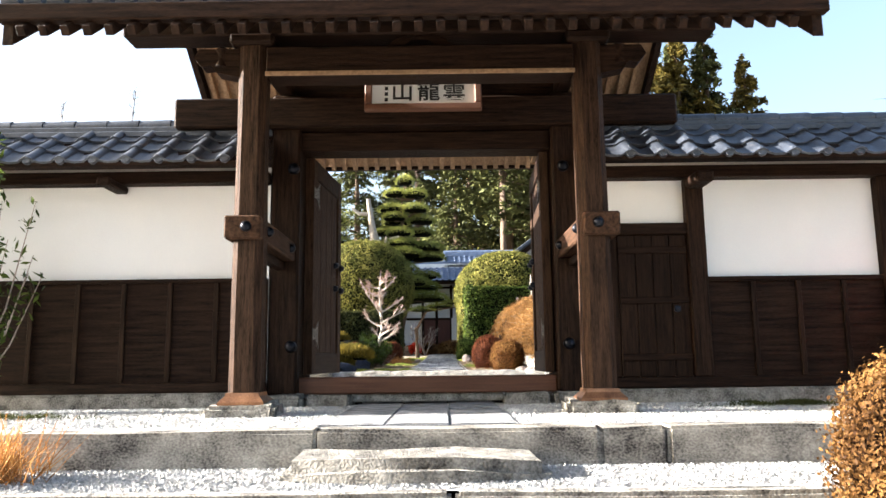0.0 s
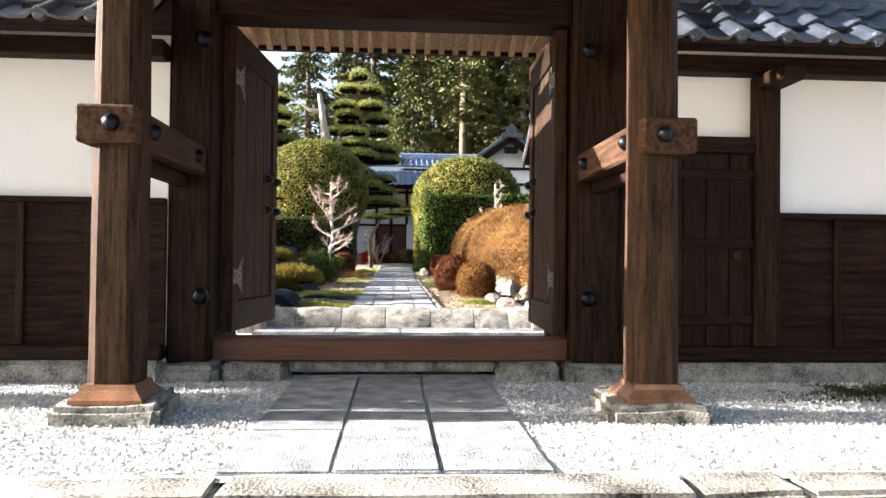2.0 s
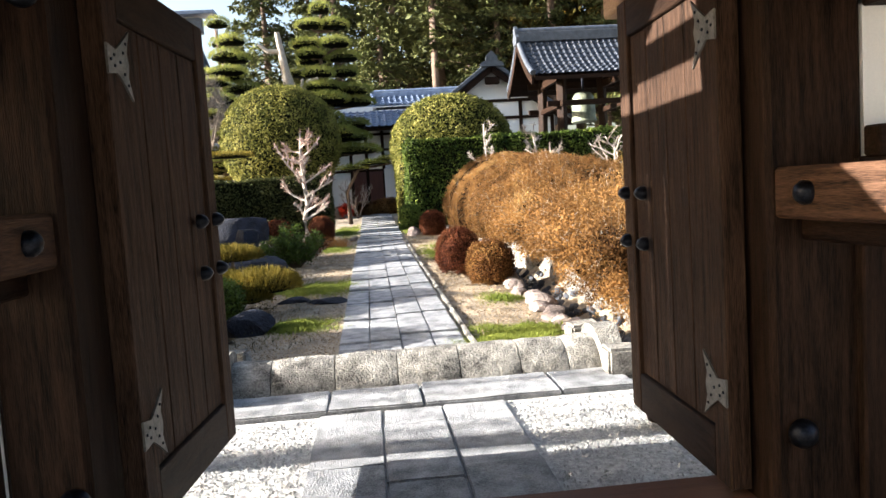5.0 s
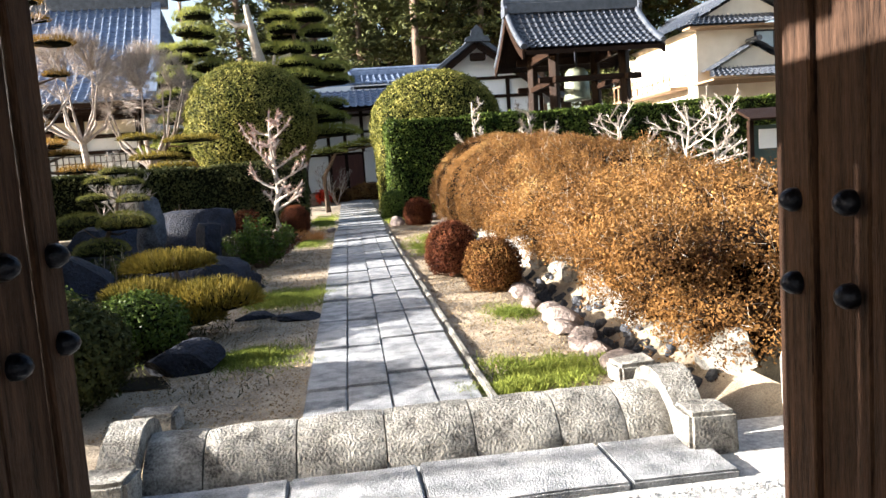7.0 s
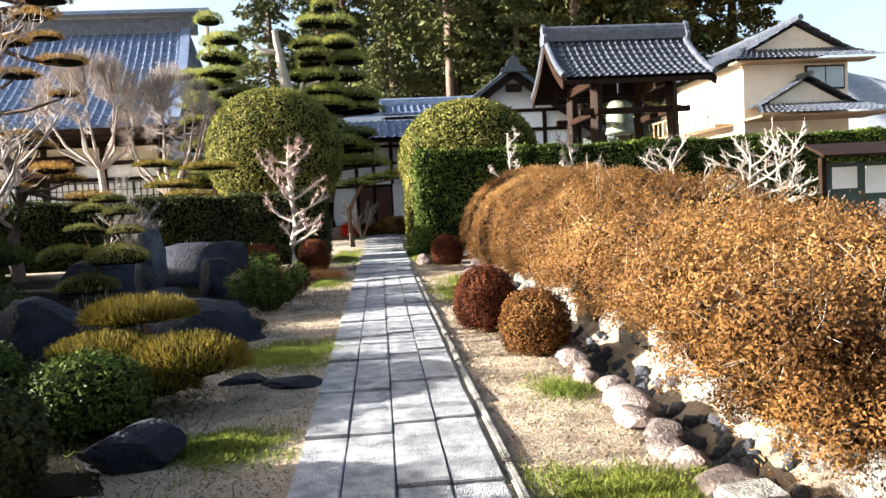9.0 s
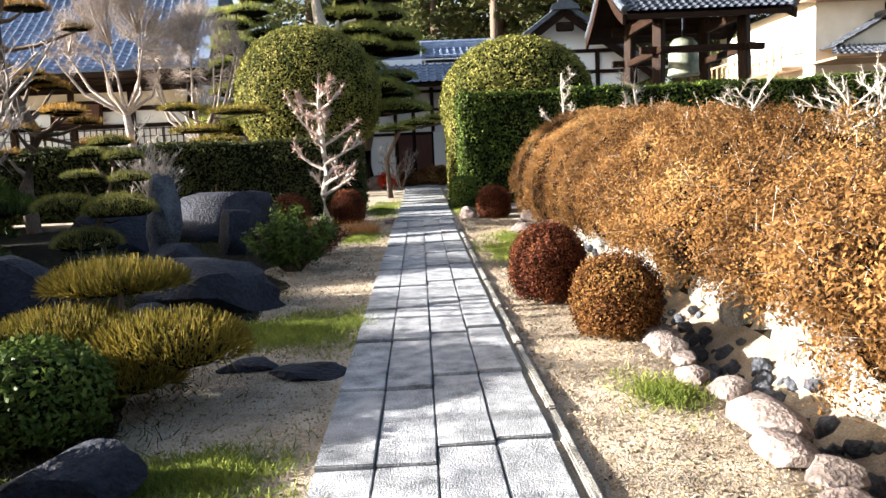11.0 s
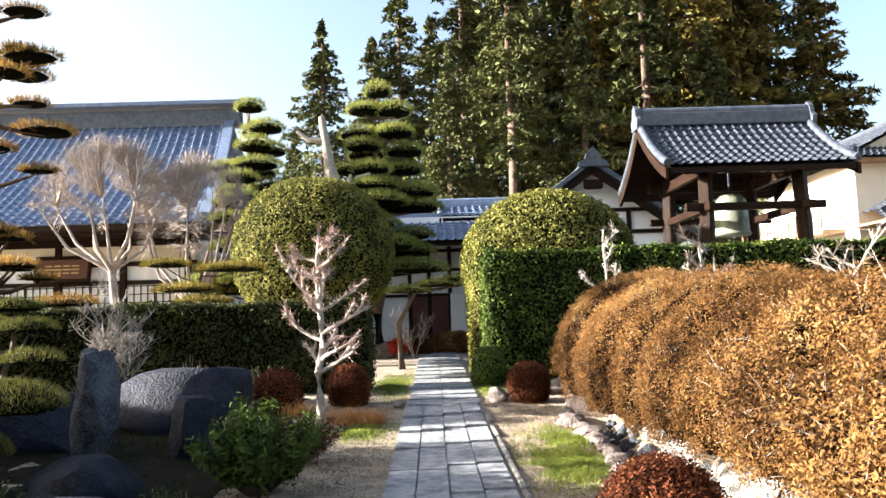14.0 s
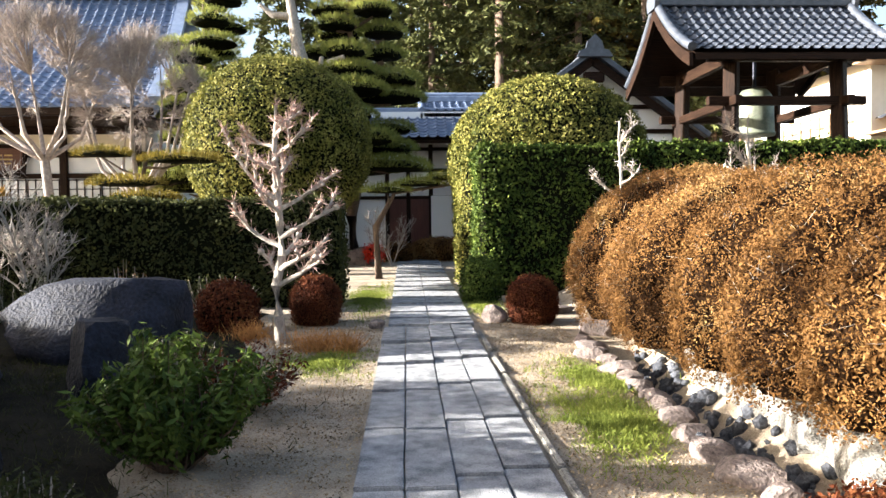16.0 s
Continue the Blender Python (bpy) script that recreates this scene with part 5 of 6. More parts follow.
for c, r, lab in (((-2.1, 15.65, gz(16) + 0.15), (0.72, 0.48, 0.32), "long flat-topped dark boulder in the bed"), ((-2.78, 19.3, gz(19) + 0.22), (0.27, 0.3, 0.46), "pointed dark boulder with a pale tip"),
                  ((-3.3, 20.9, gz(21) + 0.3), (0.95, 0.6, 0.55), "broad dark blue-grey boulder"), ((-4.5, 19.6, gz(19) + 0.25), (0.7, 0.5, 0.5), "dark boulder behind the dwarf pine"),
                  ((-3.0, 17.3, gz(17) + 0.15), (0.5, 0.4, 0.3), "dark boulder among shrubs"), ((-3.6, 15.0, gz(15) + 0.25), (0.5, 0.45, 0.42), "dark mossy boulder in shade"),
                  ((-4.0, 13.9, gz(14) + 0.2), (0.5, 0.4, 0.36), "dark boulder in deep shade"), ((-1.62, 11.75, gz(11) + 0.06), (0.28, 0.22, 0.17), "dark boulder beside the ridge stones"),
                  ((-1.33, 13.6, gz(13) - 0.01), (0.2, 0.14, 0.06), "flat dark stone set in the soil"), ((-0.92, 13.4, gz(13) - 0.015), (0.24, 0.2, 0.05), "flat grey stone set beside the path"),
                  ((-2.38, 14.8, gz(15) + 0.04), (0.26, 0.2, 0.18), "low broken rock before the long boulder"), ((-2.9, 16.8, gz(16) + 0.05), (0.35, 0.3, 0.2), "low dark boulder half sunk in soil"), ((-2.3, 14.7, gz(14) + 0.02), (0.35, 0.25, 0.14), "low dark boulder behind the pine")):
    boulder("boulder", lab, c, r, ROCK, "boulders of the bed")
boulder("standing_stone", "tall pale grey standing stone", (-3.66, 18.95, gz(19) + 0.55), (0.25, 0.2, 0.68), ROCK_GREY, power=3.2, amount=0.4)
for c, r, lab in (((0.75, 22.9, gz(23) + 0.06), (0.16, 0.14, 0.14), "pale rock beside the small azalea"), ((1.85, 21.9, gz(22) + 0.05), (0.28, 0.2, 0.17), "pale rock at the end of the ditch"),
                  ((-1.6, 32.2, gz(32) + 0.15), (0.4, 0.3, 0.3), "pale boulder at the path's end"), ((1.5, 23.6, gz(23) + 0.02), (0.5, 0.2, 0.08), "flat pale stone at the hedge foot"), ((-0.75, 22.6, gz(22) + 0.03), (0.1, 0.1, 0.08), "small pale rock at the path's edge")):
    boulder("rock", lab, c, r, ROCK_TAN)
er = random.Random(5)
y = 10.7
while y < 21.5:
    s = er.uniform(0.10, 0.2)
    boulder("edging_rock", "tan rock edging the dry ditch", (1.42 + er.uniform(-0.06, 0.06) + 0.02 * max(0, y - 16), y, gz(y) - 0.02), (s * er.uniform(0.8, 1.1), s * er.uniform(1.0, 1.4), s * er.uniform(0.45, 0.7)), ROCK_TAN, "ditch edging rocks", sub=2, amount=0.25)
    y += s * er.uniform(1.9, 2.6)
# retaining stones under the azalea hedge
y = 10.3
while y < 22.3:
    w = er.uniform(0.35, 0.7)
    xb = 2.02 + (0.12 if 13 < y < 15 else 0) + 0.1 * max(0, y - 18)
    boulder("retaining_stone", "pale lichened stone of the low retaining wall", (xb + 0.14, y + w / 2, gz(y) + 0.02), (0.2, w / 2 + 0.06, 0.26 * er.uniform(0.85, 1.1)), STONE, "retaining wall stones", 3.4, 0.3, 3, 14)
    y += w
for c, r in (((2.25, 9.6, 1.32), (0.36, 0.3, 0.34)), ((2.75, 9.2, 1.4), (0.3, 0.32, 0.42))):
    boulder("retaining_stone", "large pale stone where the wall ends", c, r, STONE, "retaining wall stones", 3.0, 0.2, 3)
# pebbles in the ditch
pv = []
bm = bmesh.new()
for k in range(800):
    y = er.uniform(10.4, 21)
    x = 1.75 + er.gauss(0, 0.13) + 0.02 * max(0, y - 16)
    s = er.uniform(0.025, 0.075)
    res = bmesh.ops.create_icosphere(bm, subdivisions=1, radius=1, matrix=Matrix.Translation((x, y, garden_height(x, y) + s * 0.3)) @ Euler((er.random() * 3, er.random() * 3, 0)).to_matrix().to_4x4() @ Matrix.Diagonal((s * 1.3, s, s * 0.7, 1)))
tagged(part("ditch_pebbles", bm, ROCK_GREY, smooth=60), "loose dark pebbles in the dry ditch", "pebbles", kind="stuff")
# fallen leaves and grit over the garden soil
LITTER = leaf_material("dry_leaf_litter", (0.05, 0.035, 0.02), (0.42, 0.31, 0.19), 4.0, 0.0, 0.9)
P = np.concatenate([rng.uniform((-1.9, 10.3, 0), (-0.69, 24, 0), (26000, 3)), rng.uniform((0.52, 10.3, 0), (1.5, 24, 0), (24000, 3))])
P[:, 2] = [garden_height(a, q) + 0.004 for a, q in P[:, :2]]
tagged(quads_object("leaf_litter", leaves(P, np.tile(np.array([0, 0, 1.0]), (len(P), 1)), 0.009, 0.5, 0.7), LITTER), "grit and tiny fallen leaves on the soil", "leaf litter", kind="stuff")
# crushed stone on the forecourt
def chips(name, label, x0, x1, y0, y1, z, n, skip):
    P = rng.uniform((x0, y0, 0), (x1, y1, 0), (n, 3))
    P = P[(P[:, 0] < skip[0]) | (P[:, 0] > skip[1])]
    P[:, 2] = z + 0.004
    N = np.tile(np.array([0, 0, 1.0]), (len(P), 1))
    tagged(quads_object(name, leaves(P, N, 0.0075, 0.9, 0.8), GRAVEL), label, "gravel", kind="stuff")


chips("gravel_chips", "loose angular gravel round the gate posts", -4.2, 4.2, 4.63, 6.6, 1.14, 60000, (-0.75, 0.49))
chips("gravel_chips", "loose angular gravel behind the sill", -2.2, 2.2, 7.1, 9.0, 1.18, 26000, (-0.75, 0.49))
chips("gravel_chips", "loose white gravel on the step", -3.6, 3.6, 3.63, 4.35, 0.937, 26000, (9, 9.1))
for c, r in (((2.85, 6.15), (0.55, 0.22)), ((-3.4, 5.6), (0.6, 0.2))):
    tuft_patch("moss_patch", "dark moss on the forecourt gravel", (c[0], c[1], 1.14 - 1.06), r, 5000, 0.03, L_HEDGE_L, "moss", 0.5)


# ---- bare trees ----
def bare_tree(name, label, base, height, seed, stems=1, spread=0.5, levels=5, r0=0.06, mat=BARK_PALE, twig=0, twig_len=0.25, twig_mat=None, lean=0.0, category="tree"):
    """A leader with side limbs that reach out and turn up, each with shorter limbs of its own; twig adds fine shoots."""
    g = random.Random(seed)
    root = thing(name, label, category, "", "", base)
    trunk_bm, limb_bm = bmesh.new(), bmesh.new()
    tips = []

    def limb(p, d, ln, r, lv):
        n = 5
        pts, rad = [p], [r]
        for k in range(n):
            d = (d + Vector((g.uniform(-1, 1), g.uniform(-1, 1), g.uniform(-0.25, 0.75))) * (0.1 if lv == levels and stems == 1 else 0.22)).normalized()
            pts.append(pts[-1] + d * ln / n)
            rad.append(max(0.004, r * (1 - 0.14 * (k + 1))))
        tube(trunk_bm if lv == levels else limb_bm, pts, rad, 8 if r > 0.03 else 5, False)
        if lv <= 1:
            tips.extend((q, d) for q in pts[1:])
        if lv <= 0:
            return
        count = 9 if lv == levels else 4
        for k in range(count):
            u = (0.24 if lv == levels else 0.25) + 0.62 * (k + g.uniform(0, 0.8)) / count
            i = min(n - 1, int(u * n))
            q = pts[i].lerp(pts[i + 1], u * n - i)
            a = 2.4 * k + g.uniform(-0.5, 0.5)
            side = Vector((math.cos(a), math.sin(a), g.uniform(0.15, 0.7))).normalized()
            nd = (d * (1 - spread) + side * (0.4 + spread)).normalized()
            limb(q, nd, ln * g.uniform(0.3, 0.5) * (1.25 - 0.6 * u), max(0.005, rad[i] * 0.55), lv - 1)
    for k in range(stems):
        a = 2 * math.pi * k / max(1, stems) + seed
        d = Vector((lean + (0.4 * math.cos(a) if stems > 1 else 0), 0.4 * math.sin(a) if stems > 1 else 0, 1)).normalized()
        limb(Vector(base) - Vector((0, 0, 0.06)), d, height * (1 if k == 0 else g.uniform(0.7, 0.95)), r0 / math.sqrt(stems), min(levels, 3))
    part("trunk", trunk_bm, mat, root, smooth=60)
    tagged(part("limb_network", limb_bm, mat, root, smooth=60), kind="stuff")
    if twig and tips:
        idx = rng.integers(0, len(tips), twig)
        P = np.array([tips[i][0] for i in idx])
        D = np.array([tips[i][1] for i in idx]) + rng.normal(size=(twig, 3)) * 0.6 + np.array([0, 0, 0.3])
        tagged(quads_object("twig_spray", blades(P, D, twig_len, 0.005), twig_mat or BARK_TWIG, root), kind="stuff")
    return root


def crown_tree(name, label, base, fork, centre, r, seed, limbs=60, twigs=9000, twig_len=0.28, r0=0.12):
    """A pollarded tree: a clear trunk, curving limbs and a dense dome of upright shoots."""
    g = random.Random(seed)
    root = thing(name, label, "tree", "", "", base)
    bm = bmesh.new()
    f = Vector(base) + Vector((g.uniform(-0.2, 0.2), 0, fork))
    tube(bm, [Vector(base) - Vector((0, 0, 0.06)), Vector(base).lerp(f, 0.5) + Vector((0.06, 0, 0)), f], [r0, r0 * 0.85, r0 * 0.8], 10, False)
    part("trunk", bm, BARK_TWIG, root, smooth=60)
    bm = bmesh.new()
    c = Vector(centre)
    tips = []
    mains = []
    for k in range(9):
        a = k * 2 * math.pi / 9 + g.uniform(-0.3, 0.3)
        w = 0.8 if k % 3 else 0.3
        t = c + Vector((r[0] * w * math.cos(a), r[1] * w * math.sin(a), r[2] * g.uniform(-0.45, 0.3)))
        m = f.lerp(t, 0.5) + Vector((0.25 * math.cos(a), 0.25 * math.sin(a), -0.1))
        tube(bm, [f, m, t], [r0 * 0.5, r0 * 0.34, r0 * 0.2], 7, False)
        mains.extend([m.lerp(t, q) for q in (0.2, 0.6, 1.0)])
    for k in range(limbs * 3):
        a, e = g.uniform(0, 2 * math.pi), g.uniform(-0.5, 1.5)
        d = Vector((math.cos(a) * math.cos(e) * r[0], math.sin(a) * math.cos(e) * r[1], math.sin(e) * r[2]))
        t = c + d * g.uniform(0.75, 0.95)
        s = min(mains, key=lambda q: (q - t).length)
        m = s.lerp(t, 0.5) + Vector((g.uniform(-0.1, 0.1), g.uniform(-0.1, 0.1), g.uniform(0, 0.12)))
        tube(bm, [s, m, t], [r0 * 0.15, r0 * 0.1, r0 * 0.05], 5, False)
        tips.extend([(m.lerp(t, q), d.normalized()) for q in (0.3, 0.7, 1.0)])
    tagged(part("limb_network", bm, BARK_TWIG, root, smooth=60), kind="stuff")
    idx = rng.integers(0, len(tips), twigs)
    P = np.array([tips[i][0] for i in idx]) + rng.normal(size=(twigs, 3)) * 0.05
    D = np.array([tips[i][1] for i in idx]) + rng.normal(size=(twigs, 3)) * 0.5 + np.array([0, 0, 0.3])
    tagged(quads_object("twig_spray", blades(P, D, twig_len, 0.004), BARK_TWIG, root), kind="stuff")
    return root


BARK_RED = material("reddish_winter_twigs", (0.20, 0.115, 0.095), (0.46, 0.31, 0.26), 14, 0.85, 0.4, 80)


def pollard(name, label, base, height, seed, limbs=12, reach=0.55, rise=0.7, r0=0.055, mat=BARK_PALE, shoots=13, shoot_len=0.11, shoot_mat=BARK_RED, group=""):
    """A hard-pruned small tree: a crooked leader, crooked rising limbs with knobbly ends and short shoots."""
    g = random.Random(seed)
    root = thing(name, label, "tree", group, "", base)
    b = Vector(base)
    lead = [b + Vector((g.uniform(-1, 1) * 0.04 * (0 < k < 8), g.uniform(-1, 1) * 0.04 * (0 < k < 8), height * k / 8 - 0.05)) for k in range(9)]
    bm = bmesh.new()
    tube(bm, lead, [r0 * (1 - 0.085 * k) for k in range(9)], 9)
    part("trunk", bm, mat, root, smooth=60)
    tips = [(lead[-1], Vector((0, 0, 1))), (lead[-2], Vector((0, 0, 1)))]
    bm = bmesh.new()

    def crooked(p, d, ln, r, depth):
        pts = [p]
        for k in range(4):
            d = (d + Vector((g.uniform(-1, 1), g.uniform(-1, 1), g.uniform(-0.3, 1.0) * rise)) * 0.42).normalized()
            pts.append(pts[-1] + d * ln / 4)
            if depth and k in (1, 2):
                e = (d + Vector((g.uniform(-1, 1), g.uniform(-1, 1), g.uniform(-0.2, 0.7)))).normalized()
                crooked(pts[-1], e, ln * g.uniform(0.4, 0.6), r * 0.62, depth - 1)
            tips.append((pts[-1], d))
        tube(bm, pts, [r, r * 0.86, r * 0.74, r * 0.66, r * 0.62], 6)
        q = pts[-1]
        tube(bm, [q - d * r, q - d * r * 0.2, q + d * r * 0.7, q + d * r * 1.2], [r * 0.6, r * 1.25, r * 1.1, r * 0.3], 6)
    for k in range(limbs):
        u = 0.22 + 0.72 * (k + g.uniform(0, 0.7)) / limbs
        i = min(7, int(u * 8))
        a = 2.4 * k + g.uniform(-0.5, 0.5)
        crooked(lead[i].lerp(lead[i + 1], u * 8 - i), Vector((math.cos(a), math.sin(a), 0.35)).normalized(), reach * g.uniform(0.7, 1.15) * (1.2 - 0.65 * u), r0 * (0.6 - 0.3 * u), 1)
    tagged(part("limb_network", bm, mat, root, smooth=60), kind="stuff")
    n = len(tips) * shoots
    P = np.repeat(np.array([q for q, _ in tips]), shoots, 0)
    D = np.repeat(np.array([d for _, d in tips]), shoots, 0) + rng.normal(size=(n, 3)) * 0.75 + np.array([0, 0, 0.25])
    tagged(quads_object("twig_spray", blades(P, D, shoot_len, 0.0045), shoot_mat, root), kind="stuff")
    return root


pollard("pollarded_tree", "pale bare pollarded tree with short knobbly shoots", (-1.79, 21.7, gz(21.7)), 2.65, 4, 17, 0.72, 0.7, 0.065)
crown_tree("crown_tree", "bare tree with a dense rounded crown of twigs", (-8.1, 30.0, gz(30)), 2.5, (-8.4, 30.0, 6.1), (1.85, 1.0, 1.5), 8)
crown_tree("crown_tree", "bare spreading tree with grey twigs before the hall", (-6.6, 30.6, gz(30)), 1.6, (-6.3, 30.6, 5.5), (1.6, 0.9, 1.8), 15)
bare_tree("bare_shrub", "small bare shrub with pinkish twigs above the hedge", (-5.3, 23.4, gz(23)), 1.9, 23, 3, 0.5, 3, 0.06, BARK_PALE, 900, 0.16)
bare_tree("bare_tree", "bare grey tree at the edge of the bed", (-6.0, 18.6, gz(18)), 4.6, 31, 2, 0.5, 3, 0.11, BARK_TWIG, 1800, 0.22)
for x, y, h, sd, n, rc in ((3.8, 22.3, 2.35, 41, 10, 0.5), (5.4, 21.1, 1.9, 43, 12, 1.05), (6.6, 20.4, 1.8, 47, 12, 1.1), (7.8, 21.6, 2.0, 53, 12, 1.1), (3.0, 25.0, 2.6, 59, 9, 0.75), (4.5, 23.6, 1.9, 61, 9, 0.7)):
    pollard("bare_shrub", "gnarled pale-barked bare shrub before the green hedge", (x, y, gz(y) + 0.2), h, sd, n, rc, 0.5, 0.05, BARK_PALE, 6, 0.12, BARK_TWIG, "bare shrubs before the hedge")
bare_tree("bare_shrub", "thin bare sapling at the path's end", (-0.75, 31.5, gz(31)), 1.4, 67, 3, 0.4, 2, 0.03, BARK_TWIG, 200, 0.15)
bare_tree("bare_tree", "bare tree with fine twigs beside the steps", (3.75, 5.2, 1.14), 3.0, 71, 1, 0.5, 3, 0.05, BARK_TWIG, 200, 0.2, lean=0.2)
for x, y, h in ((-7.9, 15.0, 5.6), (-6.5, 15.2, 5.9), (-6.85, 15.4, 4.6)):
    root = thing("slender_tree", "slender bare trunk rising behind the wall", "tree", "", "", (x, y, gz(y)))
    bm = bmesh.new()
    tube(bm, [(x, y, gz(y) - 0.05), (x + 0.05, y, gz(y) + h * 0.4), (x - 0.03, y, gz(y) + h * 0.75), (x + 0.04, y, gz(y) + h)], [0.05, 0.04, 0.03, 0.012], 7)
    part("trunk", bm, BARK_TWIG, root, smooth=60)
    P = np.array([[x, y, gz(y) + h * q] for q in rng.uniform(0.7, 1, 90)])
    tagged(quads_object("twig_spray", blades(P, rng.normal(size=(90, 3)) * 0.6 + np.array([0, 0, 0.7]), 0.22, 0.006), BARK_TWIG, root), kind="stuff")
# snag: dead forked trunk behind the egg tree
snag = thing("dead_snag", "pale dead forked trunk behind the clipped tree", "tree", "", "", (-2.9, 32, gz(32)))
for nm, pts, rad in (("trunk", [(-2.9, 32, gz(32) - 0.1), (-2.85, 32, 4.3), (-2.8, 32, 6.2), (-3.0, 32, 7.2), (-3.2, 32, 8.6)], [0.26, 0.24, 0.28, 0.16, 0.09]),
                     ("limb", [(-2.82, 32, 5.8), (-2.45, 31.9, 6.5), (-2.4, 31.9, 6.9)], [0.12, 0.09, 0.05]), ("limb", [(-3.1, 32, 7.9), (-3.6, 32, 7.95), (-3.9, 32, 8.2)], [0.1, 0.08, 0.05]),
                     ("limb", [(-2.85, 32, 5.7), (-3.5, 32, 6.3), (-3.85, 32, 6.7)], [0.12, 0.09, 0.05]), ("limb", [(-2.7, 32, 6.2), (-2.2, 32, 6.8), (-1.85, 31.9, 6.9)], [0.12, 0.09, 0.05])):
    bm = bmesh.new()
    tube(bm, pts, rad, 10)
    part(nm, bm, BARK_PALE, snag, smooth=60)


# ---- cedar grove behind the buildings ----
def cedar(name, label, h, r, seed, leaf, bare=0.2, branches=220, per=58, size=0.23, droop=0.35):
    """A conifer: a straight trunk and drooping branches, each a flat fan of sprays, of uneven reach."""
    g = np.random.default_rng(seed)
    root = thing(name, label, "tree", "cedar grove")
    bm = bmesh.new()
    tube(bm, [(0, 0, -0.3), (0.05, 0, h * 0.5), (0, 0, h * 0.99)], [r * 0.11, r * 0.075, 0.03], 8)
    part("trunk", bm, BARK, root, smooth=60)
    u = bare + (1 - bare) * g.uniform(0, 1, branches) ** 0.9
    a = g.uniform(0, 2 * math.pi, branches)
    lobe = 1 + 0.22 * np.sin(2 * a + 9 * u + seed) + 0.16 * np.sin(5 * a - 17 * u)
    reach = 1.42 * r * np.minimum(1, (1 - u) * 1.3 + 0.03) * lobe * g.uniform(0.55, 1.12, branches)
    low = np.clip((u - bare) / 0.18, 0.35, 1)
    reach *= low
    bm = bmesh.new()
    P, N = [], []
    for k in range(branches):
        out, side = np.array([math.cos(a[k]), math.sin(a[k]), 0]), np.array([-math.sin(a[k]), math.cos(a[k]), 0])
        n = int(per * (0.35 + reach[k] / r))
        t = g.uniform(0.18, 1, n) ** 0.8
        w = g.normal(size=n) * 0.24 * reach[k] * (1.15 - t) + g.normal(size=n) * 0.08
        z = u[k] * h - droop * reach[k] * t ** 1.3 + 0.10 * reach[k] * t ** 4 + g.normal(size=n) * 0.10 - 0.35 * np.abs(w)
        P.append(out * (t * reach[k])[:, None] + side * w[:, None] + np.stack([0 * z, 0 * z, z], 1))
        N.append(np.tile(np.array([0, 0, 1.0]) + 0.35 * out, (n, 1)))
        if k % 3 == 0:
            tube(bm, [(0, 0, u[k] * h), out * reach[k] * 0.5 + np.array([0, 0, u[k] * h - droop * reach[k] * 0.42]), out * reach[k] * 0.9 + np.array([0, 0, u[k] * h - droop * reach[k] * 0.82])], [0.05, 0.03, 0.01], 4, False)
    tagged(part("limb_network", bm, BARK, root, smooth=60), kind="stuff")
    quads_object("crown", leaves(np.concatenate(P), unit(np.concatenate(N)), size, 0.55, 0.34), leaf, root)
    return root


kinds = [cedar("cedar", "tall dark green cedar with a dense crown", 22, 3.5, 1, L_CEDAR), cedar("cedar", "tall cedar with drooping dark sprays", 24, 3.7, 2, L_CEDAR, 0.2),
         cedar("cedar", "tall cedar with bronze-toned foliage", 21, 3.8, 3, L_CEDAR_Y, 0.3), cedar("cedar", "tall open cedar with a bare lower trunk", 25, 2.9, 4, L_CEDAR, 0.35, 170)]
spots = ((-6.4, 55, 0, 0.86), (-1.8, 56, 1, 0.92), (2.2, 57, 3, 1.05), (5.0, 54, 0, 1.06), (7.6, 58, 1, 1.1), (10.2, 55, 2, 1.02), (13.0, 56, 0, 1.12), (15.4, 53, 2, 1.12), (18.4, 55, 2, 1.1), (21.0, 56, 0, 1.1), (23.6, 55, 2, 0.98),
         (0.2, 62, 0, 1.0), (3.6, 63, 1, 1.02), (6.8, 64, 0, 1.08), (10, 63, 3, 1.05), (13.6, 64, 0, 1.1), (17, 63, 1, 1.1), (-3.8, 61, 1, 0.85), (20.0, 62, 0, 1.1), (-9.0, 60, 0, 0.62), (-20, 70, 3, 0.62), (-27, 72, 3, 0.6), (-14.5, 66, 1, 0.55), (4.0, 48, 3, 0.8), (11.6, 50, 3, 0.95), (8.0, 49, 0, 0.7), (1.0, 50, 0, 0.7), (14.6, 49, 0, 0.66))
for k, (x, y, i, s) in enumerate(spots):
    s *= 1.1 if x > 1.5 else 1.0
    m = pose(x, y, gz(40), 0, 0, 47 * k) @ Matrix.Diagonal((s, s, s, 1))
    if k < 4:
        kinds[k].matrix_basis = pose(spots[k][0], spots[k][1], gz(40), 0, 0, 47 * k) @ Matrix.Diagonal((s, s, s, 1)) if i == k else pose(-30 - 6 * k, 75, gz(40)) @ Matrix.Diagonal((0.6, 0.6, 0.6, 1))
        if i == k:
            continue
    src = kinds[i]
    c = copy_thing(src, m)
    c.scale = (s, s, s)
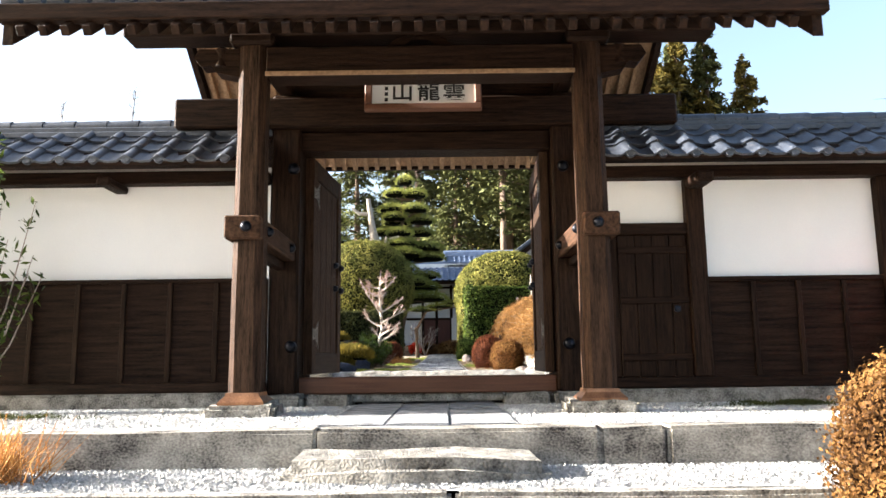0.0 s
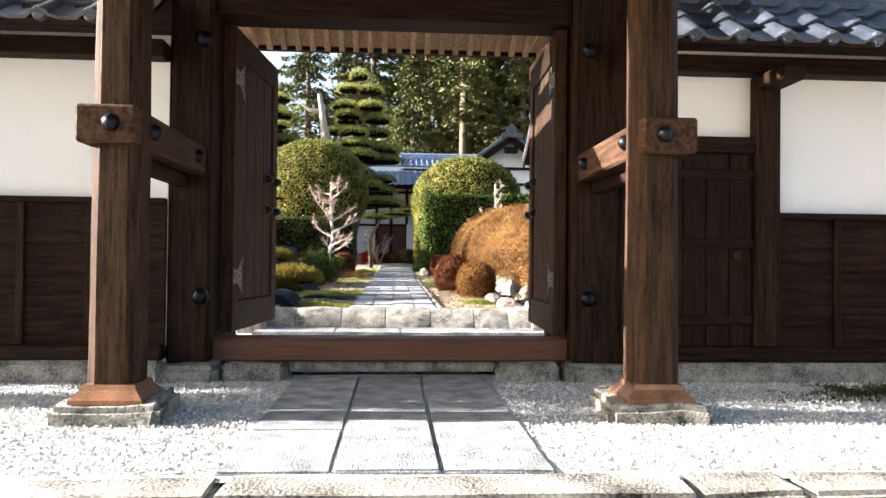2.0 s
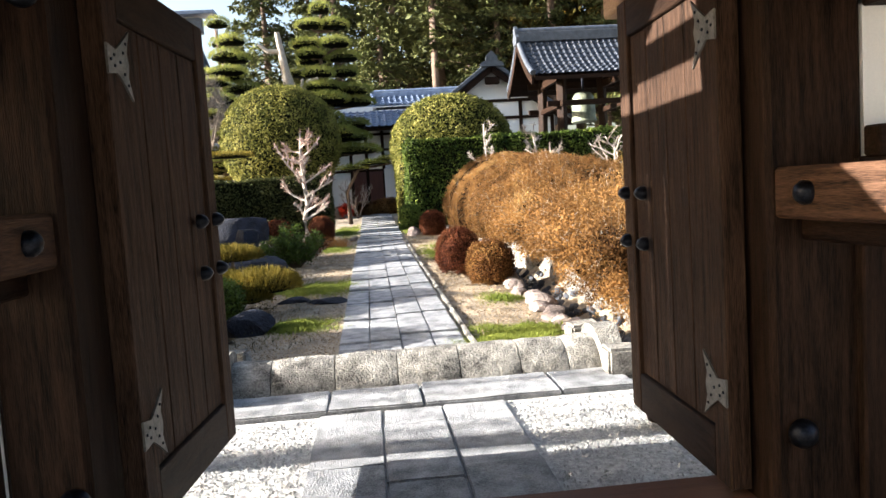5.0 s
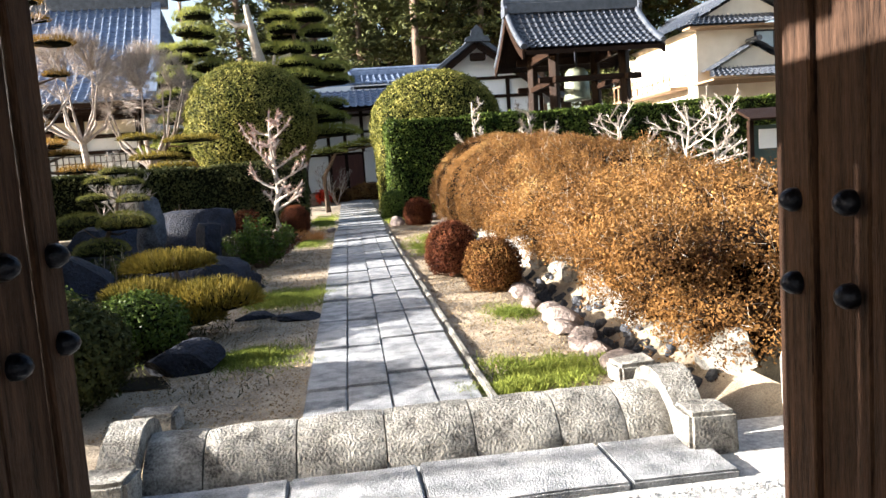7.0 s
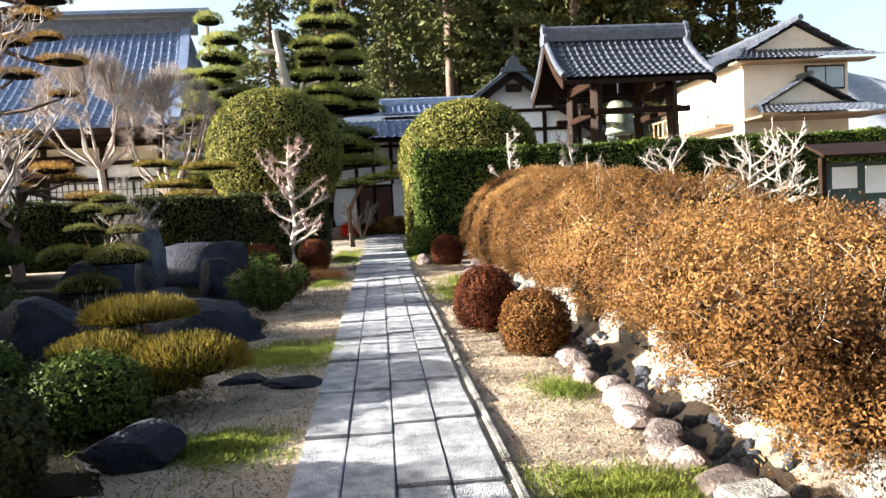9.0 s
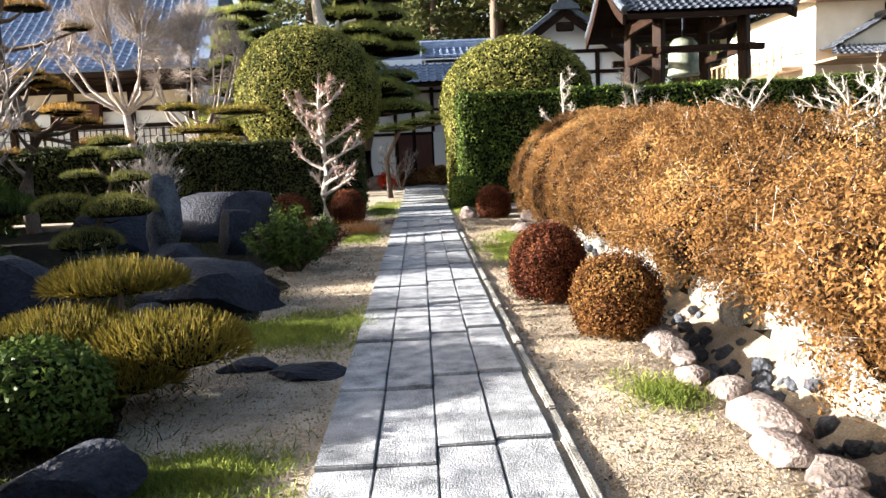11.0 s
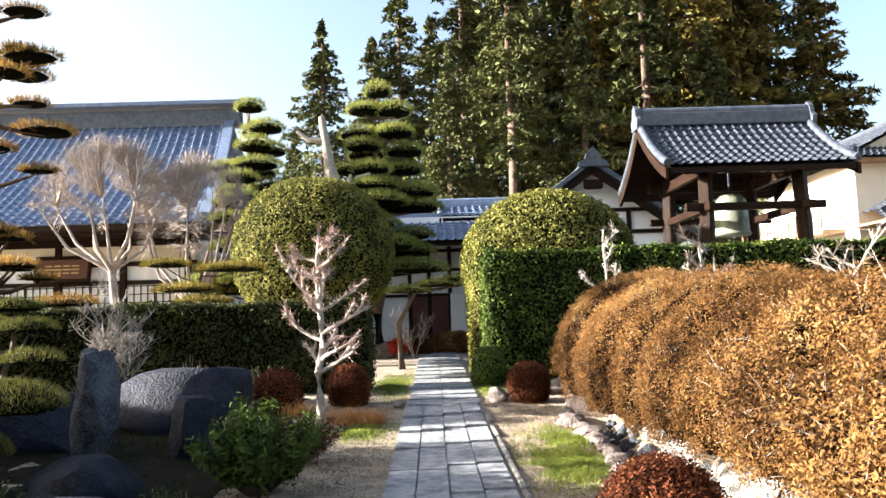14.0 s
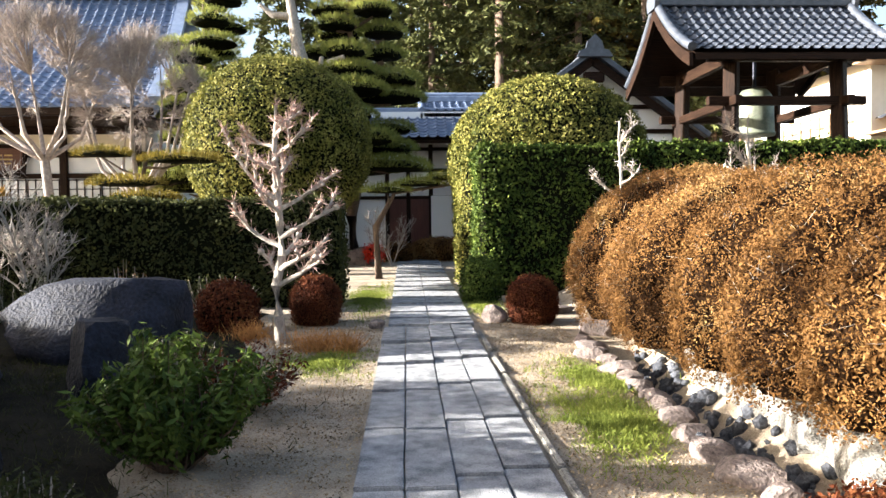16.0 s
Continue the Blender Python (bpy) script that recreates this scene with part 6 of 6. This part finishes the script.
# slender bare trees out to the side, whose trunks stripe the ground with shade
sr = random.Random(3)
first = None
for k in range(12):
    y = 8.9 + 0.85 * k + sr.uniform(-0.2, 0.2)
    y += 1.2 if 10.0 < y < 11.0 else 0
    x = -15 + sr.uniform(-5, 2)
    if k % 7 == 0:
        src = bare_tree("grove_tree", "slender bare tree of the neighbouring grove", (0, 0, 0), 5.5, 80 + k, 1, 0.35, 4, 0.12, BARK_TWIG, 260, 0.4)
        src.matrix_basis = pose(x, y, gz(y) - 0.1)
        src["group"] = "grove trees"
    else:
        copy_thing(src, pose(x, y, gz(y) - 0.1, 0, 0, 50 * k))


# ---- roofs of clay tiles ----
def tile_slope(el, er_, rr, rl, spacing, rows, sag=0.0, roll=0.05, lip=0.035):
    """A tiled slope between eave left/right and ridge right/left: rolls along it, courses across it."""
    el, er_, rr, rl = (Vector(p) for p in (el, er_, rr, rl))
    n = max(2, int((er_ - el).length / spacing))
    nrm = (er_ - el).cross(rl - el).normalized()
    if nrm.z < 0:
        nrm = -nrm
    prof = ((0.0, 0.0), (0.42, -0.15), (0.60, 0.1), (0.70, 0.85), (0.80, 1.0), (0.90, 0.85), (0.98, 0.1))
    bm = bmesh.new()
    rows_v = []
    for j in range(rows):
        for e in (0, 1):
            u = (j + e) / rows
            line = []
            for k in range(n):
                for a, h in prof:
                    s = (k + a) / n
                    p = el.lerp(er_, s).lerp(rl.lerp(rr, s), u)
                    p = p - Vector((0, 0, sag * 4 * u * (1 - u))) + nrm * (h * roll + (lip if e == 0 else 0.0))
                    line.append(bm.verts.new(p))
            rows_v.append(line)
    for u, v in zip(rows_v, rows_v[1:]):
        for k in range(len(u) - 1):
            bm.faces.new((u[k], u[k + 1], v[k + 1], v[k]))
    return bm


def gable_roof(root, x0, x1, y0, y1, ym, ze, zr, spacing, rows, mat, sag=0.1, ridge=0.25, thick=0.12):
    """Ridge along x. Slopes, underside, ridge, verges."""
    for ya in (y0, y1):
        part("roof_slope", tile_slope((x0, ya, ze), (x1, ya, ze), (x1, ym, zr), (x0, ym, zr), spacing, rows, sag), mat, root, smooth=50)
        bm = bmesh.new()
        ribbon(bm, [((x0 + x1) / 2, ya + (ym - ya) * q, ze + (zr - ze) * q - sag * 4 * q * (1 - q) - 0.05 - thick / 2) for q in np.linspace(0, 1, 7)], x1 - x0 - 0.12, thick)
        part("roof_deck", bm, WOOD_X, root)
        for xb, s in ((x0, -1), (x1, 1)):
            bm = bmesh.new()
            pts = [(xb, ya + (ym - ya) * q, ze + (zr - ze) * q - sag * 4 * q * (1 - q) + 0.07) for q in np.linspace(0, 1, 7)]
            tube(bm, pts, [0.09] * 7, 8)
            part("verge_roll", bm, mat, root, smooth=50)
            bm = bmesh.new()
            ribbon(bm, [(a[0] + s * 0.02, a[1], a[2] - 0.24) for a in pts], 0.07, 0.24)
            part("barge_board", bm, WOOD_Y, root)
    bm = bmesh.new()
    box(bm, x0 - 0.02, x1 + 0.02, ym - 0.14, ym + 0.14, zr - 0.02, zr + ridge, 0.02)
    part("ridge_course", bm, mat, root)
    bm = bmesh.new()
    tube(bm, [(x0 - 0.05, ym, zr + ridge + 0.03), (x1 + 0.05, ym, zr + ridge + 0.03)], [0.12, 0.12], 10)
    part("ridge_cap", bm, mat, root, smooth=50)
    for xb, s in ((x0 - 0.06, -1), (x1 + 0.06, 1)):
        bm = bmesh.new()
        prof = [(-0.26, -0.1), (-0.32, 0.12), (-0.2, 0.22), (-0.16, 0.4), (0, 0.52), (0.16, 0.4), (0.2, 0.22), (0.32, 0.12), (0.26, -0.1)]
        vv = [[bm.verts.new((xb + d, ym + a * 0.9, zr + b * ridge / 0.3)) for a, b in prof] for d in (-0.05, 0.05)]
        bm.faces.new(vv[0])
        bm.faces.new(vv[1])
        for k in range(len(prof)):
            q = (k + 1) % len(prof)
            bm.faces.new((vv[0][k], vv[0][q], vv[1][q], vv[1][k]))
        part("ridge_end_tile", bm, mat, root, "ornamental ridge-end tile")


# bell tower
bt = thing("bell_tower", "open timber bell tower with a grey tiled roof", "bell tower", "", "", (7.1, 29, gz(29)))
gable_roof(bt, 4.95, 9.1, 27.0, 31.0, 29.0, 5.92, 7.3, 0.2, 9, TILE, 0.14, 0.3)
for px in (5.95, 8.2):
    for py in (27.65, 30.35):
        bm = bmesh.new()
        beam(bm, (px, py, 3.18), (px + (7.08 - px) * 0.06, py + (29 - py) * 0.06, 6.25), 0.26, 0.26, 0.03)
        part("post", bm, WOOD_V, bt)
for zz, hh in ((5.0, 0.17), (5.85, 0.24)):
    for py in (27.65, 30.35):
        part("tie_beam", boxed(5.5, 8.65, py - 0.07, py + 0.07, zz, zz + hh, 0.01), WOOD_X, bt)
    for px in (5.97, 8.18):
        part("tie_beam", boxed(px - 0.07, px + 0.07, 27.3, 30.7, zz - 0.02, zz + hh - 0.02, 0.01), WOOD_Y, bt)
for px in np.arange(5.15, 9.0, 0.24):
    bm = bmesh.new()
    beam(bm, (px, 27.1, 5.8), (px, 29, 7.05), 0.06, 0.08, 0)
    part("rafter", bm, WOOD_Y, bt)
part("stone_base", stone_block(5.2, 9.0, 26.9, 31.1, gz(27) - 0.1, 3.2, 0.02, 0.04), STONE, bt)
bell = thing("temple_bell", "green-grey bronze bell hanging in the tower", "bell", "", "", (7.08, 29, 5.0))
BRONZE = material("verdigris_bronze", (0.10, 0.12, 0.09), (0.28, 0.30, 0.22), 6, 0.55, 0.2, 60, metal=0.5)
bm = bmesh.new()
lathe(bm, [(0.40, 0), (0.43, 0.04), (0.40, 0.1), (0.385, 0.6), (0.35, 0.85), (0.25, 0.98), (0.08, 1.02)], (7.08, 29, 4.55), 24)
part("bell_body", bm, BRONZE, bell, smooth=40)
bm = bmesh.new()
tube(bm, [(7.08, 29, 5.55), (7.08, 29, 6.4)], [0.04, 0.04], 8)
part("hanger", bm, IRON, bell)

# main hall
SHOJI = material("paper_screen", (0.62, 0.62, 0.60), (0.74, 0.73, 0.70), 3, 0.9, 0.02)
CREAM = material("cream_plaster", (0.60, 0.53, 0.40), (0.72, 0.65, 0.52), 2, 0.9, 0.05)
hall = thing("main_hall", "large temple hall with a blue-grey tiled roof", "building", "", "", (-14, 34, gz(34)))
part("roof_slope", tile_slope((-25, 31.8, 5.7), (-6.4, 31.8, 5.7), (-7.2, 37.6, 10.0), (-25, 37.6, 10.0), 0.30, 22, 0.35, 0.07, 0.03), TILE_BLUE, hall, smooth=50)
part("rear_slope", tile_slope((-25, 43.4, 5.7), (-6.4, 43.4, 5.7), (-7.2, 37.7, 10.0), (-25, 37.7, 10.0), 0.6, 8, 0.3), TILE_BLUE, hall, smooth=50)
part("ridge_wall", boxed(-25, -6.9, 37.45, 37.9, 9.9, 10.55, 0.02), TILE, hall)
bm = bmesh.new()
beam(bm, (-25, 37.67, 10.72), (-6.3, 37.67, 10.72), 1.0, 0.16, 0.02)
part("ridge_cap", bm, TILE_BLUE, hall)
bm = bmesh.new()
ribbon(bm, [(-6.5 - 0.8 * q, 31.9 + 5.7 * q, 5.75 + 4.3 * q - 1.4 * q * (1 - q) + 0.1) for q in np.linspace(0, 1, 9)], 0.34, 0.22)
part("verge_course", bm, TILE_BLUE, hall)
part("eave_board", boxed(-25, -6.5, 31.78, 31.95, 5.5, 5.68, 0.01), WOOD_X, hall)
part("eave_soffit", boxed(-25, -6.6, 31.95, 34.2, 5.42, 5.5, 0), WOOD_Y, hall)
part("wall", boxed(-25, -7.2, 33.4, 42, gz(33), 5.45, 0), PLASTER, hall)
for z0, z1, mm in ((5.22, 5.42, WOOD_X), (4.62, 4.76, WOOD_X), (4.08, 4.2, WOOD_X), (gz(33) + 0.4, gz(33) + 0.6, WOOD_X)):
    part("beam", boxed(-25, -7.15, 33.3, 33.4, z0, z1, 0.005), mm, hall)
part("frieze", boxed(-25, -7.2, 33.36, 33.395, 4.76, 5.22, 0), CREAM, hall, "cream plaster frieze")
for px in np.arange(-24.5, -7, 1.9):
    part("post", boxed(px - 0.09, px + 0.09, 33.26, 33.4, gz(33) - 0.1, 5.42, 0.01), WOOD_V, hall)
    for q in range(2):
        x0 = px + 0.12 + q * 0.85
        if x0 + 0.8 < -7.2:
            w = part("screen", boxed(x0, x0 + 0.8, 33.33, 33.37, gz(33) + 0.62, 4.06, 0.004), SHOJI, hall, "paper sliding screen")
            bm = bmesh.new()
            for z in np.arange(gz(33) + 0.75, 4.05, 0.24):
                box(bm, x0, x0 + 0.8, 33.31, 33.33, z, z + 0.025)
            for xx in np.arange(x0, x0 + 0.81, 0.2):
                box(bm, xx - 0.012, xx + 0.012, 33.305, 33.33, gz(33) + 0.62, 4.06)
            lat = part("lattice", bm, WOOD_V, hall)
part("veranda", boxed(-25, -7.2, 32.3, 33.3, gz(33) - 0.1, gz(33) + 0.35, 0.02), WOOD_X, hall)
sign = thing("hall_sign", "brown framed sign board with gold characters", "sign", "", "", (-11.0, 33.1, 4.7))
sm = pose(-11.0, 33.12, 4.28, -12, 0, 0)
GOLD = material("dull_gold", (0.38, 0.25, 0.08), (0.55, 0.38, 0.14), 10, 0.5, 0.1, metal=0.3)
for nm, a, b, c, d, e, f, mm in (("panel", -0.72, 0.72, 0, 0.05, 0, 0.6, SILL), ("frame", -0.82, 0.82, -0.03, 0.05, 0.6, 0.7, WOOD_X), ("frame", -0.82, 0.82, -0.03, 0.05, -0.1, 0.0, WOOD_X), ("frame", -0.82, -0.72, -0.03, 0.05, 0.0, 0.6, WOOD_V), ("frame", 0.72, 0.82, -0.03, 0.05, 0.0, 0.6, WOOD_V)):
    bm = bmesh.new()
    box(bm, a, b, c, d, e, f, 0.01, sm)
    part(nm, bm, mm, sign)
for k in range(4):
    for z0, z1, w in ((0.16, 0.2, 0.1), (0.27, 0.31, 0.12), (0.38, 0.42, 0.1)):
        bm = bmesh.new()
        box(bm, -0.42 + 0.26 * k - w, -0.42 + 0.26 * k + w, -0.012, 0, z0, z1, 0, sm)
        part("gold_stroke", bm, GOLD, sign)

# low linking wing with two roofs, and the entrance
wing = thing("linking_wing", "low white wing with two striped tiled roofs", "building", "", "", (1, 40, gz(38)))
gable_roof(wing, 0.2, 6.0, 38.2, 43.0, 40.6, 6.5, 7.2, 0.27, 8, TILE_BLUE, 0.03, 0.2)
part("roof_slope", tile_slope((-5, 36.6, 5.45), (2.2, 36.6, 5.45), (2.2, 38.6, 6.5), (-5, 38.6, 6.5), 0.29, 8, 0.04), TILE_BLUE, wing, smooth=50)
bm = bmesh.new()
beam(bm, (-1.4, 36.65, 5.33), (-1.4, 38.6, 6.38), 7.2, 0.1, 0)
part("roof_deck", bm, WOOD_X, wing)
part("ridge_course", boxed(-5, 2.2, 38.45, 38.75, 6.45, 6.68, 0.03), TILE_BLUE, wing)
part("wall", boxed(-5, 6, 38.2, 42, gz(38), 6.5, 0), PLASTER, wing)
for z in (3.6, 4.5, 5.2):
    part("beam", boxed(-5, 3, 38.12, 38.2, z, z + 0.11, 0.005), WOOD_X, wing)
for px in (-4.6, -3.4, -2.2, -1.0, -0.3, 0.45, 1.35, 2.0):
    part("post", boxed(px - 0.07, px + 0.07, 38.08, 38.2, gz(38) - 0.1, 5.4, 0.01), WOOD_V, wing)
DOOR_RED = material("red_brown_door", (0.05, 0.014, 0.010), (0.10, 0.03, 0.02), 4, 0.5, 0.2, 40, (9, 9, 0.6))
part("entrance_door", boxed(-1.0, -0.32, 38.1, 38.19, gz(38), 3.6, 0.01), DOOR_RED, wing, "dark red-brown door")
part("entrance_door", boxed(-0.25, 0.38, 38.1, 38.19, gz(38), 3.6, 0.01), DOOR_RED, wing, "dark red-brown door")
porch = thing("porch_roof", "small tiled porch roof on slender posts", "porch", "", "", (1.6, 36.5, gz(36)))
part("roof_slope", tile_slope((1.1, 35.2, 4.3), (1.1, 38.1, 4.3), (3.2, 38.1, 5.5), (3.2, 35.2, 5.5), 0.28, 7, 0.03), TILE, porch, smooth=50)
bm = bmesh.new()
beam(bm, (1.1, 36.65, 4.22), (3.2, 36.65, 5.42), 2.9, 0.08, 0)
part("roof_deck", bm, WOOD_Y, porch)
for py in (35.4, 37.8):
    part("post", boxed(1.25, 1.36, py - 0.055, py + 0.055, gz(36) - 0.1, 4.35, 0.008), WOOD_V, porch)
part("screen_wall", boxed(0.45, 1.2, 38.0, 38.08, gz(38), 3.7, 0), PLASTER, porch)

# gabled white building behind the tower
gb = thing("gabled_house", "white timber-framed house with a tiled gable", "building", "", "", (4.9, 36, gz(36)))
part("wall", boxed(2.3, 7.5, 34.6, 38.1, gz(36), 5.5, 0), PLASTER, gb)
bm = bmesh.new()
vv = [[bm.verts.new(p) for p in ((2.3, y, 5.5), (7.5, y, 5.5), (4.9, y, 7.3))] for y in (34.6, 42)]
bm.faces.new(vv[0])
bm.faces.new(vv[1])
for k in range(3):
    bm.faces.new((vv[0][k], vv[0][(k + 1) % 3], vv[1][(k + 1) % 3], vv[1][k]))
part("gable_wall", bm, PLASTER, gb)
for s in (-1, 1):
    part("roof_slope", tile_slope((4.9 + s * 3.3, 34.0, 5.12), (4.9 + s * 3.3, 42.3, 5.12), (4.9, 42.3, 7.5), (4.9, 34.0, 7.5), 0.3, 9, 0.05), TILE, gb, smooth=50)
    bm = bmesh.new()
    beam(bm, (4.9 + s * 3.3, 34.05, 5.17), (4.9, 34.05, 7.55), 0.16, 0.16, 0.02)
    part("verge_course", bm, TILE, gb)
    bm = bmesh.new()
    beam(bm, (4.9 + s * 3.2, 34.12, 4.95), (4.9, 34.12, 7.28), 0.08, 0.22, 0.01)
    part("barge_board", bm, WOOD_X, gb)
part("ridge_course", boxed(4.76, 5.04, 33.95, 42.3, 7.45, 7.7, 0.03), TILE, gb)
bm = bmesh.new()
prof = [(-0.5, 0), (-0.42, 0.16), (-0.25, 0.22), (-0.2, 0.42), (0, 0.62), (0.2, 0.42), (0.25, 0.22), (0.42, 0.16), (0.5, 0)]
vv = [[bm.verts.new((4.9 + a, y, 7.35 + b)) for a, b in prof] for y in (33.86, 33.98)]
bm.faces.new(vv[0])
bm.faces.new(vv[1])
for k in range(len(prof)):
    q = (k + 1) % len(prof)
    bm.faces.new((vv[0][k], vv[0][q], vv[1][q], vv[1][k]))
part("ridge_end_tile", bm, TILE, gb, "ornamental ridge-end tile")
part("gable_pendant", boxed(4.6, 5.2, 34.0, 34.06, 6.65, 6.95, 0.05), WOOD_X, gb)
for px in (2.4, 3.6, 4.9, 6.1, 7.4):
    part("post", boxed(px - 0.07, px + 0.07, 34.52, 34.6, gz(36) - 0.1, 5.5 if px in (2.4, 7.4) else 6.05, 0.008), WOOD_V, gb)
for z in (3.4, 4.4, 5.3, 6.0):
    d = 0 if z < 5.7 else 0.75
    part("beam", boxed(2.35 + d, 7.45 - d, 34.53, 34.6, z, z + 0.12, 0.008), WOOD_X, gb)

# two-storey house at the side
WALLB = material("beige_render", (0.55, 0.49, 0.40), (0.66, 0.60, 0.50), 2, 0.9, 0.08, 90)
# opaque pane colour: the reflected sky is painted in blue-grey
GLASS = material("sky_toned_glass", (0.20, 0.27, 0.33), (0.30, 0.37, 0.43), 1, 0.08, 0.0, spec=0.8)
hs = thing("two_storey_house", "beige two-storey house with tiled hipped roofs", "house", "", "", (18, 42, gz(40)))
part("wall", boxed(15.8, 20.6, 38.6, 48, gz(40) - 0.3, 8.3, 0.02), WALLB, hs)
for z_e, z_r, x0, x1, y0, ymid in ((8.2, 9.0, 14.9, 21.6, 37.6, 39.2), (5.75, 6.5, 15.2, 21.4, 36.2, 38.6)):
    part("roof_slope", tile_slope((x0, y0, z_e), (x1, y0, z_e), (x1 - 1.2, ymid, z_r), (x0 + 1.2, ymid, z_r), 0.27, 5, 0.02), TILE, hs, smooth=50)
    xm = (x0 + x1) / 2
    bm = bmesh.new()
    f = [bm.verts.new(p) for p in ((xm - 1.9, ymid - 0.5, z_r - 0.25), (xm + 1.9, ymid - 0.5, z_r - 0.25), (xm, ymid - 0.5, z_r + 0.75))]
    bm.faces.new(f)
    part("gable_face", bm, WALLB, hs)
    for s in (-1, 1):
        part("gable_slope", tile_slope((xm + s * 2.3, ymid - 0.9, z_r - 0.3), (xm + s * 2.3, 47 if z_e > 8 else ymid, z_r - 0.3), (xm, 47 if z_e > 8 else ymid, z_r + 0.95), (xm, ymid - 0.9, z_r + 0.95), 0.3, 5, 0.02), TILE, hs, smooth=50)
    bm = bmesh.new()
    tube(bm, [(xm, ymid - 1.0, z_r + 1.02), (xm, 47 if z_e > 8 else ymid, z_r + 1.02)], [0.13, 0.13], 8)
    part("ridge_cap", bm, TILE, hs, smooth=50)
    part("soffit", boxed(x0 + 0.25, x1 - 0.25, y0 + 0.2, 38.6, z_e - 0.1, z_e - 0.02, 0), WOOD_PALE, hs)
for s in (-1,):
    part("roof_slope", tile_slope((14.9, 37.6, 8.2), (14.9, 48.5, 8.2), (16.6, 48.5, 9.2), (16.1, 39.2, 9.0), 0.3, 5, 0.02), TILE, hs, smooth=50)
win = part("window", boxed(18.6, 20.4, 38.52, 38.62, 6.95, 8.0, 0.01), IRON, hs, "dark-framed window")
for a, b in ((18.68, 19.47), (19.53, 20.32)):
    o = part("pane", boxed(a, b, 38.49, 38.53, 7.03, 7.92, 0), GLASS, hs, "pane with the sky's reflection in its colour")
for k in range(4):
    part("window", boxed(15.72, 15.8, 40 + 1.9 * k, 41.3 + 1.9 * k, 6.0, 7.5, 0.01), SHOJI, hs, "pale sunlit window")
part("balcony", boxed(14.9, 15.8, 39.5, 47, 5.6, 5.75, 0.02), WOOD_PALE, hs)
for k in range(12):
    part("baluster", boxed(14.92, 14.98, 39.6 + 0.66 * k, 39.68 + 0.66 * k, 5.75, 6.5, 0.005), WOOD_PALE, hs)
part("rail", boxed(14.9, 15.0, 39.5, 47, 6.5, 6.58, 0.01), WOOD_PALE, hs)

# notice board beyond the azalea hedge
nb = thing("notice_board", "roofed green notice board with white papers", "notice board", "", "", (8.2, 19.6, gz(19)))
GREENB = material("dark_green_board", (0.02, 0.035, 0.03), (0.05, 0.075, 0.06), 5, 0.7, 0.1)
part("board", boxed(7.55, 8.85, 19.6, 19.66, 2.0, 3.1, 0.01), GREENB, nb)
for px in (7.5, 8.9):
    part("post", boxed(px - 0.05, px + 0.05, 19.58, 19.68, gz(19), 3.2, 0.008), WOOD_V, nb)
bm = bmesh.new()
beam(bm, (8.2, 19.2, 3.2), (8.2, 19.75, 3.42), 1.9, 0.05, 0.01)
part("hood", bm, WOOD_X, nb)
for a, b, c, d in ((7.65, 8.1, 2.65, 3.02), (8.25, 8.75, 2.55, 3.02), (8.5, 8.62, 2.1, 2.45)):
    part("paper_sheet", boxed(a, b, 19.585, 19.598, c, d, 0), SHOJI, nb)
RED = material("red_enamel", (0.45, 0.02, 0.015), (0.55, 0.035, 0.025), 5, 0.4, 0.05)
rb = thing("hydrant_box", "small red enamelled box on a post by the wall", "hydrant box", "", "", (4.08, 6.3, 1.14))
part("cabinet", boxed(3.93, 4.35, 6.15, 6.4, 1.62, 2.02, 0.02), RED, rb)
part("leg", boxed(4.1, 4.18, 6.24, 6.32, 1.1, 1.62, 0.006), IRON, rb)

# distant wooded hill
# blue-grey base colour paints the haze of distance onto the hill
HILL = material("haze_toned_wooded_hill", (0.10, 0.13, 0.17), (0.24, 0.25, 0.27), 0.02, 0.95, 0.2, 0.2)
bm = bmesh.new()
gx, gy = 60, 14
gv = [[bm.verts.new((-100 + 600 * i / gx, 420 + 260 * j / gy, max(-2, 95 * math.sin(math.pi * min(1, j / gy * 0.9)) * math.exp(-(((-100 + 600 * i / gx) - 330) / 130) ** 2) + 10 * noise.noise(Vector((i * 0.3, j * 0.4, 0)))))) for j in range(gy + 1)] for i in range(gx + 1)]
for i in range(gx):
    for j in range(gy):
        bm.faces.new((gv[i][j], gv[i + 1][j], gv[i + 1][j + 1], gv[i][j + 1]))
solo("backdrop_hill", bm, HILL, "distant wooded hill with haze put into its colour", "hill", kind="structure", smooth=60)
